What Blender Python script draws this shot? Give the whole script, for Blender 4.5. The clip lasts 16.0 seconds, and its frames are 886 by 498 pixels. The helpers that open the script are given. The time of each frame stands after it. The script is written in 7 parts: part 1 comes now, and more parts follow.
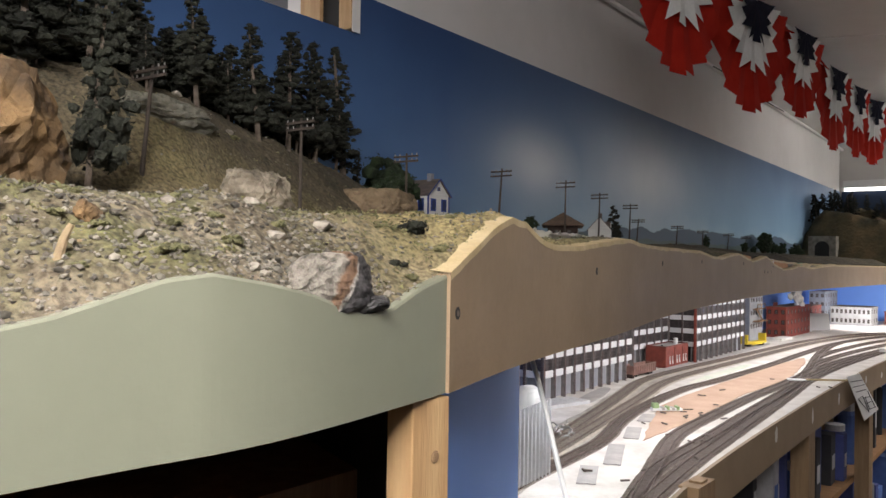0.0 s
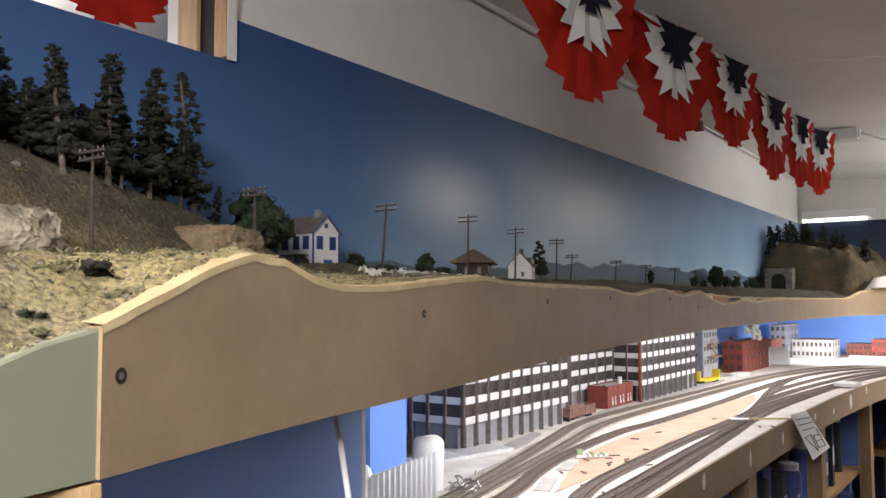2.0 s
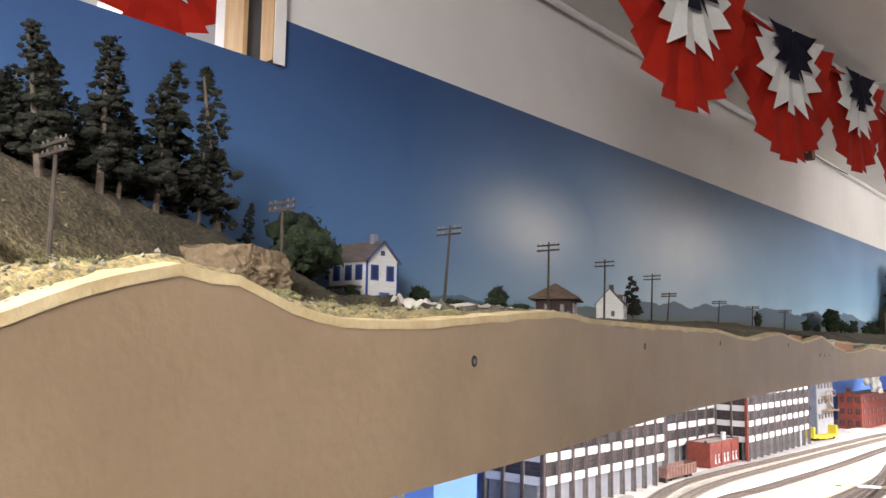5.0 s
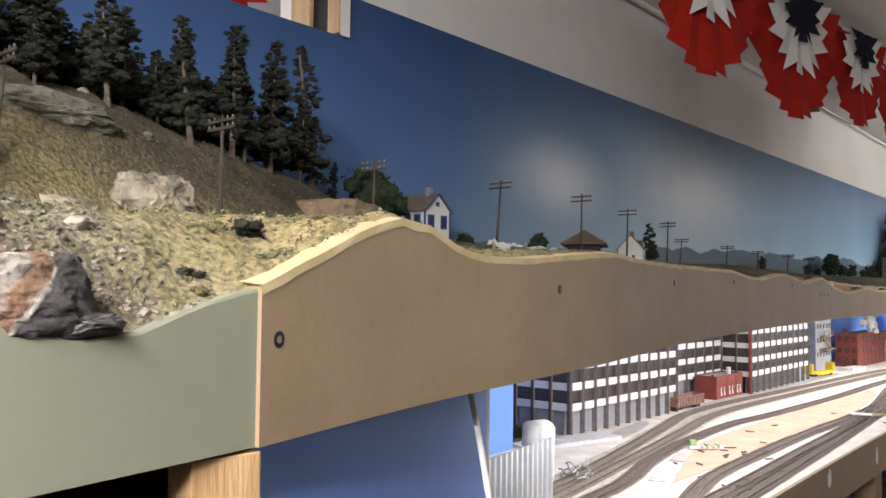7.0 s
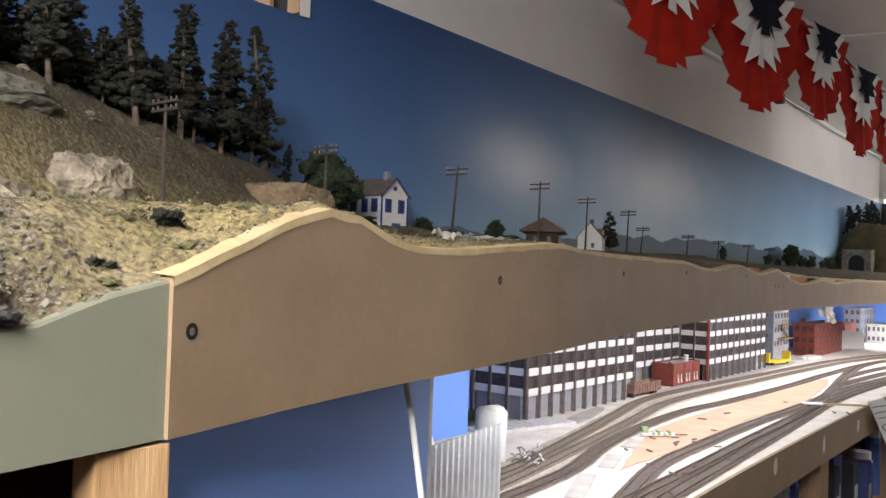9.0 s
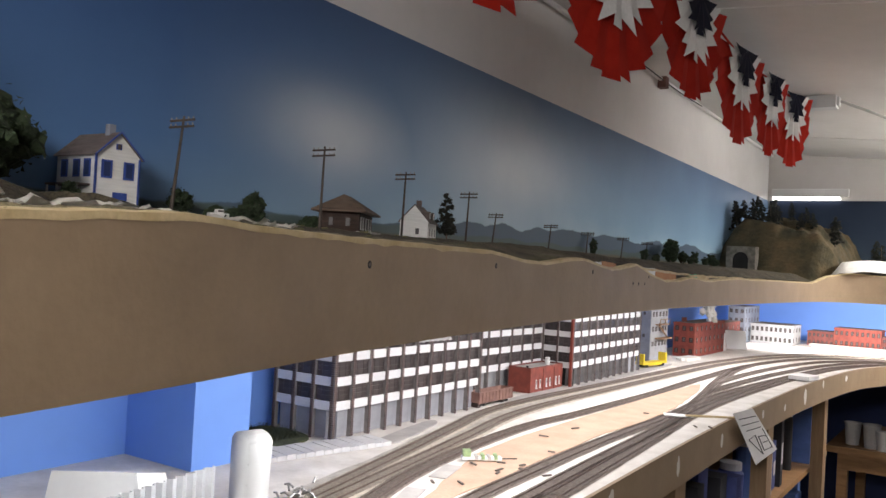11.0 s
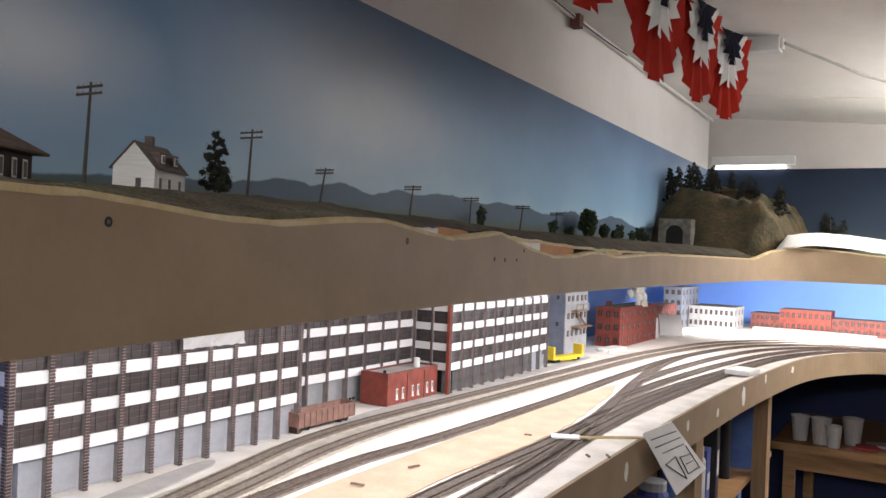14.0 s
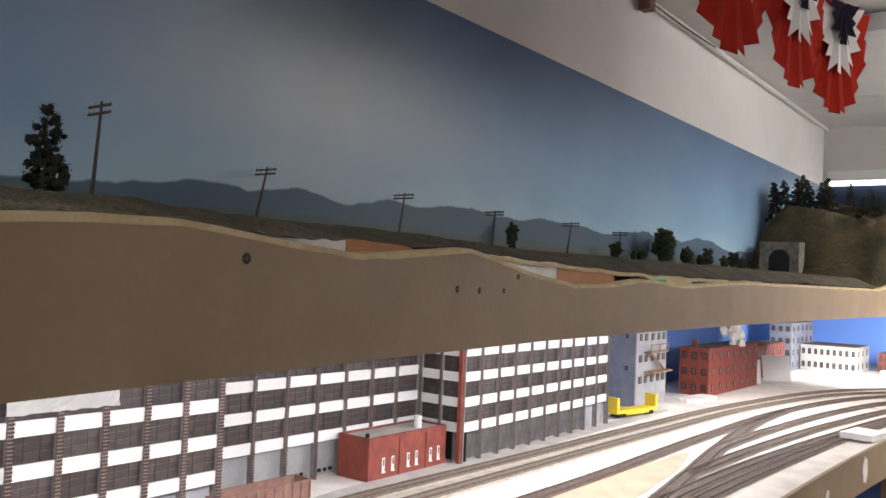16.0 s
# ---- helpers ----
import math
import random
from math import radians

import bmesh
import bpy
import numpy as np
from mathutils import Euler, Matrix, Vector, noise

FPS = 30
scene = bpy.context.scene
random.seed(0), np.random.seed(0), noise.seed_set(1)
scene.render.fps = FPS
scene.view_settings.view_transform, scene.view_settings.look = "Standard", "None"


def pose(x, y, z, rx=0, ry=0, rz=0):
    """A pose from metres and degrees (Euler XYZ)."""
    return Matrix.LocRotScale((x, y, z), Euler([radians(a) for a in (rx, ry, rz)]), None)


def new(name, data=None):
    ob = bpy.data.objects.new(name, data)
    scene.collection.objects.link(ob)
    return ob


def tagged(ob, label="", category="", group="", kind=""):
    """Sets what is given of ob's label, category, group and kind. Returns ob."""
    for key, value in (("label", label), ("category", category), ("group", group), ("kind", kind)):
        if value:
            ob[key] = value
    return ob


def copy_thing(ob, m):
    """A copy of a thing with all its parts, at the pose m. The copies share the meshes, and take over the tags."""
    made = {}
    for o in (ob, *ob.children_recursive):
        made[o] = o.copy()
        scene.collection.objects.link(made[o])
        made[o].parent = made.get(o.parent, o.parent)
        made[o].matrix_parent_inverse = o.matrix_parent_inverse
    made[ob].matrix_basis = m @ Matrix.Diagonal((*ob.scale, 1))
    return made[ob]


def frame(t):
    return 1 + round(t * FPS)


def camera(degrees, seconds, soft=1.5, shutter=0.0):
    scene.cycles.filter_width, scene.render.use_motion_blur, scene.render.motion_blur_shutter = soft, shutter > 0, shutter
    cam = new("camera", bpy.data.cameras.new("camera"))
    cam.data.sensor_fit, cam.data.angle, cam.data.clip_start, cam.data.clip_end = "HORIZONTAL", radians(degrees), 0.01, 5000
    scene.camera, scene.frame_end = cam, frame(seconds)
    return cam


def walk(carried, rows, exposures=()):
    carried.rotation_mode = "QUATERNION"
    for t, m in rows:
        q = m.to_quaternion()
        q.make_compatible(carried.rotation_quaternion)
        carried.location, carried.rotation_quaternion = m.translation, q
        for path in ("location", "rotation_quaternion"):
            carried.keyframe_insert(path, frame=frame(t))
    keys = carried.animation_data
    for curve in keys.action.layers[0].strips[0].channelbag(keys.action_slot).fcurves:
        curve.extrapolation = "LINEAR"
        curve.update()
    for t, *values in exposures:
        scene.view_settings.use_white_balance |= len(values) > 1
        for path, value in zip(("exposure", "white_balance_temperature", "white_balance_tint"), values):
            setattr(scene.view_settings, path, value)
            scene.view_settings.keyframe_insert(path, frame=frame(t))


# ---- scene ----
cam = camera(55.9, 16.0)
METRES, EYE, TILT, LEAN, TURN = 2.0, 1.6, 0.0, 0.0, 36.6
ROWS = [
    (0.0, 0.0, 0.0, 0.0, -0.01, 0.75, -0.9),
    (0.5, -0.0003, 0.0024, 0.0045, -0.81, 1.89, -2.63),
    (1.0, 0.0083, 0.0029, 0.0102, -2.88, 4.33, -2.55),
    (1.5, 0.0369, 0.0166, 0.005, -3.38, 3.97, -0.88),
    (2.0, 0.0697, 0.0453, 0.0017, -1.25, 3.44, 0.22),
    (2.5, 0.0624, 0.0763, 0.0063, -2.86, 2.96, -1.24),
    (3.0, 0.0552, 0.0963, -0.0031, -4.89, 4.62, 2.12),
    (3.5, 0.0713, 0.1157, 0.0044, -3.54, 6.61, -0.87),
    (4.0, 0.0835, 0.1276, 0.0045, 0.35, 6.53, -0.03),
    (4.5, 0.083, 0.1326, 0.0043, 1.56, 6.9, -0.54),
    (5.0, 0.0801, 0.1368, 0.0022, 4.71, 6.14, -0.84),
    (7.5, 0.0505, 0.0495, -0.0033, 4.47, 2.08, -1.03),
    (8.0, 0.0545, 0.0517, -0.0019, 4.3, 1.75, -1.42),
    (8.5, 0.0591, 0.0563, -0.0009, 3.7, 0.93, -0.44),
    (9.0, 0.0633, 0.0604, 0.0002, 2.84, 1.26, -1.88),
    (9.5, 0.0865, 0.0842, 0.0011, 0.1, 1.67, -0.5),
    (10.0, 0.118, 0.1224, 0.0019, -0.86, 1.51, -1.25),
    (12.5, 0.1948, 0.2983, 0.0039, -5.65, 0.82, -3.88),
    (13.0, 0.2448, 0.3105, 0.0044, -6.17, 1.67, -2.23),
    (13.5, 0.2818, 0.3447, -0.0077, -5.88, 0.58, -0.31),
    (14.0, 0.2844, 0.4274, -0.0017, -5.96, -0.09, -2.29),
    (14.5, 0.297, 0.4788, 0.0038, -8.49, 0.29, -1.59),
    (15.0, 0.3416, 0.5482, 0.001, -7.05, 0.32, 0.04),
    (15.5, 0.3901, 0.5969, 0.0022, -0.29, 0.5, -1.59),
    (16.0, 0.3793, 0.604, -0.001, 1.47, 1.64, -2.35),
]
EXPOSURE = [(0.0, -0.28), (1.0, -0.08), (2.0, 0.15), (3.0, 0.45), (5.2, 0.88), (7.3, 0.25), (9.0, 0.15), (10.2, 0.15), (12.5, 0.24), (16.0, 0.32)]
walk(cam, [(t, pose(0, 0, EYE, TILT, LEAN, TURN) @ pose(METRES * x, METRES * y, METRES * z, 90 + pitch, roll, yaw)) for t, x, y, z, yaw, pitch, roll in ROWS], EXPOSURE)

# ---- world and lamps ----
world = bpy.data.worlds.new("room_dark")
world.use_nodes = True
world.node_tree.nodes["Background"].inputs[0].default_value = (0.02, 0.022, 0.025, 1)
world.node_tree.nodes["Background"].inputs[1].default_value = 0.3
scene.world = world
scene.view_settings.exposure = 0.0


def area_lamp(name, at, sx, sy, power, colour, rot=(0, 0, 0)):
    data = bpy.data.lights.new(name, "AREA")
    data.shape, data.size, data.size_y, data.energy, data.color = "RECTANGLE", sx, sy, power, colour
    ob = new(name, data)
    ob.matrix_world = pose(*at, *rot)
    return ob


CEIL = 2.262
# strip lamps behind the front board of the upper deck, turned to the yard and its back wall
for sx_, sy_, rz_, ln_ in ((-0.50, 1.35, 9, 0.5), (-0.56, 1.85, 6, 0.5), (-0.60, 2.45, 2, 0.7), (-0.615, 3.25, 0, 0.8)):
    area_lamp("strip_lamp", (sx_, sy_, 1.518), 0.05, ln_, 3.3 * ln_, (0.97, 0.97, 1.0), (0, 38, rz_))
for sx_, ln_ in ((-0.70, 0.3), (-0.35, 0.4), (0.25, 0.7)):
    area_lamp("strip_lamp", (sx_, 4.34, 1.518), ln_, 0.05, (8.0 if sx_ < -0.5 else 16.0) * ln_, (0.97, 0.97, 1.0), (38, 0, 0))
area_lamp("strip_lamp", (-0.50, 0.98, 1.518), 0.05, 0.2, 0.8, (0.9, 0.95, 1.0), (0, 38, 12))
NEAR_LIGHT, FAR_LIGHT, NEXT_LIGHT = 78.0, 13.5, 10.0

# ---- materials ----
MATS = {}


def nodes_of(name):
    m = bpy.data.materials.new(name)
    m.use_nodes = True
    nt = m.node_tree
    return m, nt, nt.nodes["Principled BSDF"]


def mat(name, col, col2=None, scale=30.0, rough=0.7, bump=0.0, bscale=None, metal=0.0, fine=0.12, spec=0.4, stretch=(1, 1, 1), vary=0.0, island=False):
    """Two-scale noise between two colours, with relief."""
    if name in MATS:
        return MATS[name]
    m, nt, bsdf = nodes_of(name)
    n, l = nt.nodes, nt.links
    col2 = col2 or tuple(c * 0.8 for c in col)
    tc = n.new("ShaderNodeTexCoord")
    mp = n.new("ShaderNodeMapping")
    mp.inputs["Scale"].default_value = stretch
    l.new(tc.outputs["Object"], mp.inputs[0])
    a = n.new("ShaderNodeTexNoise")
    a.inputs["Scale"].default_value, a.inputs["Detail"].default_value = scale, 5
    l.new(mp.outputs[0], a.inputs[0])
    r = n.new("ShaderNodeValToRGB")
    r.color_ramp.elements[0].position, r.color_ramp.elements[1].position = 0.34, 0.66
    r.color_ramp.elements[0].color, r.color_ramp.elements[1].color = (*col2, 1), (*col, 1)
    l.new(a.outputs[0], r.inputs[0])
    b = n.new("ShaderNodeTexNoise")
    b.inputs["Scale"].default_value, b.inputs["Detail"].default_value = scale * 9, 3
    l.new(mp.outputs[0], b.inputs[0])
    mr = n.new("ShaderNodeMapRange")
    mr.inputs[3].default_value, mr.inputs[4].default_value = 1 - fine, 1 + fine
    l.new(b.outputs[0], mr.inputs[0])
    mx = n.new("ShaderNodeMix")
    mx.data_type, mx.blend_type = "RGBA", "MULTIPLY"
    mx.inputs[0].default_value = 1
    l.new(r.outputs[0], mx.inputs[6])
    l.new(mr.outputs[0], mx.inputs[7])
    last = mx.outputs[2]
    if vary:
        oi = n.new("ShaderNodeObjectInfo")
        mv = n.new("ShaderNodeMapRange")
        mv.inputs[3].default_value, mv.inputs[4].default_value = 1 - vary, 1 + vary
        if island:
            gi = n.new("ShaderNodeNewGeometry")
            l.new(gi.outputs["Random Per Island"], mv.inputs[0])
        else:
            l.new(oi.outputs["Random"], mv.inputs[0])
        mm = n.new("ShaderNodeMix")
        mm.data_type, mm.blend_type = "RGBA", "MULTIPLY"
        mm.inputs[0].default_value = 1
        l.new(last, mm.inputs[6])
        l.new(mv.outputs[0], mm.inputs[7])
        last = mm.outputs[2]
    l.new(last, bsdf.inputs["Base Color"])
    bsdf.inputs["Roughness"].default_value, bsdf.inputs["Metallic"].default_value = rough, metal
    bsdf.inputs["Specular IOR Level"].default_value = spec
    if bump:
        c = n.new("ShaderNodeTexNoise")
        c.inputs["Scale"].default_value, c.inputs["Detail"].default_value = bscale or scale * 4, 4
        l.new(mp.outputs[0], c.inputs[0])
        bp = n.new("ShaderNodeBump")
        bp.inputs["Strength"].default_value, bp.inputs["Distance"].default_value = min(1, bump), 0.004
        l.new(c.outputs[0], bp.inputs["Height"])
        l.new(bp.outputs[0], bsdf.inputs["Normal"])
    MATS[name] = m
    return m


def glow(name, col, strength):
    if name not in MATS:
        m, nt, bsdf = nodes_of(name)
        bsdf.inputs["Base Color"].default_value = (0.9, 0.9, 0.9, 1)
        bsdf.inputs["Emission Color"].default_value, bsdf.inputs["Emission Strength"].default_value = (*col, 1), strength
        MATS[name] = m
    return MATS[name]


M_MDF = mat("raw_fibreboard", (0.325, 0.234, 0.148), (0.28, 0.20, 0.125), 14, 0.62, 0.12, 160, fine=0.07, spec=0.3)
M_LOW_BOUNCE = mat("low_bounce_paint", (0.30, 0.27, 0.25), (0.24, 0.215, 0.20), 3, 0.7, 0.08, 40, fine=0.05)
M_GREEN = mat("sage_green_paint", (0.245, 0.252, 0.188), (0.23, 0.236, 0.175), 9, 0.5, 0.08, 90, fine=0.03)
M_CREAM = mat("cream_edge", (0.62, 0.50, 0.30), (0.5, 0.38, 0.2), 40, 0.8, 0.3, fine=0.15)
M_WHITE = mat("white_wall_paint", (0.82, 0.80, 0.79), (0.75, 0.73, 0.72), 3, 0.6, 0.08, 40, fine=0.03)
M_CEIL = mat("ceiling_paint", (0.82, 0.79, 0.76), (0.74, 0.71, 0.68), 2.5, 0.75, 0.1, 30, fine=0.04)
M_PINE = mat("pine_wood", (0.56, 0.37, 0.19), (0.43, 0.26, 0.12), 12, 0.6, 0.2, 60, fine=0.12, stretch=(6, 6, 0.6))
M_PINED = mat("dark_pine", (0.30, 0.19, 0.10), (0.19, 0.11, 0.06), 14, 0.7, 0.2, 60, stretch=(6, 6, 0.6))
# darker tan tone of the pine, for bench legs and blocks
M_LEG = mat("dark_tan_pine", (0.33, 0.22, 0.125), (0.25, 0.16, 0.085), 12, 0.7, 0.2, 60, fine=0.12, stretch=(6, 6, 0.6))
M_BLUE = mat("lower_sky_paint", (0.18, 0.355, 0.84), (0.165, 0.325, 0.79), 3, 0.6, 0.03, fine=0.03)
M_NAVY = mat("navy_paint", (0.016, 0.032, 0.12), (0.012, 0.024, 0.09), 4, 0.6, 0.05)
M_PLASTER = mat("white_plaster", (0.84, 0.82, 0.78), (0.70, 0.67, 0.61), 22, 0.85, 0.4, 90)
M_YARD = mat("plastered_yard", (0.76, 0.72, 0.68), (0.59, 0.545, 0.50), 16, 0.85, 0.3, 120, fine=0.1)
M_CORK = mat("peach_cork", (0.52, 0.355, 0.26), (0.455, 0.30, 0.215), 20, 0.9, 0.3, 200)
M_SAND = mat("light_ballast", (0.56, 0.49, 0.41), (0.42, 0.36, 0.30), 60, 0.9, 0.6, 500, fine=0.3)
M_BALLAST = mat("dark_ballast", (0.30, 0.25, 0.215), (0.18, 0.15, 0.13), 60, 0.9, 0.6, 500, fine=0.35)
M_TIE = mat("weathered_ties", (0.185, 0.15, 0.13), (0.115, 0.092, 0.08), 150, 0.85, 0.3)
M_TIEL = mat("grey_ties", (0.30, 0.26, 0.22), (0.2, 0.17, 0.145), 150, 0.85, 0.3)
M_RAIL = mat("rusty_rail", (0.20, 0.15, 0.125), (0.13, 0.09, 0.075), 80, 0.5, metal=0.5)
M_BARK = mat("bark", (0.16, 0.125, 0.10), (0.09, 0.07, 0.055), 90, 0.9, 0.6, 300)
M_POLE = mat("creosote_pole", (0.075, 0.058, 0.046), (0.045, 0.035, 0.03), 60, 0.8, 0.3)
M_CONIFER = mat("dark_conifer", (0.026, 0.0275, 0.018), (0.013, 0.014, 0.010), 60, 0.9, 0.8, 400, fine=0.4, vary=0.25)
M_LEAF = mat("oak_green", (0.035, 0.055, 0.022), (0.018, 0.028, 0.013), 80, 0.9, 0.8, 400, fine=0.4, vary=0.2)
M_SCRUB = mat("olive_scrub", (0.22, 0.205, 0.095), (0.12, 0.115, 0.055), 80, 0.9, 0.8, 500, fine=0.3, vary=0.45, island=True)
M_GRAVEL = mat("grey_tan_gravel", (0.21, 0.19, 0.158), (0.13, 0.115, 0.092), 55, 0.9, 0.9, 160, fine=0.25, vary=0.6, island=True)
M_DRYWOOD = mat("weathered_wood", (0.36, 0.27, 0.16), (0.24, 0.17, 0.10), 60, 0.8, 0.4)
M_STONE = mat("pale_stone", (0.38, 0.34, 0.285), (0.20, 0.175, 0.145), 55, 0.85, 0.9, 160, fine=0.25, vary=0.25)
M_OCHRE = mat("ochre_rock", (0.20, 0.122, 0.055), (0.07, 0.046, 0.027), 45, 0.85, 0.9, 130, fine=0.25)
M_CLIFF = mat("pale_cliff", (0.35, 0.30, 0.23), (0.12, 0.10, 0.075), 60, 0.85, 0.9, 130, fine=0.25)
M_SLATE = mat("dark_slate", (0.10, 0.095, 0.095), (0.045, 0.043, 0.045), 60, 0.6, 0.9, 130, fine=0.3)
M_RUST = mat("rust_stain", (0.36, 0.22, 0.13), (0.22, 0.14, 0.09), 60, 0.8, 0.8, 130)
M_SIDING = mat("white_clapboard", (0.78, 0.77, 0.74), (0.68, 0.67, 0.64), 30, 0.7, 0.25, 200, stretch=(1, 1, 12))
M_BLUETRIM = mat("blue_trim", (0.035, 0.075, 0.30), (0.028, 0.055, 0.22), 40, 0.6)
M_ROOF = mat("grey_shingles", (0.16, 0.125, 0.11), (0.10, 0.08, 0.07), 60, 0.85, 0.4, 300, stretch=(1, 1, 4))
M_BROWNROOF = mat("brown_shingles", (0.17, 0.12, 0.085), (0.11, 0.075, 0.055), 60, 0.85, 0.4, 300, stretch=(1, 1, 4))
M_DARKWOOD = mat("brown_boards", (0.05, 0.028, 0.020), (0.03, 0.018, 0.014), 50, 0.8, 0.3, stretch=(1, 1, 6))
M_RED = mat("red_brick", (0.27, 0.062, 0.043), (0.19, 0.046, 0.034), 60, 0.8, 0.25, 400, fine=0.12)
M_RED2 = mat("weathered_red_brick", (0.24, 0.072, 0.056), (0.14, 0.045, 0.038), 60, 0.8, 0.3, 400, fine=0.2)
M_COL = mat("brick_column", (0.125, 0.085, 0.082), (0.07, 0.05, 0.05), 40, 0.8, 0.5, 120, fine=0.3, stretch=(1, 1, 6))
M_SPAN = mat("white_spandrel", (0.80, 0.79, 0.79), (0.72, 0.71, 0.72), 30, 0.6, fine=0.05, vary=0.05)
M_PANE = mat("dark_window", (0.088, 0.07, 0.068), (0.05, 0.041, 0.042), 60, 0.3, fine=0.2, spec=0.5, vary=0.25, stretch=(1, 1, 2))
M_GREYW = mat("grey_wall", (0.42, 0.42, 0.45), (0.34, 0.34, 0.37), 30, 0.75, 0.1)
M_GREYB = mat("grey_building", (0.24, 0.25, 0.29), (0.18, 0.19, 0.225), 30, 0.75, 0.15)
M_GREYL = mat("light_grey_building", (0.37, 0.37, 0.375), (0.29, 0.29, 0.30), 30, 0.75, 0.15)
M_CONC = mat("grey_concrete", (0.46, 0.43, 0.41), (0.37, 0.345, 0.33), 35, 0.85, 0.2)
M_YELLOW = mat("yellow_paint", (0.78, 0.58, 0.035), (0.66, 0.47, 0.03), 40, 0.5)
M_GOND = mat("red_brown_paint", (0.30, 0.165, 0.13), (0.20, 0.105, 0.085), 60, 0.7, 0.2)
M_PAPER = mat("white_paper", (0.80, 0.79, 0.78), (0.74, 0.73, 0.73), 20, 0.7, fine=0.03)
M_INK = mat("pencil_ink", (0.05, 0.05, 0.06))
M_FRED = mat("red_tissue", (0.40, 0.022, 0.012), (0.32, 0.016, 0.009), 20, 0.95, 0.1, fine=0.06, spec=0.08)
M_FWHITE = mat("white_tissue", (0.78, 0.77, 0.76), (0.70, 0.69, 0.68), 20, 0.95, spec=0.1)
M_FBLACK = mat("navy_tissue", (0.016, 0.016, 0.028), (0.011, 0.011, 0.02), 20, 0.95, spec=0.08)
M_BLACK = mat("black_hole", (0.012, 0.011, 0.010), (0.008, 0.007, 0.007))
M_STEEL = mat("dull_steel", (0.35, 0.34, 0.33), (0.25, 0.24, 0.23), 90, 0.4, metal=0.8)
M_PLASTIC = mat("white_plastic", (0.72, 0.72, 0.71), (0.66, 0.66, 0.65), 12, 0.45, fine=0.03)
M_CORR = mat("white_corrugated", (0.68, 0.67, 0.67), (0.58, 0.57, 0.58), 20, 0.6)
M_TABLE = mat("table_wood", (0.36, 0.20, 0.09), (0.26, 0.14, 0.06), 10, 0.55, 0.1, stretch=(1, 6, 6))
M_FLOOR = mat("floor_vinyl", (0.16, 0.14, 0.125), (0.12, 0.105, 0.095), 5, 0.5)
M_GRASSD = mat("grass_mat", (0.11, 0.12, 0.06), (0.055, 0.06, 0.035), 60, 0.95, 0.9, 400, fine=0.4)
M_LIME = mat("lime_plastic", (0.38, 0.52, 0.25), (0.22, 0.30, 0.16), 120, 0.6)


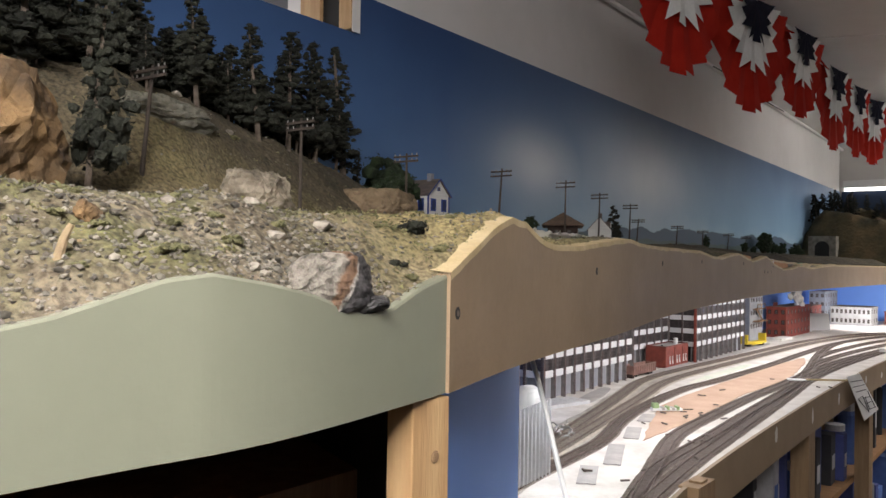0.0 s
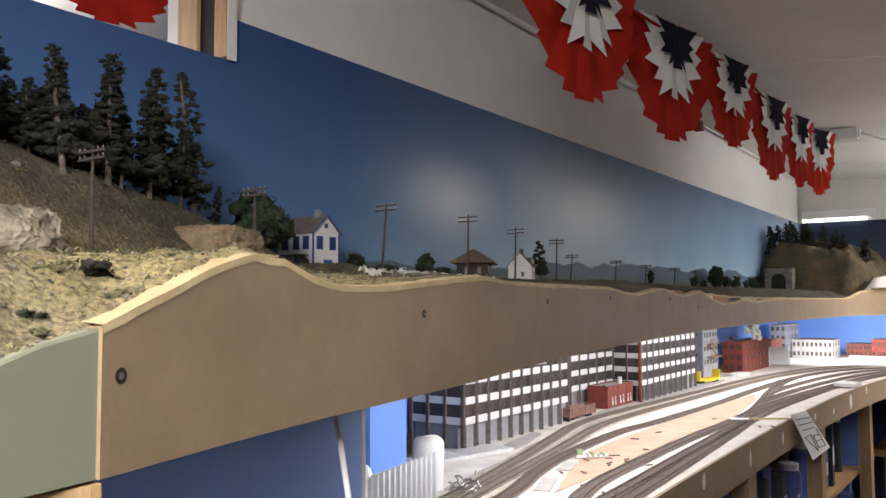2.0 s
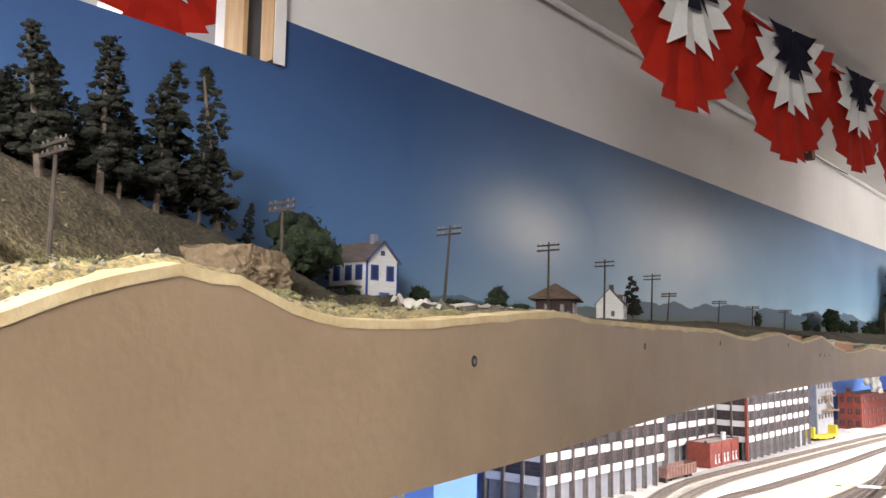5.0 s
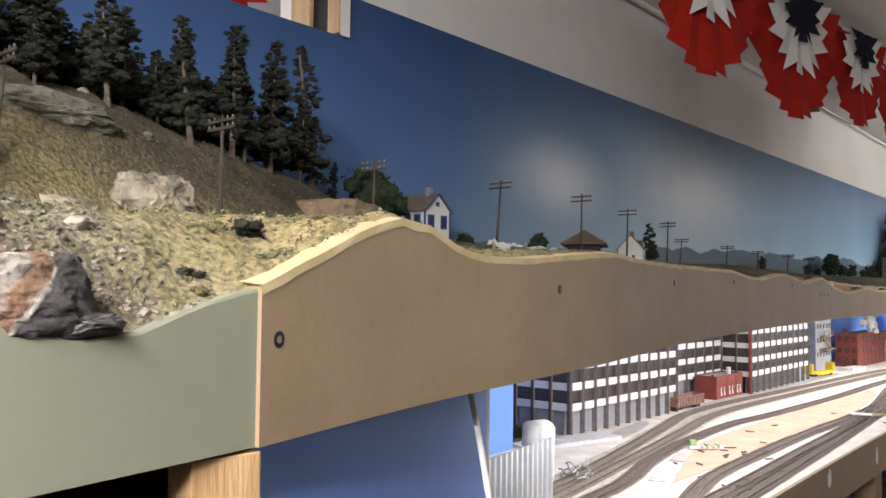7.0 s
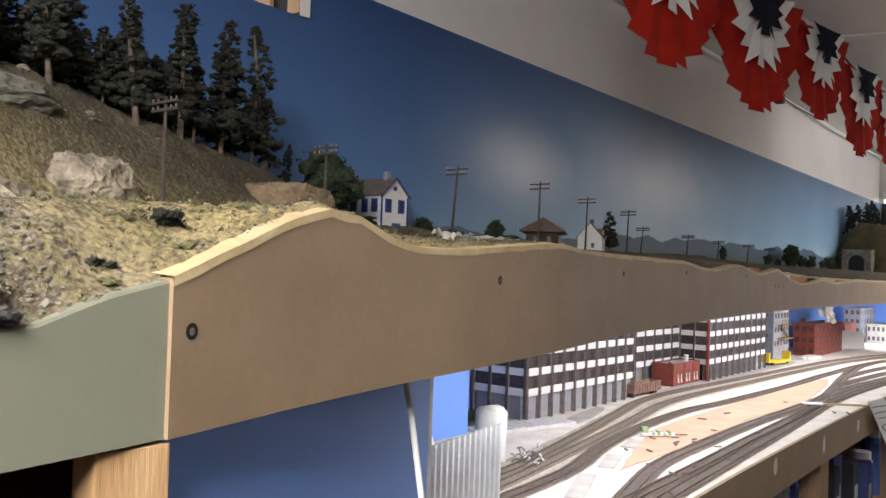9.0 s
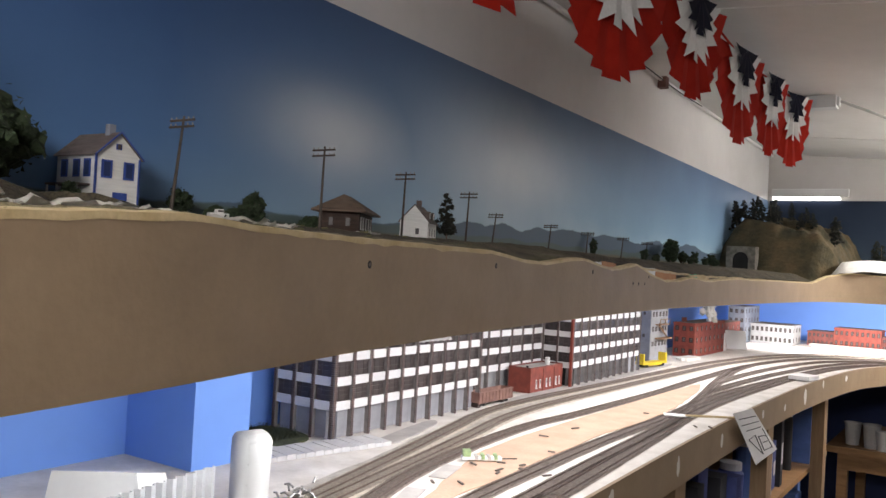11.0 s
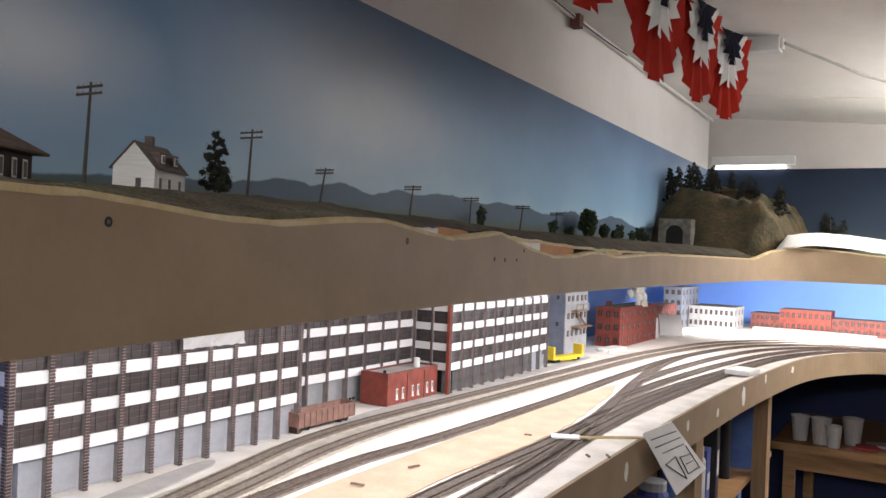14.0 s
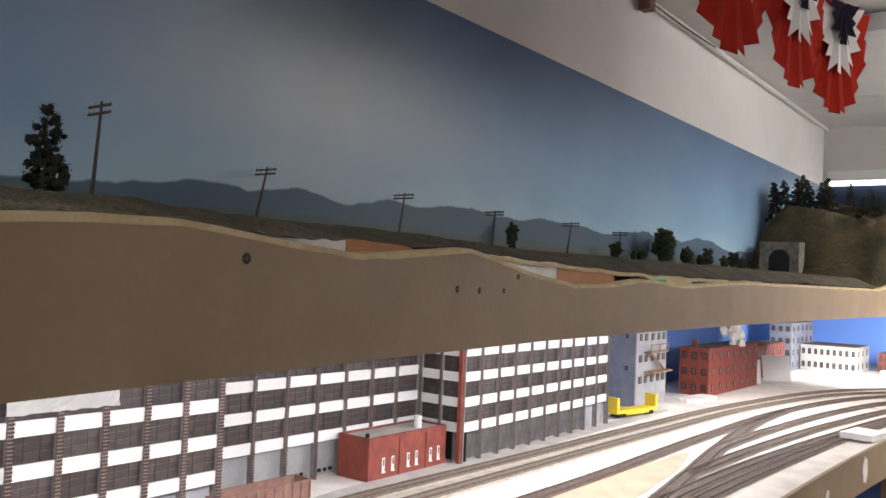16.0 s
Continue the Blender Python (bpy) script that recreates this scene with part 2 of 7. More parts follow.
def terrain_material():
    m, nt, bsdf = nodes_of("scenic_ground")
    n, l = nt.nodes, nt.links
    tc = n.new("ShaderNodeTexCoord")

    def noise_(scale, detail=5):
        a = n.new("ShaderNodeTexNoise")
        a.inputs["Scale"].default_value, a.inputs["Detail"].default_value = scale, detail
        l.new(tc.outputs["Object"], a.inputs[0])
        return a.outputs[0]

    def ramp(src, *stops):
        r = n.new("ShaderNodeValToRGB")
        e = r.color_ramp.elements
        e[0].position, e[0].color = stops[0][0], (*stops[0][1], 1)
        e[1].position, e[1].color = stops[-1][0], (*stops[-1][1], 1)
        for p, c in stops[1:-1]:
            e.new(p).color = (*c, 1)
        l.new(src, r.inputs[0])
        return r.outputs[0]

    def mix(fac, a, b, blend="MIX"):
        x = n.new("ShaderNodeMix")
        x.data_type, x.blend_type = "RGBA", blend
        if isinstance(fac, float):
            x.inputs[0].default_value = fac
        else:
            l.new(fac, x.inputs[0])
        l.new(a, x.inputs[6])
        l.new(b, x.inputs[7])
        return x.outputs[2]

    dirt = ramp(noise_(17), (0.3, (0.063, 0.051, 0.033)), (0.5, (0.148, 0.120, 0.081)), (0.72, (0.246, 0.211, 0.155)))
    grass = ramp(noise_(70), (0.3, (0.068, 0.070, 0.027)), (0.7, (0.168, 0.156, 0.064)))
    patch = ramp(noise_(13), (0.47, (0, 0, 0)), (0.58, (0.85, 0.85, 0.85)))
    speck = ramp(noise_(300, 6), (0.36, (0.5, 0.48, 0.45)), (0.5, (0.95, 0.95, 0.95)), (0.66, (1.35, 1.33, 1.28)))
    both = mix(patch, dirt, grass)
    # hillside under the trees is browner, sandy yellow towards the bare front board
    at = n.new("ShaderNodeSeparateXYZ")
    l.new(tc.outputs["Object"], at.inputs[0])
    hill = n.new("ShaderNodeMapRange")
    hill.inputs[1].default_value, hill.inputs[2].default_value = -0.5, -0.62
    l.new(at.outputs[0], hill.inputs[0])
    brown = ramp(noise_(20), (0.3, (0.038, 0.032, 0.018)), (0.55, (0.080, 0.064, 0.038)), (0.75, (0.124, 0.101, 0.065)))
    both = mix(hill.outputs[0], both, brown)
    yel = n.new("ShaderNodeMapRange")
    yel.inputs[1].default_value, yel.inputs[2].default_value = 0.30, 0.42
    l.new(at.outputs[1], yel.inputs[0])
    sel = n.new("ShaderNodeMath")
    sel.operation = "MULTIPLY"
    inv = n.new("ShaderNodeMath")
    inv.operation = "SUBTRACT"
    inv.inputs[0].default_value = 1
    l.new(hill.outputs[0], inv.inputs[1])
    ebb = n.new("ShaderNodeMapRange")
    ebb.inputs[1].default_value, ebb.inputs[2].default_value = 0.78, 0.60
    l.new(at.outputs[1], ebb.inputs[0])
    yel2 = n.new("ShaderNodeMath")
    yel2.operation = "MULTIPLY"
    l.new(yel.outputs[0], yel2.inputs[0])
    l.new(ebb.outputs[0], yel2.inputs[1])
    l.new(yel2.outputs[0], sel.inputs[0])
    l.new(inv.outputs[0], sel.inputs[1])
    sand = ramp(noise_(24), (0.3, (0.208, 0.160, 0.068)), (0.7, (0.368, 0.304, 0.152)))
    both = mix(sel.outputs[0], both, sand)
    both = mix(1.0, both, speck, "MULTIPLY")
    l.new(both, bsdf.inputs["Base Color"])
    bsdf.inputs["Roughness"].default_value = 0.95
    bp = n.new("ShaderNodeBump")
    bp.inputs["Strength"].default_value, bp.inputs["Distance"].default_value = 0.8, 0.005
    l.new(noise_(190, 6), bp.inputs["Height"])
    l.new(bp.outputs[0], bsdf.inputs["Normal"])
    return m


def backdrop_material(name="painted_sky", shade_tint=(1, 1, 1)):
    """Painted sky that pales to the horizon, with a painted range of blue hills."""
    m, nt, bsdf = nodes_of(name)
    n, l = nt.nodes, nt.links
    tc = n.new("ShaderNodeTexCoord")
    at = n.new("ShaderNodeSeparateXYZ")
    l.new(tc.outputs["Object"], at.inputs[0])

    def math_(op, a, b):
        x = n.new("ShaderNodeMath")
        x.operation = op
        for i, v in enumerate((a, b)):
            if isinstance(v, (int, float)):
                x.inputs[i].default_value = v
            else:
                l.new(v, x.inputs[i])
        return x.outputs[0]

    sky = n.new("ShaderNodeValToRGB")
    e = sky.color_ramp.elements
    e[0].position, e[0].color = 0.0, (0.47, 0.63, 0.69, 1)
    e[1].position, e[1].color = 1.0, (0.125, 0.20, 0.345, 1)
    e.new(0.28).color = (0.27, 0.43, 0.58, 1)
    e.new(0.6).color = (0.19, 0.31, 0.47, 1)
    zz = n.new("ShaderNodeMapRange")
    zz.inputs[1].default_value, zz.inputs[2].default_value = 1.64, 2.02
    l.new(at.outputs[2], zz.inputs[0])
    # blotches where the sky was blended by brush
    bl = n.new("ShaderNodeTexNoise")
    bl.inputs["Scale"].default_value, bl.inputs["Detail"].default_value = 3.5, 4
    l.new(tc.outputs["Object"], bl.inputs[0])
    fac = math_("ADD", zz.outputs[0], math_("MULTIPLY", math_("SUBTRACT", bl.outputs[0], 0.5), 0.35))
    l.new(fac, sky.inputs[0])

    def ridge(scale, off, base, amp):
        c = n.new("ShaderNodeCombineXYZ")
        l.new(math_("ADD", math_("ADD", at.outputs[1], at.outputs[0]), off), c.inputs[0])
        x = n.new("ShaderNodeTexNoise")
        x.inputs["Scale"].default_value, x.inputs["Detail"].default_value = scale, 6
        x.inputs["Roughness"].default_value = 0.5
        l.new(c.outputs[0], x.inputs[0])
        return math_("ADD", base, math_("MULTIPLY", math_("SUBTRACT", x.outputs[0], 0.5), amp))

    def below(height, soft):
        return math_("MULTIPLY", math_("MINIMUM", math_("MAXIMUM", math_("MULTIPLY", math_("SUBTRACT", height, at.outputs[2]), 1 / soft), 0), 1), 1.0)

    def mix(f, a, b):
        x = n.new("ShaderNodeMix")
        x.data_type = "RGBA"
        l.new(f, x.inputs[0])
        l.new(a, x.inputs[6])
        if isinstance(b, tuple):
            x.inputs[7].default_value = (*b, 1)
        else:
            l.new(b, x.inputs[7])
        return x.outputs[2]

    # near stretch tinted a deeper blue, for its paint and for weaker glare
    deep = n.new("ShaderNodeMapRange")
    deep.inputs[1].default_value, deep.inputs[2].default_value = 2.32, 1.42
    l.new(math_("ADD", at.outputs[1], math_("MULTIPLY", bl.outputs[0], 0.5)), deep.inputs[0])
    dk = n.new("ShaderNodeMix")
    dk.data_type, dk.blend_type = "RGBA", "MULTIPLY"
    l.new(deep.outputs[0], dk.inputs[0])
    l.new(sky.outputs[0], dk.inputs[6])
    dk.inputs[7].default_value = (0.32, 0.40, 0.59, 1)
    # soft pale patches put the wall's light pools into the sky colour
    light_pools = None
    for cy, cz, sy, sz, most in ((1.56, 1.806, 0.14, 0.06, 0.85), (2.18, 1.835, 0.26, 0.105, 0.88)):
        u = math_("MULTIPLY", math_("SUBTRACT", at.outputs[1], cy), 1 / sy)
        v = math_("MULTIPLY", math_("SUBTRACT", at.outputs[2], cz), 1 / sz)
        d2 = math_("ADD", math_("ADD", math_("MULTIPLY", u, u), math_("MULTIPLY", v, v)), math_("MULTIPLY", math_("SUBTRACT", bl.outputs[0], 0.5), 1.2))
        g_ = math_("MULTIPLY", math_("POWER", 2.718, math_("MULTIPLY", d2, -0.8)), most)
        light_pools = g_ if light_pools is None else math_("MAXIMUM", light_pools, g_)
    lit_sky = n.new("ShaderNodeMix")
    lit_sky.data_type = "RGBA"
    l.new(light_pools, lit_sky.inputs[0])
    l.new(dk.outputs[2], lit_sky.inputs[6])
    lit_sky.inputs[7].default_value = (0.66, 0.70, 0.74, 1)
    rise = n.new("ShaderNodeMapRange")
    rise.inputs[1].default_value, rise.inputs[2].default_value = 1.5, 2.5
    rise.inputs[3].default_value, rise.inputs[4].default_value = 1.662, 1.708
    l.new(at.outputs[1], rise.inputs[0])
    far = ridge(3.2, 3.1, rise.outputs[0], 0.11)
    col = mix(below(far, 0.003), lit_sky.outputs[2], (0.10, 0.145, 0.20))
    near = ridge(4.5, 9.7, 1.667, 0.05)
    col = mix(below(near, 0.004), col, (0.10, 0.14, 0.14))
    foot = ridge(7.0, 1.3, 1.655, 0.02)
    col = mix(below(foot, 0.008), col, (0.12, 0.105, 0.065))
    # overall tint, used to put weak light into the paint
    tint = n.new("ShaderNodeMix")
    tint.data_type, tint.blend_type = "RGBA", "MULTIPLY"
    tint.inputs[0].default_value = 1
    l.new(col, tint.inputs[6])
    tint.inputs[7].default_value = (*shade_tint, 1)
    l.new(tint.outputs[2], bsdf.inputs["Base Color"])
    bsdf.inputs["Roughness"].default_value = 0.42
    bsdf.inputs["Specular IOR Level"].default_value = 0.09
    bu = n.new("ShaderNodeTexNoise")
    bu.inputs["Scale"].default_value, bu.inputs["Detail"].default_value = 60, 3
    l.new(tc.outputs["Object"], bu.inputs[0])
    bp = n.new("ShaderNodeBump")
    bp.inputs["Strength"].default_value, bp.inputs["Distance"].default_value = 0.12, 0.002
    l.new(bu.outputs[0], bp.inputs["Height"])
    l.new(bp.outputs[0], bsdf.inputs["Normal"])
    return m


M_GROUND = terrain_material()
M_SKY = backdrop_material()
# same sky darkened: the end wall's dimness is put into its colour
M_SKY_DIM = backdrop_material("painted_dimmed_sky", (0.15, 0.135, 0.145))


# ---- builders ----
def part(name, bm, material, parent=None, label="", smooth=False, at=None):
    me = bpy.data.meshes.new(name)
    bm.to_mesh(me)
    bm.free()
    if smooth:
        me.polygons.foreach_set("use_smooth", [True] * len(me.polygons))
    me.materials.append(material)
    ob = new(name, me)
    if at is not None:
        ob.matrix_basis = at
    if parent:
        ob.parent = parent
    if label:
        ob["label"] = label
    return ob


def share(name, ob, parent, m):
    """Another object on the same mesh."""
    o = new(name, ob.data)
    o.parent = parent
    o.matrix_basis = m
    return o


def thing(name, label, category, at=(0, 0, 0), rz=0, group="", kind=""):
    e = new(name)
    e.empty_display_size = 0.02
    e.matrix_basis = pose(*at, 0, 0, rz)
    return tagged(e, label, category, group, kind)


def bm_box(bm, x0, x1, y0, y1, z0, z1, m=None):
    v = [bm.verts.new((x, y, z)) for x in (x0, x1) for y in (y0, y1) for z in (z0, z1)]
    for f in ((0, 1, 3, 2), (4, 6, 7, 5), (0, 4, 5, 1), (2, 3, 7, 6), (0, 2, 6, 4), (1, 5, 7, 3)):
        bm.faces.new([v[i] for i in f])
    if m is not None:
        bmesh.ops.transform(bm, matrix=m, verts=v)
    return v


def box(x0, x1, y0, y1, z0, z1, bevel=0.0, m=None):
    bm = bmesh.new()
    bm_box(bm, min(x0, x1), max(x0, x1), min(y0, y1), max(y0, y1), min(z0, z1), max(z0, z1), m)
    bmesh.ops.recalc_face_normals(bm, faces=bm.faces)
    if bevel:
        bmesh.ops.bevel(bm, geom=bm.edges[:], offset=bevel, segments=2, affect="EDGES", profile=0.7)
    return bm


def tube(points, radius, sides=6, bm=None, taper=1.0):
    """A round bar along points."""
    bm = bm or bmesh.new()
    pts = [Vector(p) for p in points]
    rings = []
    for i, p in enumerate(pts):
        d = (pts[min(i + 1, len(pts) - 1)] - pts[max(i - 1, 0)]).normalized()
        s = d.orthogonal().normalized() if abs(d.z) > 0.9 else d.cross(Vector((0, 0, 1))).normalized()
        u = s.cross(d).normalized()
        r = radius * (1 + (taper - 1) * i / max(1, len(pts) - 1))
        rings.append([bm.verts.new(p + (s * math.cos(a) + u * math.sin(a)) * r) for a in [2 * math.pi * k / sides for k in range(sides)]])
    for a, b in zip(rings, rings[1:]):
        for k in range(sides):
            bm.faces.new((a[k], a[(k + 1) % sides], b[(k + 1) % sides], b[k]))
    bm.faces.new(rings[0][::-1])
    bm.faces.new(rings[-1])
    return bm


def lathe(profile, sides=20):
    bm = bmesh.new()
    rings = [[bm.verts.new((r * math.cos(2 * math.pi * k / sides), r * math.sin(2 * math.pi * k / sides), z)) for k in range(sides)] for r, z in profile]
    for a, b in zip(rings, rings[1:]):
        for k in range(sides):
            bm.faces.new((a[k], a[(k + 1) % sides], b[(k + 1) % sides], b[k]))
    bm.faces.new(rings[0][::-1])
    bm.faces.new(rings[-1])
    return bm


def rock(sx, sy, sz, seed, sub=3, rough=0.35, facet=2.2, boxy=0.0):
    bm = bmesh.new()
    bmesh.ops.create_icosphere(bm, subdivisions=sub, radius=1)
    off = Vector((seed * 7.3, seed * 3.1, seed * 1.7))
    rg = random.Random(seed)
    cuts = [(Vector((rg.gauss(0, 1), rg.gauss(0, 1), rg.gauss(0, 1))).normalized(), rg.uniform(0.62, 0.9)) for _ in range(16)]
    for v in bm.verts:
        c = v.co.copy()
        k = 1 + rough * 0.5 * noise.noise(c * facet + off) + rough * 0.4 * noise.noise(c * facet * 2.7 + off) - rough * 0.4 * abs(noise.noise(c * facet * 4 + off)) + rough * 0.2 * noise.noise(c * facet * 9 + off)
        for q, lim in cuts:
            over = c.dot(q) - lim
            if over > 0:
                c -= q * over * 0.92
        c *= k / (1 - boxy + boxy * max(abs(c.x), abs(c.y), abs(c.z)))
        v.co = Vector((c.x * sx, c.y * sy, c.z * sz))
    return bm


# ---- the plan ----
def catmull(pts, per=8):
    pts = [Vector(p) for p in pts]
    out = []
    for i in range(len(pts) - 1):
        p0, p1, p2, p3 = pts[max(i - 1, 0)], pts[i], pts[i + 1], pts[min(i + 2, len(pts) - 1)]
        for k in range(per):
            t = k / per
            out.append(0.5 * ((2 * p1) + (p2 - p0) * t + (2 * p0 - 5 * p1 + 4 * p2 - p3) * t * t + (3 * p1 - p0 - 3 * p2 + p3) * t ** 3))
    out.append(pts[-1])
    return out


FRONT = [(-0.262, 0.36), (-0.303, 0.515), (-0.357, 0.786), (-0.42, 1.05), (-0.475, 1.355), (-0.53, 1.757), (-0.56, 2.02), (-0.585, 2.3),
         (-0.594, 2.8), (-0.585, 3.4), (-0.565, 3.85), (-0.52, 4.08), (-0.42, 4.2), (-0.2, 4.245), (0.2, 4.25), (1.4, 4.25)]
FRONT_NEAR = [(-0.30, -0.75), (-0.262, -0.2), (-0.25, 0.12), (-0.243, 0.2), (-0.247, 0.26), (-0.264, 0.36)]
TOP = [(0.36, 1.592), (0.373, 1.597), (0.408, 1.609), (0.437, 1.620), (0.471, 1.628), (0.5, 1.626), (0.537, 1.615), (0.571, 1.611), (0.633, 1.612), (0.7, 1.617),
       (0.812, 1.624), (0.899, 1.620), (1.03, 1.620), (1.23, 1.620), (1.34, 1.620), (1.45, 1.612), (1.54, 1.611), (1.64, 1.620), (1.72, 1.621), (1.79, 1.614), (1.88, 1.608),
       (1.96, 1.614), (2.03, 1.620), (2.08, 1.615), (2.15, 1.603), (2.27, 1.590), (2.36, 1.590), (2.48, 1.600), (2.62, 1.592), (2.74, 1.597), (2.9, 1.602),
       (3.5, 1.601), (3.85, 1.600), (3.93, 1.608), (4.04, 1.628), (4.18, 1.645), (4.31, 1.640), (4.46, 1.624), (4.8, 1.62), (6.2, 1.62)]
TOP_NEAR = [(-0.75, 1.58), (-0.2, 1.585), (0.119, 1.578), (0.136, 1.581), (0.153, 1.586), (0.173, 1.592), (0.191, 1.594), (0.218, 1.590), (0.243, 1.585), (0.266, 1.578),
            (0.284, 1.575), (0.304, 1.577), (0.331, 1.586), (0.36, 1.592)]
BOTTOM = 1.529


def table(rows, k):
    return float(np.interp(k, [r[0] for r in rows], [r[1] for r in rows]))


def along(pts, per=10):
    """The plan line, densely, with a running number: y as far as 3.85, then the way along the bend."""
    line, k, out = catmull([(*p, 0) for p in pts], per), None, []
    for i, p in enumerate(line):
        if p.y <= 3.85 and p.x < 0:
            k = p.y
        else:
            k += (p - line[i - 1]).length
        out.append((p.x, p.y, k))
    return out


FRONT_LINE, NEAR_LINE = along(FRONT, 14), along(FRONT_NEAR, 12)


def front_x(y):
    line = NEAR_LINE if y < 0.36 else FRONT_LINE
    rows = [(p[1], p[0]) for p in line if p[1] < 3.86]
    return table(rows, y)


def front_z(y):
    return table(TOP_NEAR, y) if y < 0.36 else table(TOP, y)


def back_x(y):
    return -0.865 - 0.028 * y


FAR_Y = 5.09


def board(line, tops, thick, inward=1.0, wob=0.0):
    """An upright board along a plan line with a cut upper edge."""
    bm = bmesh.new()
    cols = []
    for i, (x, y, k) in enumerate(line):
        a, b = line[max(i - 1, 0)], line[min(i + 1, len(line) - 1)]
        d = Vector((b[0] - a[0], b[1] - a[1], 0)).normalized()
        nrm = Vector((-d.y, d.x, 0)) * thick * inward
        z = table(tops, k) + wob * noise.noise(Vector((k * 40, 3, 1)))
        p = Vector((x, y, 0))
        cols.append([bm.verts.new(q) for q in (p + Vector((0, 0, BOTTOM)), p + Vector((0, 0, z - 0.0012)), p + nrm * 0.1 + Vector((0, 0, z)),
                                               p + nrm + Vector((0, 0, z)), p + nrm + Vector((0, 0, BOTTOM)))])
    for a, b in zip(cols, cols[1:]):
        for k in range(5):
            bm.faces.new((a[k], b[k], b[(k + 1) % 5], a[(k + 1) % 5]))
    bm.faces.new(cols[0])
    bm.faces.new(cols[-1][::-1])
    bmesh.ops.recalc_face_normals(bm, faces=bm.faces)
    return bm


# ---- structure ----
def wall(name, bm, material, label):
    return tagged(part(name, bm, material), label, "wall", kind="structure")


def slanted(x_off0, x_off1, y0, y1, z0, z1):
    """An upright slab that follows the back wall's slant."""
    bm = bmesh.new()
    v = bm_box(bm, 0, 1, 0, 1, 0, 1)
    for q in v:
        y = y0 if q.co.y < 0.5 else y1
        q.co = Vector((back_x(y) + (x_off0 if q.co.x < 0.5 else x_off1), y, z0 if q.co.z < 0.5 else z1))
    bmesh.ops.recalc_face_normals(bm, faces=bm.faces)
    return bm


tagged(part("floor", box(-2.6, 3.2, -3.2, 5.3, -0.05, 0.0), M_FLOOR), "dark vinyl floor of the train room", "floor", kind="structure")
def ceil_z(x):
    """The ceiling sags from the west wall towards the aisle."""
    return CEIL - 0.11 * min(1, max(0, (x + 0.95) / 1.35))


bm = bmesh.new()
cols = [[bm.verts.new((x, y, ceil_z(x) + dz)) for y, dz in ((-3.2, 0), (5.3, 0), (5.3, 0.06), (-3.2, 0.06))] for x in (-2.6, -0.95, 0.4, 3.2)]
for a, b in zip(cols, cols[1:]):
    for k in range(4):
        bm.faces.new((a[k], b[k], b[(k + 1) % 4], a[(k + 1) % 4]))
tagged(part("ceiling", bm, M_CEIL), "off-white painted ceiling with faint seams", "ceiling", kind="structure")
wall("wall_west", slanted(-0.16, -0.006, 0.967, FAR_Y + 0.01, 1.545, CEIL - 0.002), M_WHITE, "white painted wall above the sky backdrop")
wall("wall_west_low", slanted(-0.24, -0.13, 0.3, FAR_Y + 0.01, 0.0, 1.528), M_BLUE, "bright blue painted wall behind the yard")
# white wall paint greyed down: the weak light here is in the colour
wall("wall_north", box(-1.2, 3.2, FAR_Y + 0.012, FAR_Y + 0.12, 1.545, CEIL + 0.03), mat("dimmed_end_wall", (0.60, 0.57, 0.55), (0.54, 0.51, 0.49), 3, 0.7, 0.08, 40, fine=0.03), "white end wall above the backdrop, greyed for its weak light")
wall("wall_north_low", box(-1.2, 3.2, FAR_Y + 0.012, FAR_Y + 0.12, 1.16, 1.528), M_BLUE, "bright blue painted wall behind the yard curve")
wall("wall_north_under", box(-1.2, 3.2, FAR_Y + 0.014, FAR_Y + 0.12, 0.0, 1.156), M_NAVY, "navy blue painted wall below the yard")
# closing walls added round the room, dulled so they bounce less light
wall("wall_east", box(3.1, 3.2, -3.2, 5.3, 0, CEIL - 0.105), M_LOW_BOUNCE, "unseen side wall of the room, dulled to cut bounced light")
wall("wall_south", box(-2.6, 3.09, -3.2, -3.1, 0, CEIL + 0.03), M_LOW_BOUNCE, "unseen wall behind the aisle, dulled to cut bounced light")
wall("wall_far_west", box(-2.6, -2.5, -3.09, 5.2, 0, CEIL - 0.002), M_LOW_BOUNCE, "wall beyond the backdrop partition, dulled to cut bounced light")

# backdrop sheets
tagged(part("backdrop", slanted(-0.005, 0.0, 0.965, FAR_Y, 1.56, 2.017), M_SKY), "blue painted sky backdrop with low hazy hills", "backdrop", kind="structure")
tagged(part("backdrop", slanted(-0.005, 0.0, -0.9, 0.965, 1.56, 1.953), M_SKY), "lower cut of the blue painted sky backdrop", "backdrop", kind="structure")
tagged(part("backdrop", box(-1.0, 3.1, FAR_Y, FAR_Y + 0.006, 1.56, 2.017), M_SKY_DIM), "dark slate blue sky backdrop on the end wall", "backdrop", kind="structure")

# open end of the partition: two studs with a gap
studs = thing("wall_studs", "pine studs at the open end of the partition wall", "studs", (0, 0, 0), kind="structure")
part("stud", box(-0.912, -0.8865, 0.945, 0.965, 1.956, CEIL - 0.003, 0.0012), M_PINE, studs)
part("stud", box(-1.004, -0.959, 0.95, 0.972, 1.90, CEIL - 0.003, 0.0012), M_PINE, studs)
part("drywall_edge", box(-0.886, -0.8845, 0.947, 0.9645, 1.952, CEIL - 0.003), M_WHITE, studs, "white drywall edge with blue paint at its foot")
# black strip stands in for the shade between the studs
part("gap_board", box(-0.9585, -0.9125, 0.957, 0.9655, 1.90, CEIL - 0.003), M_BLACK, studs, "black strip put in for the shaded gap between the studs")

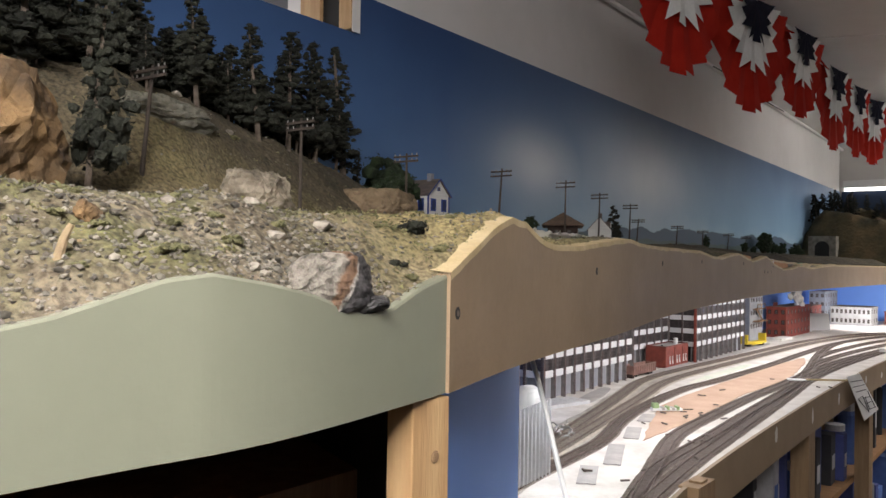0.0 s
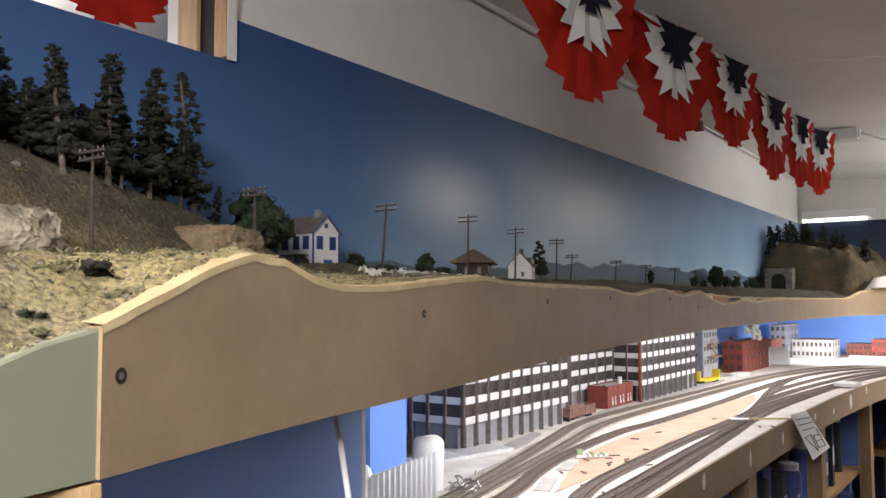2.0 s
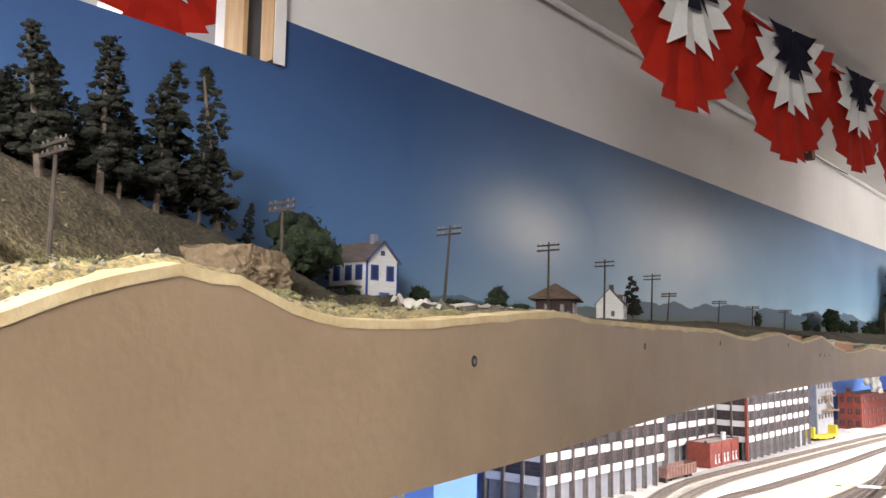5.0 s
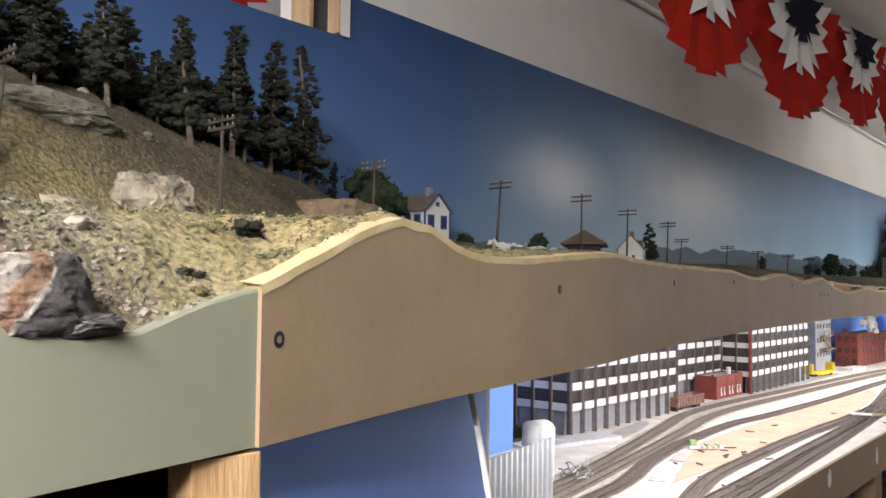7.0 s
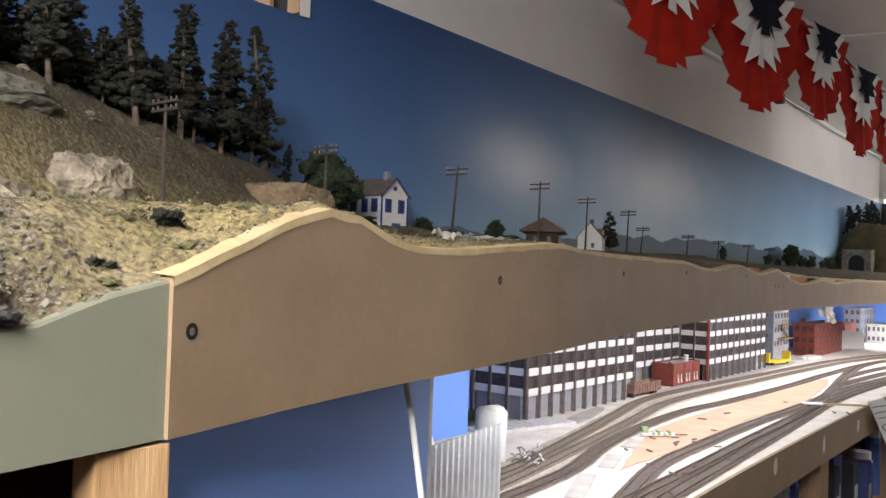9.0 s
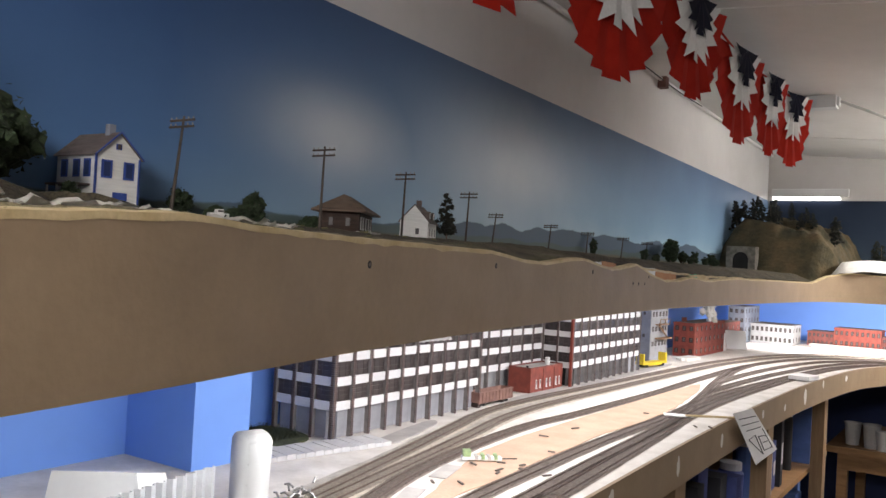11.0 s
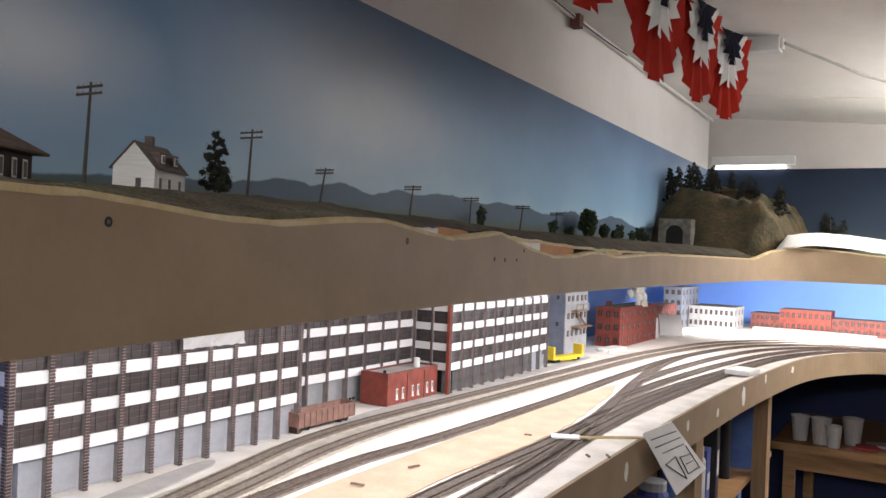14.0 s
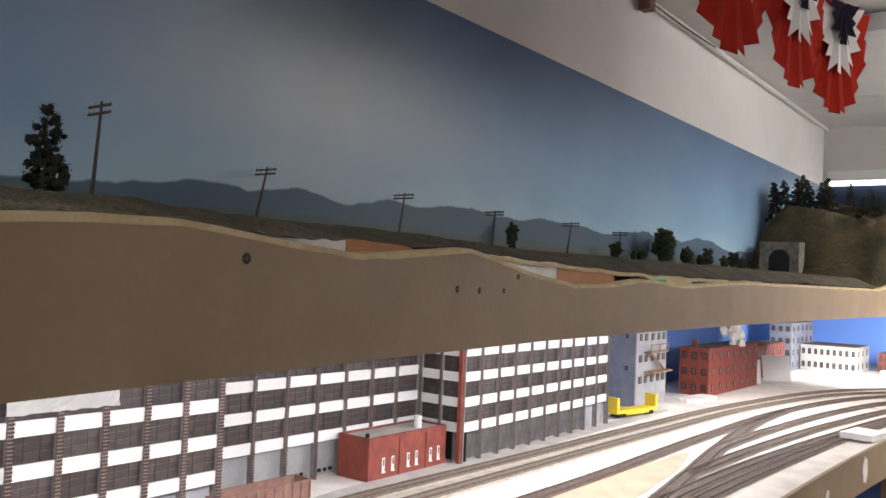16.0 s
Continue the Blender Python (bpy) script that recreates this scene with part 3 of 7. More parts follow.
# upper deck: base, front boards
bm = bmesh.new()
cols = []
for y in [-0.75 + 0.05 * i for i in range(93)]:
    cols.append([bm.verts.new((x, y, z)) for x, z in ((back_x(y), 1.531), (front_x(min(y, 3.84)) - 0.016, 1.531), (front_x(min(y, 3.84)) - 0.016, 1.56), (back_x(y), 1.56))])
for a, b in zip(cols, cols[1:]):
    for k in range(4):
        bm.faces.new((a[k], b[k], b[(k + 1) % 4], a[(k + 1) % 4]))
bm_box(bm, -0.56, 1.4, 4.29, FAR_Y, 1.5312, 1.5598)
tagged(part("deck_base", bm, M_PINED), "plywood base of the upper railway deck", "deck", kind="structure")

fascia_near = thing("fascia_board", "sage green painted fascia with a wavy top edge", "fascia board")
part("board", board([(x + 0.0, y, k) for x, y, k in NEAR_LINE], TOP_NEAR, 0.006, 1), M_GREEN, fascia_near)
fascia = thing("fascia_board", "bare tan fibreboard fascia cut in a hilly outline", "fascia board")
part("board", board([(x, y, k) for x, y, k in FRONT_LINE], TOP, 0.012, 1, 0.0006), M_MDF, fascia)
# bright upper edge: the light on the bevel is put into its cream colour
bm = bmesh.new()
cols = []
for i, (x, y, k) in enumerate(FRONT_LINE):
    a, b = FRONT_LINE[max(i - 1, 0)], FRONT_LINE[min(i + 1, len(FRONT_LINE) - 1)]
    d = Vector((b[0] - a[0], b[1] - a[1], 0)).normalized()
    nr = Vector((-d.y, d.x, 0))
    z = table(TOP, k)
    p = Vector((x, y, z))
    j = 0.0012 * noise.noise(Vector((k * 90, 5, 2)))
    cols.append([bm.verts.new(p + nr * u + Vector((0, 0, w))) for u, w in ((-0.0003, -0.0030 + 2 * j), (-0.0002, 0.0012 + j), (0.012, 0.0024 + j), (0.0145, -0.002))])
for a, b in zip(cols, cols[1:]):
    for k in range(4):
        bm.faces.new((a[k], b[k], b[(k + 1) % 4], a[(k + 1) % 4]))
part("top_edge", bm, M_CREAM, fascia, "pale upper edge of the board, its lit bevel put into the colour")


def screw_hole(y, z, r=0.0036):
    x = front_x(y)
    dx = front_x(y + 0.01) - front_x(y - 0.01)
    ang = math.atan2(0.02, dx)
    m = Matrix.Translation((x, y, z)) @ Matrix.Rotation(ang, 4, "Z") @ Matrix.Rotation(radians(90), 4, "X")
    # flat black disc stands in for the shaded depth of the hole
    bm = lathe([(r * 0.97, 0.0), (r, 0.0003), (r * 0.5, 0.0004)], 12)
    rim = part("screw_hole", bm, M_BLACK, fascia, "dark countersunk screw hole", at=m)
    bm = lathe([(r * 0.5, 0.0003), (r * 0.42, 0.0007), (r * 0.2, 0.0008)], 8)
    part("screw_head", bm, M_TIE, rim)


for y_, z_, r_ in ((0.371, 1.571, 0.0036), (0.686, 1.592, 0.0034), (1.044, 1.600, 0.0034), (1.348, 1.604, 0.0032), (1.757, 1.602, 0.0036), (2.016, 1.584, 0.0032), (2.056, 1.583, 0.0032), (2.105, 1.583, 0.0026), (2.135, 1.597, 0.003)):
    screw_hole(y_, z_, r_)
part("joint", box(-0.0006, 0.0006, -0.0006, 0.0006, BOTTOM, 1.6145), M_PINED, fascia, "fine joint between two boards", at=pose(-0.5712, 2.08, 0))


# ground of the upper deck
def crest(y):
    return table([(-0.8, 1.80), (0.0, 1.77), (0.3, 1.765), (0.45, 1.752), (0.63, 1.728), (0.77, 1.702), (0.9, 1.664), (1.0, 1.644), (1.12, 1.641), (1.25, 1.642), (5, 1.642)], y)


def smooth(a, b, t):
    t = min(1, max(0, (t - a) / (b - a)))
    return t * t * (3 - 2 * t)


def ground_z(x, y):
    d = front_x(min(y, 3.84)) - x
    zf = front_z(min(y, 3.84)) - 0.0012 + 0.0045 * smooth(0.003, 0.016, d)
    near = 1 - smooth(0.42, 0.62, y)
    if y > 1.8:
        zf = table([(1.8, 1.619), (2.0, 1.621), (2.08, 1.62), (2.2, 1.616), (2.48, 1.609), (2.74, 1.606), (3.8, 1.605)], y)
    mid = 1.626 * near + (1.622 + 0.016 * smooth(1.0, 1.7, y)) * (1 - near)
    if y > 2.05:
        mid = 1.638 - 0.006 * smooth(2.05, 2.4, y)
    z = zf + (mid - zf) * (smooth(0.0, 0.075 if y < 0.6 else 0.10, d) if y < 1.8 else smooth(0.02, 0.12, d))
    c = crest(y)
    far = front_x(min(y, 3.84)) - back_x(y)
    west = 1 - smooth(0.27, 0.40, y)
    s = smooth(0.225 + 0.02 * west, 0.385 + 0.06 * west, d) if y < 0.95 else smooth(0.1, 0.3, d)
    z += max(0, c - mid) * s
    # yellow mound behind the first hump of the board
    z += 0.004 * math.exp(-((y - 0.47) / 0.06) ** 2 - ((d - 0.05) / 0.05) ** 2)
    amp = 0.0062 if y < 0.7 else 0.0025
    edge = smooth(0.0, 0.02, d)
    v = Vector((x, y, 0))
    z += edge * (amp * noise.noise(v * 22) + amp * 0.6 * noise.noise(v * 60) + (0.0016 * noise.noise(v * 190) if y < 0.95 else 0.0008 * noise.noise(v * 120)))
    z += edge * s * (0.012 * noise.noise(v * 9 + Vector((3, 1, 2)))) * (1 if y < 0.9 else 0.2)
    return z


def sheet(ys, nv, zfun, x0, x1, power=1.0):
    bm = bmesh.new()
    rows = []
    for y in ys:
        a, b = x0(y), x1(y)
        rows.append([bm.verts.new((a + (b - a) * (i / nv) ** power, y, zfun(a + (b - a) * (i / nv) ** power, y))) for i in range(nv + 1)])
    for a, b in zip(rows, rows[1:]):
        for i in range(nv):
            bm.faces.new((a[i], b[i], b[i + 1], a[i + 1]))
    return bm


ys = [-0.7 + 0.03 * i for i in range(22)] + [-0.04 + 0.0045 * i for i in range(240)] + [1.04 + 0.012 * i for i in range(62)] + [1.7795] + [1.7805 + 0.012 * i for i in range(118)] + [3.2 + 0.03 * i for i in range(63)]
tagged(part("ground", sheet(ys, 130, ground_z, lambda y: front_x(min(y, 3.84)) - (0.0015 if y < 1.78 else 0.026 if (1.82 < y < 1.98 or y > 2.10) else 0.013), back_x, 1.0), M_GROUND, smooth=True),
       "scenic ground of ochre dirt, foam grass and gravel", "ground", kind="structure")


# rough end of the upper deck: unfinished plaster hill round the bend
def plaster_z(x, y):
    fy = 4.25 - 0.17 * smooth(-0.25, -0.53, x)
    d = y - fy
    k = 4.46 + (x + 0.2) if x > -0.2 else 4.04 + (x + 0.53) * 1.25
    z0 = table(TOP, k) + 0.001
    v = Vector((x, y, 0))
    return z0 + 0.056 * smooth(0, 0.06, d) * smooth(-0.555, -0.50, x) - 0.02 * smooth(0.15, 0.5, d) + 0.003 * noise.noise(v * 25) + 0.002 * noise.noise(v * 70)


bm = bmesh.new()
rows = []
for i in range(90):
    x = -0.545 + i * 0.02
    fy = 4.265 - 0.17 * smooth(-0.25, -0.53, x)
    rows.append([bm.verts.new((x, fy + (4.62 - fy) * j / 24, plaster_z(x, fy + (4.62 - fy) * j / 24))) for j in range(25)])
for a, b in zip(rows, rows[1:]):
    for j in range(24):
        bm.faces.new((a[j], b[j], b[j + 1], a[j + 1]))
tagged(part("plaster_hill", bm, M_PLASTER, smooth=True), "bare white plaster cloth shell of an unfinished hill", "plaster shell")
bm = bmesh.new()
rows = []
for i in range(60):
    x = -0.6 + i * 0.035
    rows.append([bm.verts.new((x, 4.5 + 0.59 * j / 16, 1.625 + 0.03 * smooth(4.55, 5.0, 4.5 + 0.59 * j / 16) + 0.004 * noise.noise(Vector((x * 15, j * 0.6, 0))))) for j in range(17)])
for a, b in zip(rows, rows[1:]):
    for j in range(16):
        bm.faces.new((a[j], b[j], b[j + 1], a[j + 1]))
tagged(part("ground", bm, M_GRASSD, smooth=True), "dark scenic ground along the end wall", "ground", kind="structure")

# lower deck
LOW = [(-0.30, 0.55), (-0.36, 0.85), (-0.392, 1.05), (-0.412, 1.3), (-0.428, 1.66), (-0.441, 2.1), (-0.447, 2.6), (-0.435, 3.15), (-0.385, 3.75), (-0.28, 4.06), (-0.13, 4.18), (0.3, 4.22), (1.4, 4.22)]
LOW_LINE = along(LOW, 10)
YARD = 1.303
bm = bmesh.new()
low_x = lambda y: table([(p[1], p[0]) for p in LOW_LINE if p[1] < 3.76], y)
cols = []
for y in [0.55 + 0.05 * i for i in range(65)]:
    x1 = low_x(y) - 0.006
    cols.append([bm.verts.new((x, y, z)) for x, z in ((back_x(y) - 0.13, YARD - 0.02), (x1, YARD - 0.02), (x1, YARD), (back_x(y) - 0.13, YARD))])
for a, b in zip(cols, cols[1:]):
    for k in range(4):
        bm.faces.new((a[k], b[k], b[(k + 1) % 4], a[(k + 1) % 4]))
bm.faces.new(cols[0])
rows = []
for x, y, k in [p for p in LOW_LINE if p[1] >= 3.74]:
    rows.append([bm.verts.new(q) for q in ((x, y + 0.006, YARD), (max(x - 0.02, -0.40) if x < -0.2 else x, FAR_Y, YARD))])
rows.insert(0, [bm.verts.new((-1.15, 3.745, YARD)), bm.verts.new((-1.15, FAR_Y, YARD))])
for a, b in zip(rows, rows[1:]):
    bm.faces.new((a[0], b[0], b[1], a[1]))
tagged(part("yard_deck", bm, M_YARD), "white plastered benchwork top of the lower railway yard", "deck", kind="structure")

low_fascia = thing("fascia_board", "plain tan fascia along the front of the yard", "fascia board")
bm = bmesh.new()
cols = []
for i, (x, y, k) in enumerate([p for p in LOW_LINE if p[1] > 0.98]):
    L_ = [p for p in LOW_LINE if p[1] > 0.98]
    a, b = L_[max(i - 1, 0)], L_[min(i + 1, len(L_) - 1)]
    d = Vector((b[0] - a[0], b[1] - a[1], 0)).normalized()
    nr = Vector((-d.y, d.x, 0)) * 0.006
    p = Vector((x, y, 0))
    zb = 1.235
    cols.append([bm.verts.new(q) for q in (p + Vector((0, 0, zb)), p + Vector((0, 0, YARD + 0.003)), p + nr + Vector((0, 0, YARD + 0.003)), p + nr + Vector((0, 0, zb)))])
for a, b in zip(cols, cols[1:]):
    for k in range(4):
        bm.faces.new((a[k], b[k], b[(k + 1) % 4], a[(k + 1) % 4]))
bm.faces.new(cols[0])
part("board", bm, M_MDF, low_fascia)
# white filler smears on the lower fascia
for i, (y, z, w, h) in enumerate(((1.62, 1.285, 0.022, 0.03), (1.95, 1.272, 0.018, 0.035), (2.25, 1.272, 0.02, 0.03), (2.62, 1.28, 0.02, 0.022), (2.86, 1.268, 0.022, 0.018), (3.1, 1.272, 0.035, 0.05), (3.32, 1.29, 0.02, 0.025), (3.62, 1.285, 0.03, 0.02))):
    bm = bmesh.new()
    vs = []
    for k in range(14):
        a = 2 * math.pi * k / 14
        q = 1 + 0.35 * noise.noise(Vector((i * 3.1, k * 0.9, 0)))
        yy = y + w * 0.5 * math.cos(a) * q
        vs.append(bm.verts.new((low_x(min(yy, 3.74)) + 0.0009, yy, z + h * 0.5 * math.sin(a) * q)))
    bm.faces.new(vs)
    part("filler_patch", bm, M_PLASTER, low_fascia, "smear of white filler")
for x, w in ((-0.06, 0.06), (0.12, 0.05)):
    part("filler_patch", box(x, x + w, 4.178 if x < 0 else 4.196, 4.2 if x > 0 else 4.19, 1.272, 1.295, 0.004), M_PLASTER, low_fascia, "smear of white filler")

# ---- upper deck: scenery things ----
ICO = [(0, 0, -1), (0.72, -0.53, -0.45), (-0.28, -0.85, -0.45), (-0.89, 0, -0.45), (-0.28, 0.85, -0.45), (0.72, 0.53, -0.45),
       (0.28, -0.85, 0.45), (-0.72, -0.53, 0.45), (-0.72, 0.53, 0.45), (0.28, 0.85, 0.45), (0.89, 0, 0.45), (0, 0, 1)]
ICO_F = [(0, 1, 2), (1, 0, 5), (0, 2, 3), (0, 3, 4), (0, 4, 5), (1, 5, 10), (2, 1, 6), (3, 2, 7), (4, 3, 8), (5, 4, 9), (1, 10, 6), (2, 6, 7), (3, 7, 8), (4, 8, 9), (5, 9, 10),
         (6, 10, 11), (7, 6, 11), (8, 7, 11), (9, 8, 11), (10, 9, 11)]


def foliage(clumps, rng, flakes=14, flake=0.3):
    """Uneven clumps (x, y, z, r, flatness) with loose leaf flakes round them, as one mesh."""
    vs, fs = [], []
    for x, y, z, r, fl in clumps:
        b = len(vs)
        for px, py, pz in ICO:
            k = r * rng.uniform(0.6, 1.25)
            vs.append((x + px * k, y + py * k, z + pz * k * fl))
        fs += [tuple(b + i for i in f) for f in ICO_F]
        for _ in range(flakes):
            d = Vector((rng.gauss(0, 1), rng.gauss(0, 1), rng.gauss(0, 1))).normalized()
            c = Vector((x, y, z)) + Vector((d.x, d.y, d.z * fl)) * r * rng.uniform(0.85, 1.35)
            b = len(vs)
            s = r * flake
            for _k in range(3):
                vs.append(tuple(c + Vector((rng.uniform(-s, s), rng.uniform(-s, s), rng.uniform(-s, s)))))
            fs.append((b, b + 1, b + 2))
    me = bpy.data.meshes.new("crown")
    me.from_pydata(vs, [], fs)
    return me


def crown_part(clumps, rng, material, parent, flakes=14, flake=0.3, name="crown"):
    me = foliage(clumps, rng, flakes, flake)
    me.materials.append(material)
    ob = new(name, me)
    ob.parent = parent
    return ob


def conifer(h, rad, seed, bare=0.16, label="dark green bushy model conifer on the hillside"):
    rng = random.Random(seed)
    t = thing("conifer_tree", label, "tree", group="conifers on the hill")
    bend = rng.uniform(-0.004, 0.004)
    part("trunk", tube([(bend * k, 0, h * 0.95 * k / 5) for k in range(6)], 0.0026 * h / 0.15, 6, taper=0.3), M_BARK, t)
    cl = []
    n = int(125 * h / 0.15)
    lobes = [rng.uniform(0.65, 1.15) for _ in range(9)]
    for i in range(n):
        f = (i + rng.random()) / n
        r0 = rad * (1 - f) ** 0.62 * lobes[int(f * 8.99)] + 0.003
        a = rng.uniform(0, 2 * math.pi)
        d = r0 * rng.uniform(0.1, 0.95)
        cl.append((math.cos(a) * d + bend * 4 * f, math.sin(a) * d, h * (bare + (1 - bare) * f), max(0.003, r0 * rng.uniform(0.18, 0.34)), rng.uniform(0.7, 1.1)))
    crown_part(cl, rng, M_CONIFER, t, 12, 0.42)
    return t


def leafy(h, rad, seed, label, mat_=None, group="leafy trees", low=False):
    rng = random.Random(seed)
    t = thing("leafy_tree", label, "tree", group=group)
    bm = tube([(0, 0, 0), (0.001, 0, h * 0.3), (0.002, 0.001, h * 0.7)], h * 0.035, 6, taper=0.4)
    for k in range(4):
        a = k * 1.7
        tube([(0.001, 0, h * 0.25), (math.cos(a) * rad * 0.6, math.sin(a) * rad * 0.6, h * 0.65)], h * 0.015, 4, bm, 0.4)
    part("trunk", bm, M_BARK, t)
    cl = []
    for i in range(int(70)):
        d = Vector((rng.gauss(0, 1), rng.gauss(0, 1), rng.gauss(0, 1))).normalized() * rng.uniform(0.3, 0.85)
        z = h * (0.47 + 0.45 * d.z) if low else h * (0.56 + 0.38 * d.z)
        cl.append((d.x * rad, d.y * rad, z, rad * rng.uniform(0.2, 0.34), 0.85))
    crown_part(cl, rng, mat_ or M_LEAF, t, 16, 0.3)
    return t


def bush(rad, h, seed, label="low olive scrub bush", material=None):
    rng = random.Random(seed)
    t = thing("bush", label, "bush", group="scrub bushes")
    cl = [(rng.gauss(0, rad * 0.4), rng.gauss(0, rad * 0.4), h * rng.uniform(0.15, 0.75), rad * rng.uniform(0.3, 0.5), h / rad * 0.8) for _ in range(14)]
    crown_part(cl, rng, material or M_SCRUB, t, 20, 0.25, "foliage")
    return t


SPECIES = [conifer(0.15, 0.018, 11), conifer(0.15, 0.024, 12), conifer(0.17, 0.021, 13), conifer(0.16, 0.027, 14), conifer(0.175, 0.0155, 15, 0.08), conifer(0.14, 0.024, 16, 0.22)]
SPOTS = [(-0.74, 0.781, 1.865, 4), (-0.745, 0.735, 1.868, 2), (-0.70, 0.69, 1.828, 1), (-0.68, 0.629, 1.846, 0), (-0.735, 0.655, 1.835, 3), (-0.665, 0.575, 1.838, 2), (-0.71, 0.595, 1.83, 0),
         (-0.70, 0.525, 1.843, 1), (-0.745, 0.545, 1.84, 2), (-0.655, 0.49, 1.842, 5), (-0.715, 0.46, 1.856, 3), (-0.755, 0.48, 1.86, 0), (-0.66, 0.425, 1.868, 2), (-0.70, 0.385, 1.88, 1),
         (-0.745, 0.405, 1.885, 0), (-0.64, 0.37, 1.86, 3), (-0.68, 0.325, 1.89, 2), (-0.74, 0.34, 1.90, 1), (-0.625, 0.31, 1.87, 0), (-0.66, 0.265, 1.885, 3), (-0.71, 0.275, 1.9, 2),
         (-0.61, 0.245, 1.865, 1), (-0.77, 0.29, 1.91, 0), (-0.65, 0.21, 1.89, 2), (-0.70, 0.2, 1.91, 3), (-0.76, 0.22, 1.92, 2), (-0.59, 0.19, 1.86, 5), (-0.63, 0.14, 1.88, 0), (-0.69, 0.13, 1.9, 1),
         (-0.75, 0.14, 1.92, 3), (-0.58, 0.1, 1.87, 2), (-0.66, 0.06, 1.9, 0), (-0.79, 0.42, 1.89, 1), (-0.80, 0.33, 1.91, 3), (-0.79, 0.55, 1.85, 1), (-0.785, 0.63, 1.845, 5), (-0.82, 0.24, 1.93, 2),
         (-0.77, 0.70, 1.81, 1), (-0.80, 0.16, 1.93, 0), (-0.72, 0.745, 1.79, 5), (-0.765, 0.83, 1.745, 4), (-0.72, 0.70, 1.80, 3), (-0.69, 0.65, 1.79, 5), (-0.715, 0.62, 1.80, 1), (-0.69, 0.555, 1.80, 3), (-0.735, 0.57, 1.82, 3),
         (-0.68, 0.50, 1.81, 1), (-0.73, 0.50, 1.83, 3), (-0.695, 0.44, 1.84, 1), (-0.67, 0.395, 1.83, 5), (-0.715, 0.35, 1.86, 3), (-0.645, 0.33, 1.83, 1), (-0.69, 0.29, 1.86, 0), (-0.63, 0.27, 1.84, 3), (-0.67, 0.235, 1.85, 1),
         (-0.61, 0.16, 1.84, 3), (-0.65, 0.17, 1.86, 2), (-0.72, 0.16, 1.88, 1), (-0.77, 0.49, 1.84, 3), (-0.76, 0.60, 1.82, 1), (-0.79, 0.37, 1.88, 3), (-0.83, 0.38, 1.9, 2), (-0.76, 0.37, 1.87, 1), (-0.82, 0.30, 1.92, 3), (-0.74, 0.30, 1.88, 3), (-0.78, 0.25, 1.9, 1),
         (-0.73, 0.23, 1.89, 3), (-0.83, 0.19, 1.93, 3), (-0.78, 0.19, 1.91, 1), (-0.68, 0.17, 1.87, 3), (-0.74, 0.10, 1.91, 3), (-0.60, 0.06, 1.86, 3), (-0.82, 0.45, 1.88, 3), (-0.81, 0.52, 1.86, 2), (-0.72, 0.42, 1.83, 5), (-0.63, 0.42, 1.80, 5),
         (-0.80, 0.58, 1.83, 3), (-0.82, 0.62, 1.83, 1), (-0.77, 0.66, 1.81, 3), (-0.80, 0.68, 1.80, 1), (-0.755, 0.52, 1.83, 3), (-0.80, 0.48, 1.86, 3), (-0.845, 0.54, 1.85, 3), (-0.85, 0.46, 1.88, 1), (-0.86, 0.38, 1.89, 3), (-0.85, 0.30, 1.91, 1), (-0.79, 0.76, 1.77, 5), (-0.82, 0.72, 1.79, 3)]
rng = random.Random(5)
for i, (x, y, top, s) in enumerate(SPOTS):
    src = SPECIES[s]
    z0 = ground_z(x, y) - 0.004
    h0 = (0.15, 0.15, 0.17, 0.16, 0.175, 0.14)[s]
    k = (top - z0) / h0
    m = pose(x, y, z0, rng.uniform(-2, 2), rng.uniform(-2, 2), rng.uniform(0, 360))
    c = copy_thing(src, m)
    c.scale = (1.5 * min(k, 1.15), 1.5 * min(k, 1.15), k)
for s in SPECIES:
    for o in (*s.children_recursive, s):
        bpy.data.objects.remove(o)

near_tree = conifer(0.15, 0.023, 31, 0.2, "dark pine with a leaning trunk beside the ochre boulder")
near_tree.matrix_basis = pose(-0.52, 0.302, ground_z(-0.52, 0.302) - 0.004, 0, 12, 30)
near_tree.scale = (1, 1, 1.1)

for x, y, h, r, sd, lab in ((-0.785, 0.925, 0.105, 0.046, 41, "large round dark green oak beside the white house"), (-0.75, 0.895, 0.07, 0.034, 42, "dense dark green oak below the slope"),
                            (-0.72, 0.86, 0.052, 0.024, 44, "dark green oak below the wooded slope"), (-0.80, 1.012, 0.036, 0.013, 43, "small dark tree in the house's front yard"),
                            (-0.872, 1.213, 0.05, 0.019, 45, "round dark tree behind the yard of the house"), (-0.85, 1.25, 0.032, 0.014, 46, "low dark shrub behind the house"),
                            (-0.70, 1.178, 0.042, 0.018, 47, "round green tree near the white truck"), (-0.87, 1.46, 0.03, 0.02, 50, "low grey-green shrub behind the station"),
                            (-0.912, 2.635, 0.064, 0.0125, 48, "tall dark green tree near the backdrop"), (-0.90, 1.33, 0.03, 0.025, 49, "hazy low shrub against the backdrop")):
    t = leafy(h, r, sd, lab, low=True)
    t.matrix_basis = pose(x, y, ground_z(x, y) - 0.003, 0, 0, sd * 40)
t = conifer(0.09, 0.0215, 60, 0.2, "slender dark tree beside the small white cottage")
t.matrix_basis = pose(-0.828, 1.777, ground_z(-0.828, 1.777) - 0.002)
rng = random.Random(77)
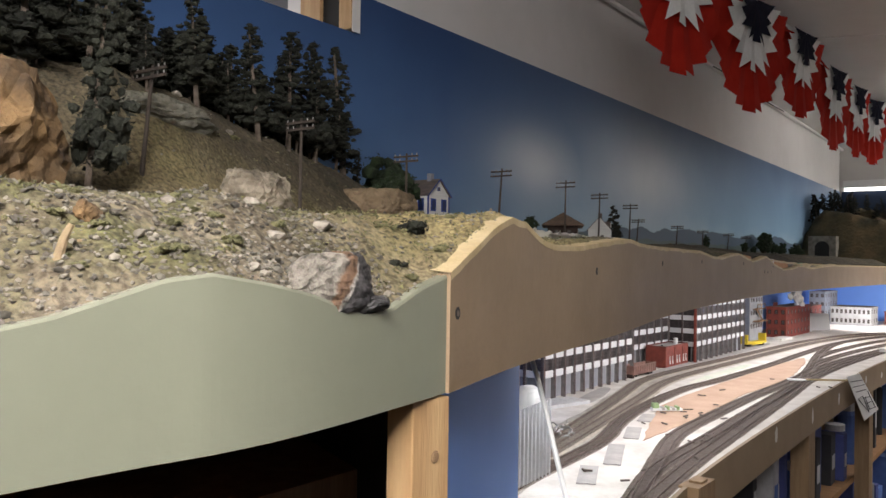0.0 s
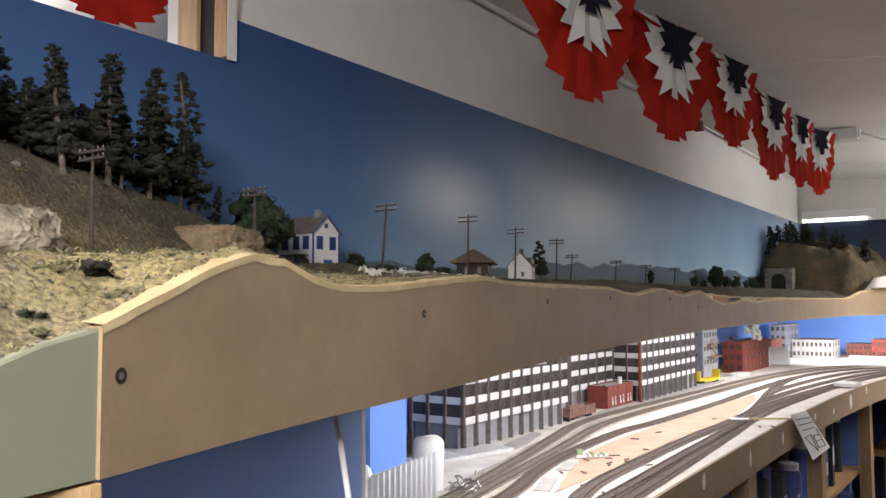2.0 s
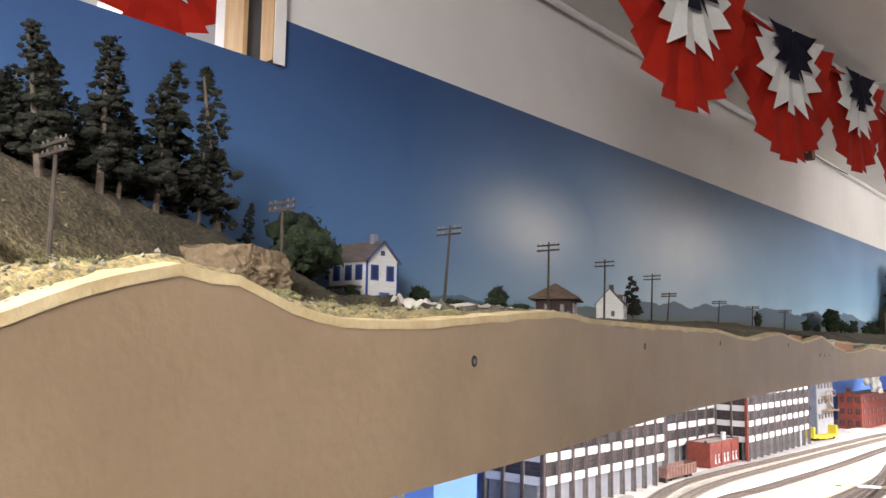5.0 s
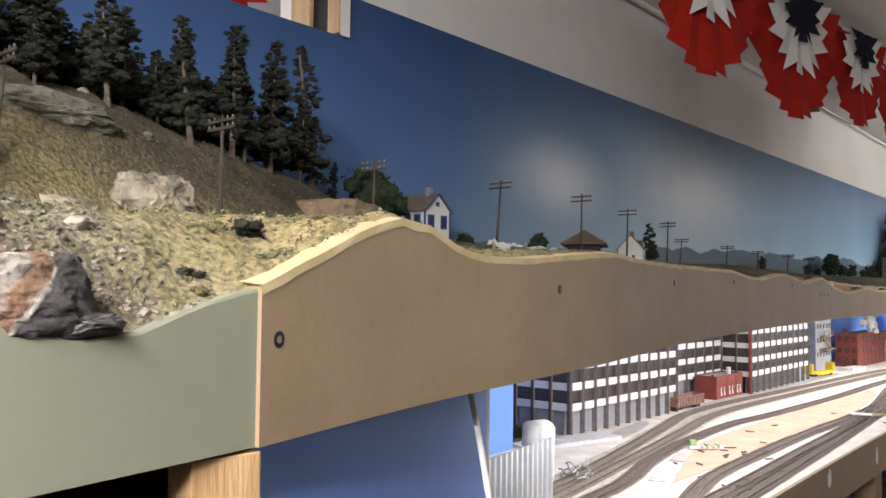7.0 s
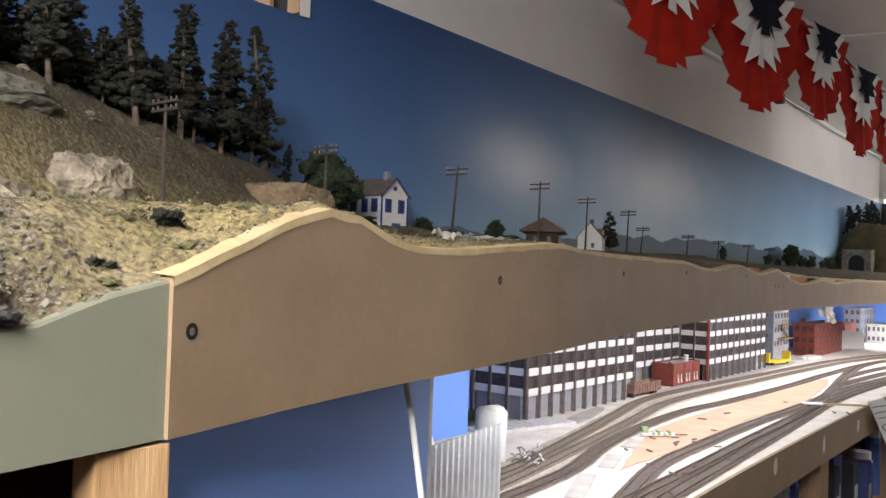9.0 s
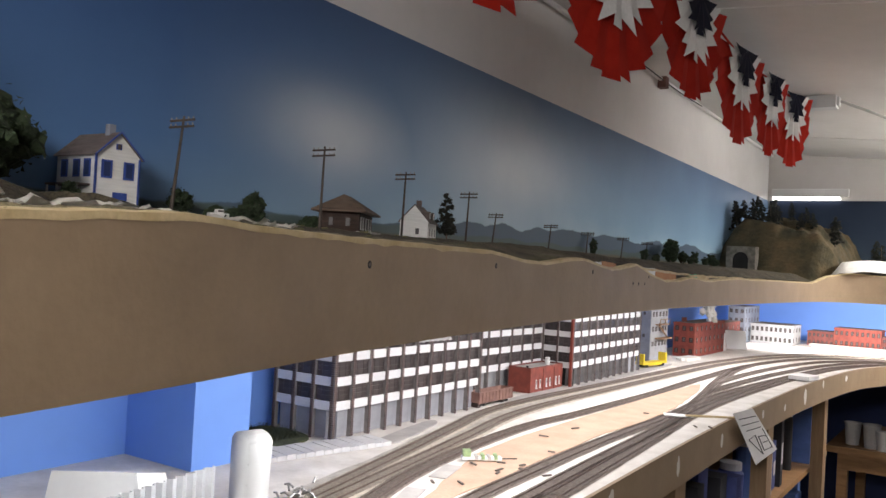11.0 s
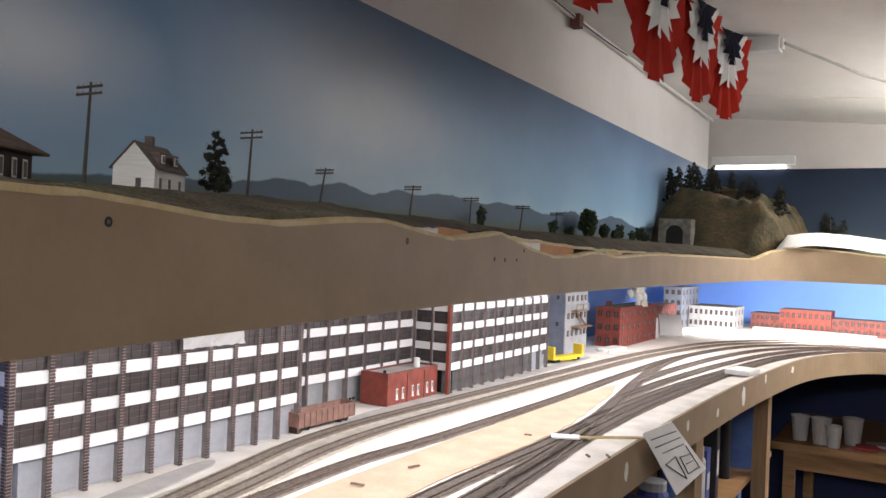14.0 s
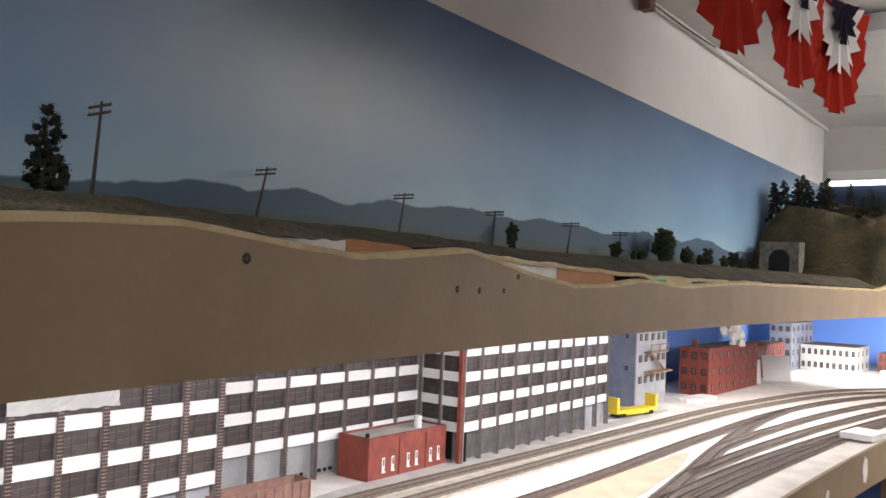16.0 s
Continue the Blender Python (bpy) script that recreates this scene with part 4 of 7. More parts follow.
for i in range(13):
    y = 3.02 + i * 0.075 + rng.uniform(-0.02, 0.02)
    h = (0.05, 0.03, 0.034, 0.098, 0.085, 0.05, 0.058, 0.045, 0.065, 0.045, 0.06, 0.045, 0.05)[i]
    t = leafy(h, h * rng.uniform(0.26, 0.36), 80 + i, "low dark green tree in a row before the backdrop", group="row of far trees", low=True)
    x = back_x(y) + rng.uniform(0.03, 0.06)
    t.matrix_basis = pose(x, y, ground_z(x, y) - 0.003)

# scrub and stones on the slopes
rng = random.Random(3)
B = [bush(0.009, 0.006, 90 + k) for k in range(4)]
for i in range(150):
    y = rng.uniform(0.02, 0.6) if i < 110 else rng.uniform(0.6, 1.8)
    d = rng.uniform(0.01, 0.12) if i < 90 else rng.uniform(0.1, 0.36)
    x = front_x(y) - d
    if 0.4 < y < 0.55 and d < 0.03:
        continue
    c = copy_thing(B[i % 4], pose(x, y, ground_z(x, y) - 0.001, 0, 0, rng.uniform(0, 360)))
    k = rng.uniform(0.25, 0.7)
    c.scale = (k, k, k)
for s in B:
    for o in (*s.children_recursive, s):
        bpy.data.objects.remove(o)
dark = bush(0.012, 0.008, 99, "dark dry brush on the crest of the bank", M_CONIFER)
dark.matrix_basis = pose(-0.306, 0.386, ground_z(-0.306, 0.386) - 0.001)
dark2 = bush(0.006, 0.004, 98, "small dead brown brush", M_CONIFER)
dark2.matrix_basis = pose(-0.283, 0.342, ground_z(-0.283, 0.342) - 0.001)

vs, fs = [], []
for i in range(8500):
    y = rng.uniform(-0.05, 0.62)
    d = abs(rng.gauss(0, 0.045)) + 0.002 if i % 4 else rng.uniform(0.005, 0.4)
    if y > 0.32 and rng.random() < 0.88:
        continue
    x = front_x(y) - d
    r = rng.uniform(0.0005, 0.0016) * (1.9 if rng.random() < 0.05 else 1)
    z = ground_z(x, y) + r * 0.2
    b = len(vs)
    for p in ICO:
        k = r * rng.uniform(0.6, 1.25)
        vs.append((x + p[0] * k, y + p[1] * k, z + p[2] * k * 0.7))
    fs += [tuple(b + j for j in f) for f in ICO_F]
me = bpy.data.meshes.new("gravel")
me.from_pydata(vs, [], fs)
me.materials.append(M_GRAVEL)
tagged(new("gravel", me), "loose pale gravel strewn over the bank", "gravel", kind="stuff")
vs, fs = [], []
for i in range(3600):
    y = rng.uniform(-0.05, 0.7)
    d = rng.uniform(0.002, 0.14) if i % 2 else rng.uniform(0.002, 0.4)
    x = front_x(y) - d
    if noise.noise(Vector((x * 14, y * 14, 4))) < -0.02:
        continue
    r = rng.uniform(0.0006, 0.0016)
    z = ground_z(x, y) + r * 0.3
    b = len(vs)
    for _ in range(5):
        c = Vector((x, y, z)) + Vector((rng.gauss(0, r), rng.gauss(0, r), abs(rng.gauss(0, r * 0.8))))
        vs += [tuple(c + Vector((rng.uniform(-r, r), rng.uniform(-r, r), rng.uniform(-r, r)))) for _k in range(3)]
    fs += [(b + 3 * j, b + 3 * j + 1, b + 3 * j + 2) for j in range(5)]
me = bpy.data.meshes.new("turf")
me.from_pydata(vs, [], fs)
me.materials.append(M_SCRUB)
tagged(new("turf", me), "olive foam turf clinging to the bank", "turf", kind="stuff")


M_EARTH = mat("brown_earth", (0.22, 0.16, 0.10), (0.14, 0.10, 0.062), 40, 0.9, 0.9, 160, fine=0.25)


def boulder(label, at, sx, sy, sz, seed, material, rz=0, rough=0.35, sub=4, facet=2.2, boxy=0.0):
    ob = part("boulder", rock(sx, sy, sz, seed, sub, rough, facet, boxy), material, at=pose(*at, 0, 0, rz))
    return tagged(ob, label, "rock", "rocks on the bank")


boulder("big ochre boulder at the forest edge", (-0.487, 0.232, 1.668), 0.037, 0.045, 0.046, 3, M_OCHRE, 20)
boulder("pale fractured cliff outcrop below the slope", (-0.556, 0.480, 1.648), 0.024, 0.033, 0.031, 8, M_CLIFF, -8, 0.26, 5, 2.4, 0.45)
boulder("pale low outcrop beside the cliff", (-0.54, 0.405, 1.634), 0.024, 0.04, 0.019, 18, M_CLIFF, 10, 0.4, 3, 3)
boulder("grey rounded ledge high on the slope", (-0.612, 0.425, 1.719), 0.026, 0.058, 0.017, 5, mat("grey_green_ledge", (0.20, 0.19, 0.155), (0.09, 0.088, 0.07), 50, 0.9, 0.9, 130, fine=0.25), 12, 0.25, 5, 2.0, 0.3)
boulder("brown earth cut at the end of the hill", (-0.645, 0.722, 1.652), 0.05, 0.042, 0.029, 12, M_EARTH, 10, 0.16, 5, 3.0, 0.85)


def bank_rock_material():
    """Pale streaked limestone that turns to a rust seam and then to dark slate."""
    m, nt, bsdf = nodes_of("banded_bank_rock")
    n, l = nt.nodes, nt.links
    tc = n.new("ShaderNodeTexCoord")
    at = n.new("ShaderNodeSeparateXYZ")
    l.new(tc.outputs["Object"], at.inputs[0])

    def noise_(scale, detail, rough=0.6):
        a_ = n.new("ShaderNodeTexNoise")
        a_.inputs["Scale"].default_value, a_.inputs["Detail"].default_value, a_.inputs["Roughness"].default_value = scale, detail, rough
        l.new(tc.outputs["Object"], a_.inputs[0])
        return a_.outputs[0]

    def math_(op, p, q):
        x = n.new("ShaderNodeMath")
        x.operation = op
        for i, v in enumerate((p, q)):
            if isinstance(v, (int, float)):
                x.inputs[i].default_value = v
            else:
                l.new(v, x.inputs[i])
        return x.outputs[0]

    seam = math_("ADD", math_("SUBTRACT", math_("MULTIPLY", at.outputs[1], 26), math_("MULTIPLY", at.outputs[2], 16)), math_("ADD", math_("MULTIPLY", noise_(60, 4), 0.35), 0.20))
    r = n.new("ShaderNodeValToRGB")
    e = r.color_ramp.elements
    e[0].position, e[0].color = 0.0, (0.27, 0.245, 0.21, 1)
    e[1].position, e[1].color = 1.0, (0.05, 0.046, 0.048, 1)
    for p, c in ((0.16, (0.33, 0.30, 0.26)), (0.22, (0.24, 0.14, 0.085)), (0.36, (0.27, 0.16, 0.10)), (0.40, (0.55, 0.52, 0.48)), (0.44, (0.07, 0.065, 0.068))):
        e.new(p).color = (*c, 1)
    l.new(seam, r.inputs[0])
    crack = n.new("ShaderNodeValToRGB")
    q = crack.color_ramp.elements
    q[0].position, q[0].color = 0.36, (0.3, 0.29, 0.28, 1)
    q[1].position, q[1].color = 0.58, (1.15, 1.14, 1.12, 1)
    l.new(noise_(170, 7, 0.7), crack.inputs[0])
    x = n.new("ShaderNodeMix")
    x.data_type, x.blend_type = "RGBA", "MULTIPLY"
    x.inputs[0].default_value = 1
    l.new(r.outputs[0], x.inputs[6])
    l.new(crack.outputs[0], x.inputs[7])
    l.new(x.outputs[2], bsdf.inputs["Base Color"])
    bsdf.inputs["Roughness"].default_value = 0.75
    bp = n.new("ShaderNodeBump")
    bp.inputs["Strength"].default_value, bp.inputs["Distance"].default_value = 1.0, 0.003
    l.new(noise_(170, 7, 0.7), bp.inputs["Height"])
    l.new(bp.outputs[0], bsdf.inputs["Normal"])
    return m


boulder("pale streaked rock with a rust seam and dark slate end", (-0.257, 0.264, 1.5885), 0.0135, 0.032, 0.0150, 23, bank_rock_material(), 5, 0.22, 5, 1.6, 0.35)
boulder("grey jagged foot of the bank rock", (-0.2525, 0.284, 1.5795), 0.007, 0.014, 0.006, 26, M_SLATE, 4, 0.4, 4, 2.4)
boulder("tan lump of stone beside the broken stump", (-0.287, 0.168, ground_z(-0.287, 0.168) + 0.001), 0.005, 0.006, 0.005, 33, M_OCHRE, 20, 0.35, 4)
for i, (x, y, s) in enumerate(((-0.305, 0.305, 0.006), (-0.292, 0.262, 0.005), (-0.325, 0.275, 0.005), (-0.31, 0.218, 0.004), (-0.335, 0.34, 0.004), (-0.345, 0.20, 0.006), (-0.66, 0.47, 0.006), (-0.645, 0.52, 0.005), (-0.60, 0.36, 0.008))):
    boulder("small pale stone on the bank", (x, y, ground_z(x, y)), s * 1.2, s, s * 0.7, 40 + i, M_STONE, i * 40, 0.35, 2)
# broken stump
st = thing("tree_stump", "broken pale wooden stump on the bank", "stump", (-0.272, 0.148, ground_z(-0.272, 0.148)))
part("trunk", tube([(0, 0, -0.003), (0.001, 0.002, 0.006), (0.002, 0.004, 0.011)], 0.0019, 7, taper=0.6), M_DRYWOOD, st)
part("snag", tube([(-0.004, 0.012, -0.001), (-0.005, 0.011, 0.006)], 0.0016, 6, taper=0.5), M_DRYWOOD, st)


# telegraph poles
def pole(x, y, top, base, lx=0.0, ly=0.0, turn=0):
    base = min(base, ground_z(x + lx, y + ly) + 0.001)
    h = top - base
    t = thing("telegraph_pole", "dark wooden telegraph pole with two crossarms", "pole", (x + lx, y + ly, base - 0.004), turn, "telegraph poles")
    c, s = math.cos(radians(-turn)), math.sin(radians(-turn))
    dx, dy = -lx * c + ly * s, -lx * s - ly * c
    part("shaft", tube([(dx * k / 3, dy * k / 3, (h + 0.004) * k / 3) for k in range(4)], 0.0020, 7, taper=0.62), M_POLE, t)
    for k, w in ((0.955, 0.0185), (0.89, 0.0185)):
        px, py, z = dx * k, dy * k, (h + 0.004) * k
        arm = part("crossarm", box(px - w, px + w, py - 0.0022, py - 0.0006, z - 0.0011, z + 0.0011), M_POLE, t)
        for q in (-0.9, -0.5, 0.5, 0.9):
            part("insulator", tube([(px + w * q, py - 0.0014, z + 0.001), (px + w * q, py - 0.0014, z + 0.0034)], 0.0007, 5), M_STEEL, arm)
    return t


for x, y, top, base, lx, ly in ((-0.542, 0.366, 1.741, 1.662, -0.006, -0.004), (-0.574, 0.547, 1.731, 1.648, 0, 0), (-0.632, 0.775, 1.727, 1.648, 0, 0), (-0.675, 1.054, 1.738, 1.643, 0.0, -0.010),
                                (-0.69, 1.282, 1.741, 1.637, 0, -0.002), (-0.748, 1.533, 1.74, 1.641, 0.0, -0.004), (-0.805, 1.81, 1.737, 1.640, 0.0, -0.006), (-0.902, 2.08, 1.717, 1.640, 0.004, -0.022),
                                (-0.885, 2.315, 1.709, 1.640, 0, -0.012), (-0.897, 2.559, 1.705, 1.638, 0, -0.006), (-0.901, 2.821, 1.705, 1.636, 0, -0.016), (-0.913, 3.054, 1.702, 1.634, 0, -0.012)):
    pole(x, y, top, base, lx, ly)


# houses
def gable_block(parent, x0, x1, y0, y1, z0, ze, zr, along_x, wall_m, roof_m, over=0.004, names=("walls", "roof")):
    bm = bmesh.new()
    mid = (y0 + y1) / 2 if along_x else (x0 + x1) / 2
    if along_x:
        v = {}
        for x in (x0, x1):
            v[x] = [bm.verts.new(p) for p in ((x, y0, z0), (x, y1, z0), (x, y1, ze), (x, mid, zr), (x, y0, ze))]
        a, b = v[x0], v[x1]
    else:
        v = {}
        for y in (y0, y1):
            v[y] = [bm.verts.new(p) for p in ((x0, y, z0), (x1, y, z0), (x1, y, ze), (mid, y, zr), (x0, y, ze))]
        a, b = v[y0], v[y1]
    bm.faces.new(a)
    bm.faces.new(b)
    for k in range(5):
        bm.faces.new((a[k], a[(k + 1) % 5], b[(k + 1) % 5], b[k]))
    bmesh.ops.recalc_face_normals(bm, faces=bm.faces)
    part(names[0], bm, wall_m, parent)
    bm = bmesh.new()
    t = 0.0016
    for s in (-1, 1):
        if along_x:
            ye = y0 - over if s < 0 else y1 + over
            zo = ze - (zr - ze) * over / ((y1 - y0) / 2)
            q = [(x0 - over, ye, zo), (x1 + over, ye, zo), (x1 + over, mid, zr), (x0 - over, mid, zr)]
        else:
            xe = x0 - over if s < 0 else x1 + over
            zo = ze - (zr - ze) * over / ((x1 - x0) / 2)
            q = [(xe, y0 - over, zo), (xe, y1 + over, zo), (mid, y1 + over, zr), (mid, y0 - over, zr)]
        lo = [bm.verts.new((a_, b_, c_ + 0.0004)) for a_, b_, c_ in q]
        hi = [bm.verts.new((a_, b_, c_ + t)) for a_, b_, c_ in q]
        bm.faces.new(lo)
        bm.faces.new(hi)
        for k in range(4):
            bm.faces.new((lo[k], lo[(k + 1) % 4], hi[(k + 1) % 4], hi[k]))
    bmesh.ops.recalc_face_normals(bm, faces=bm.faces)
    return part(names[1], bm, roof_m, parent)


def window_x(parent, x, yc, zc, w, h, name="window", frame=M_BLUETRIM, pane=M_PANE):
    f_ = part(name, box(x, x + 0.0009, yc - w / 2, yc + w / 2, zc - h / 2, zc + h / 2), frame, parent)
    part("pane", box(x + 0.0009, x + 0.0013, yc - w * 0.3, yc + w * 0.3, zc - h * 0.4, zc + h * 0.4), pane, f_)


def window_y(parent, y, xc, zc, w, h, name="window", frame=M_BLUETRIM, pane=M_PANE):
    f_ = part(name, box(xc - w / 2, xc + w / 2, y - 0.0009, y, zc - h / 2, zc + h / 2), frame, parent)
    part("pane", box(xc - w * 0.3, xc + w * 0.3, y - 0.0013, y - 0.0009, zc - h * 0.4, zc + h * 0.4), pane, f_)


g0 = 1.638
house = thing("farmhouse", "white two-storey clapboard farmhouse with blue trim", "house")
HX, HY0, HY1 = -0.809, 1.047, 1.103
gable_block(house, HX - 0.072, HX, HY0, HY1, g0 - 0.02, g0 + 0.066, g0 + 0.091, True, M_SIDING, M_ROOF, 0.0035, ("wall_shell", "roof"))
for yc in (HY0 + 0.014, HY1 - 0.014):
    window_x(house, HX, yc, g0 + 0.050, 0.0135, 0.020, pane=M_NAVY)
window_x(house, HX, (HY0 + HY1) / 2, g0 + 0.076, 0.007, 0.0065)
window_x(house, HX, (HY0 + HY1) / 2 + 0.004, g0 + 0.014, 0.018, 0.022, "door", M_BLUETRIM, M_BLUETRIM)
for xc in (HX - 0.014, HX - 0.034, HX - 0.057):
    window_y(house, HY0, xc, g0 + 0.050, 0.0125, 0.020, pane=M_NAVY)
window_y(house, HY0, HX - 0.03, g0 + 0.013, 0.01, 0.022, "door", M_BLUETRIM, M_PANE)
for yy in (HY0 - 0.0004, HY1 - 0.0016):
    part("corner_board", box(HX - 0.001, HX + 0.0012, yy, yy + 0.002, g0 - 0.01, g0 + 0.065), M_BLUETRIM, house, "blue corner board")
ym_ = (HY0 + HY1) / 2
for s in (-1, 1):
    part("rake_board", tube([(HX + 0.0042, ym_ + s * 0.0315, g0 + 0.0635), (HX + 0.0042, ym_, g0 + 0.0925)], 0.001, 4), M_BLUETRIM, house, "blue board along the gable eaves")
part("porch_roof", box(HX - 0.068, HX - 0.008, HY0 - 0.016, HY0, g0 + 0.030, g0 + 0.0322), M_ROOF, house)
for k in range(4):
    xp = HX - 0.066 + k * 0.0185
    part("porch_post", box(xp, xp + 0.0016, HY0 - 0.0155, HY0 - 0.0139, g0 - 0.01, g0 + 0.030), M_SIDING, house)
part("porch_floor", box(HX - 0.068, HX - 0.008, HY0 - 0.016, HY0, g0 - 0.01, g0 + 0.002), M_CONC, house)
part("chimney", box(HX - 0.021, HX - 0.013, ym_ - 0.004, ym_ + 0.004, g0 + 0.080, g0 + 0.102), M_GREYB, house)

station = thing("railway_station", "dark brown wooden railway station with a hipped roof", "station", (-0.78, 1.438, 1.640), 29)
part("wall_shell", box(-0.028, 0.028, -0.053, 0.053, -0.008, 0.029), M_DARKWOOD, station)
bm = bmesh.new()
lo = [bm.verts.new(p) for p in ((-0.039, -0.0645, 0.0275), (0.039, -0.0645, 0.0275), (0.039, 0.0645, 0.0275), (-0.039, 0.0645, 0.0275))]
lip = [bm.verts.new((v.co.x, v.co.y, 0.0297)) for v in lo]
ra, rb = bm.verts.new((0, -0.03, 0.054)), bm.verts.new((0, 0.03, 0.054))
bm.faces.new(lo)
for k in range(4):
    bm.faces.new((lo[k], lo[(k + 1) % 4], lip[(k + 1) % 4], lip[k]))
bm.faces.new((lip[0], lip[1], ra))
bm.faces.new((lip[1], lip[2], rb, ra))
bm.faces.new((lip[2], lip[3], rb))
bm.faces.new((lip[3], lip[0], ra, rb))
bmesh.ops.recalc_face_normals(bm, faces=bm.faces)
part("roof", bm, M_BROWNROOF, station)
for yc in (-0.04, -0.022, 0.0, 0.022, 0.04):
    window_x(station, 0.028, yc, 0.013, 0.008, 0.018, "window", M_SIDING, M_PANE)
for xc in (-0.012, 0.012):
    window_y(station, -0.053, xc, 0.014, 0.01, 0.014, "window", M_DARKWOOD, M_PANE)
part("platform", box(0.0285, 0.05, -0.075, 0.08, -0.008, 0.001), M_CONC, station)

cottage = thing("cottage", "small white cottage with a dark dormered roof", "house", (-0.8055, 1.654, 1.639), 24)
gable_block(cottage, -0.0235, 0.0235, -0.038, 0.038, -0.008, 0.031, 0.057, False, M_SIDING, M_ROOF, 0.003, ("wall_shell", "roof"))
window_y(cottage, -0.038, 0.006, 0.014, 0.01, 0.012, frame=M_SIDING)
for yc in (-0.026, -0.004, 0.022):
    window_x(cottage, 0.0235, yc, 0.014, 0.009, 0.015, frame=M_SIDING)
for yc in (-0.018, 0.014):
    part("dormer", box(0.004, 0.0225, yc - 0.007, yc + 0.007, 0.034, 0.048), M_ROOF, cottage)
    window_x(cottage, 0.0225, yc, 0.041, 0.008, 0.009, frame=M_SIDING)
part("chimney", box(-0.004, 0.004, -0.008, 0.0, 0.05, 0.067), M_ROOF, cottage)

truck = thing("toy_truck", "tiny white pickup truck parked beside the pole", "truck", (-0.715, 1.14, ground_z(-0.715, 1.14) + 0.001), 75)
truck.scale = (0.72, 0.72, 0.72)
part("body", box(-0.016, 0.016, -0.006, 0.006, 0.002, 0.007, 0.001), M_SIDING, truck)
part("cab", box(-0.004, 0.007, -0.0055, 0.0055, 0.007, 0.013, 0.001), M_SIDING, truck)
part("window", box(-0.003, 0.006, -0.0058, 0.0058, 0.0085, 0.0115), M_PANE, truck)
for a in (-0.010, 0.010):
    for b in (-0.006, 0.006):
        part("wheel", tube([(a, b - 0.001, 0.0025), (a, b + 0.001, 0.0025)], 0.0026, 8), M_BLACK, truck)

# torn white plaster sheets
for i, (x, y, w, l) in enumerate(((-0.405, 0.71, 0.03, 0.03), (-0.435, 0.785, 0.05, 0.07), (-0.445, 0.845, 0.04, 0.045), (-0.45, 0.92, 0.03, 0.06), (-0.475, 0.985, 0.025, 0.05))):
    bm = bmesh.new()
    gr = []
    for a in range(13):
        gr.append([bm.verts.new((x + w * (b / 8 - 0.5) * (0.6 + 0.6 * noise.noise(Vector((a * 0.7, i, 1)))), y + l * (a / 12 - 0.5) + 0.004 * noise.noise(Vector((b, i * 2, 7))),
                                 ground_z(x + w * (b / 8 - 0.5), y + l * (a / 12 - 0.5)) + 0.005 + 0.006 * noise.noise(Vector((a * 0.5, b * 0.5, i * 5))))) for b in range(9)])
    for a, b in zip(gr, gr[1:]):
        for k in range(8):
            bm.faces.new((a[k], b[k], b[k + 1], a[k + 1]))
    bmesh.ops.solidify(bm, geom=bm.faces[:], thickness=0.0015)
    tagged(part("plaster_sheet", bm, M_PLASTER, smooth=True), "torn sheet of white plaster cloth on bare ground", "plaster sheet", "plaster scraps")

# open gaps behind the dips of the front board: plywood, plaster and card edges
M_ORANGE = mat("orange_plywood", (0.50, 0.23, 0.085), (0.42, 0.18, 0.06), 15, 0.7, 0.2)
M_EMERALD = mat("green_tape", (0.05, 0.42, 0.20), (0.04, 0.36, 0.17), 20, 0.5)
for ya, yb, material, name, lab in ((1.785, 1.883, M_PLASTER, "plaster_edge", "white plaster edge showing behind the fascia"), (1.884, 1.975, M_ORANGE, "plywood_riser", "bare orange plywood riser behind the fascia"),
                                    (2.115, 2.27, M_PLASTER, "plaster_edge", "white plaster edge showing behind the fascia"), (2.271, 2.43, M_ORANGE, "plywood_riser", "bare orange plywood riser behind the fascia"),
                                    (2.535, 2.605, M_EMERALD, "tape_strip", "bright green tape on the bare riser"), (2.606, 2.71, M_CREAM, "card_web", "cream cardboard web behind the fascia")):
    bm = bmesh.new()
    cols = []
    for k in range(9):
        y = ya + (yb - ya) * k / 8
        x = front_x(y) - 0.0235
        zt = ground_z(x - 0.004, y) - 0.0004
        cols.append([bm.verts.new(p) for p in ((x, y, 1.561), (x, y, zt), (x - 0.006, y, zt), (x - 0.006, y, 1.561))])
    for a, b in zip(cols, cols[1:]):
        for q in range(4):
            bm.faces.new((a[q], b[q], b[(q + 1) % 4], a[(q + 1) % 4]))
    bm.faces.new(cols[0])
    bm.faces.new(cols[-1])
    tagged(part(name, bm, material), lab, "scenery support")
bm = bmesh.new()
cols = []
for k in range(60):
    y = 2.10 + k * 0.02
    x = front_x(y) - 0.025
    z = ground_z(x, y) - 0.0012 + 0.001 * noise.noise(Vector((y * 30, 0, 3)))
    cols.append([bm.verts.new(p) for p in ((x + 0.0035, y, z - 0.0045), (x + 0.0035, y, z), (x - 0.006, y, z + 0.0006), (x - 0.006, y, z - 0.0045))])
for a, b in zip(cols, cols[1:]):
    for q in range(4):
        bm.faces.new((a[q], b[q], b[(q + 1) % 4], a[(q + 1) % 4]))
tagged(part("foam_edge", bm, M_CREAM), "cream cut edge of the foam scenery base", "foam board")


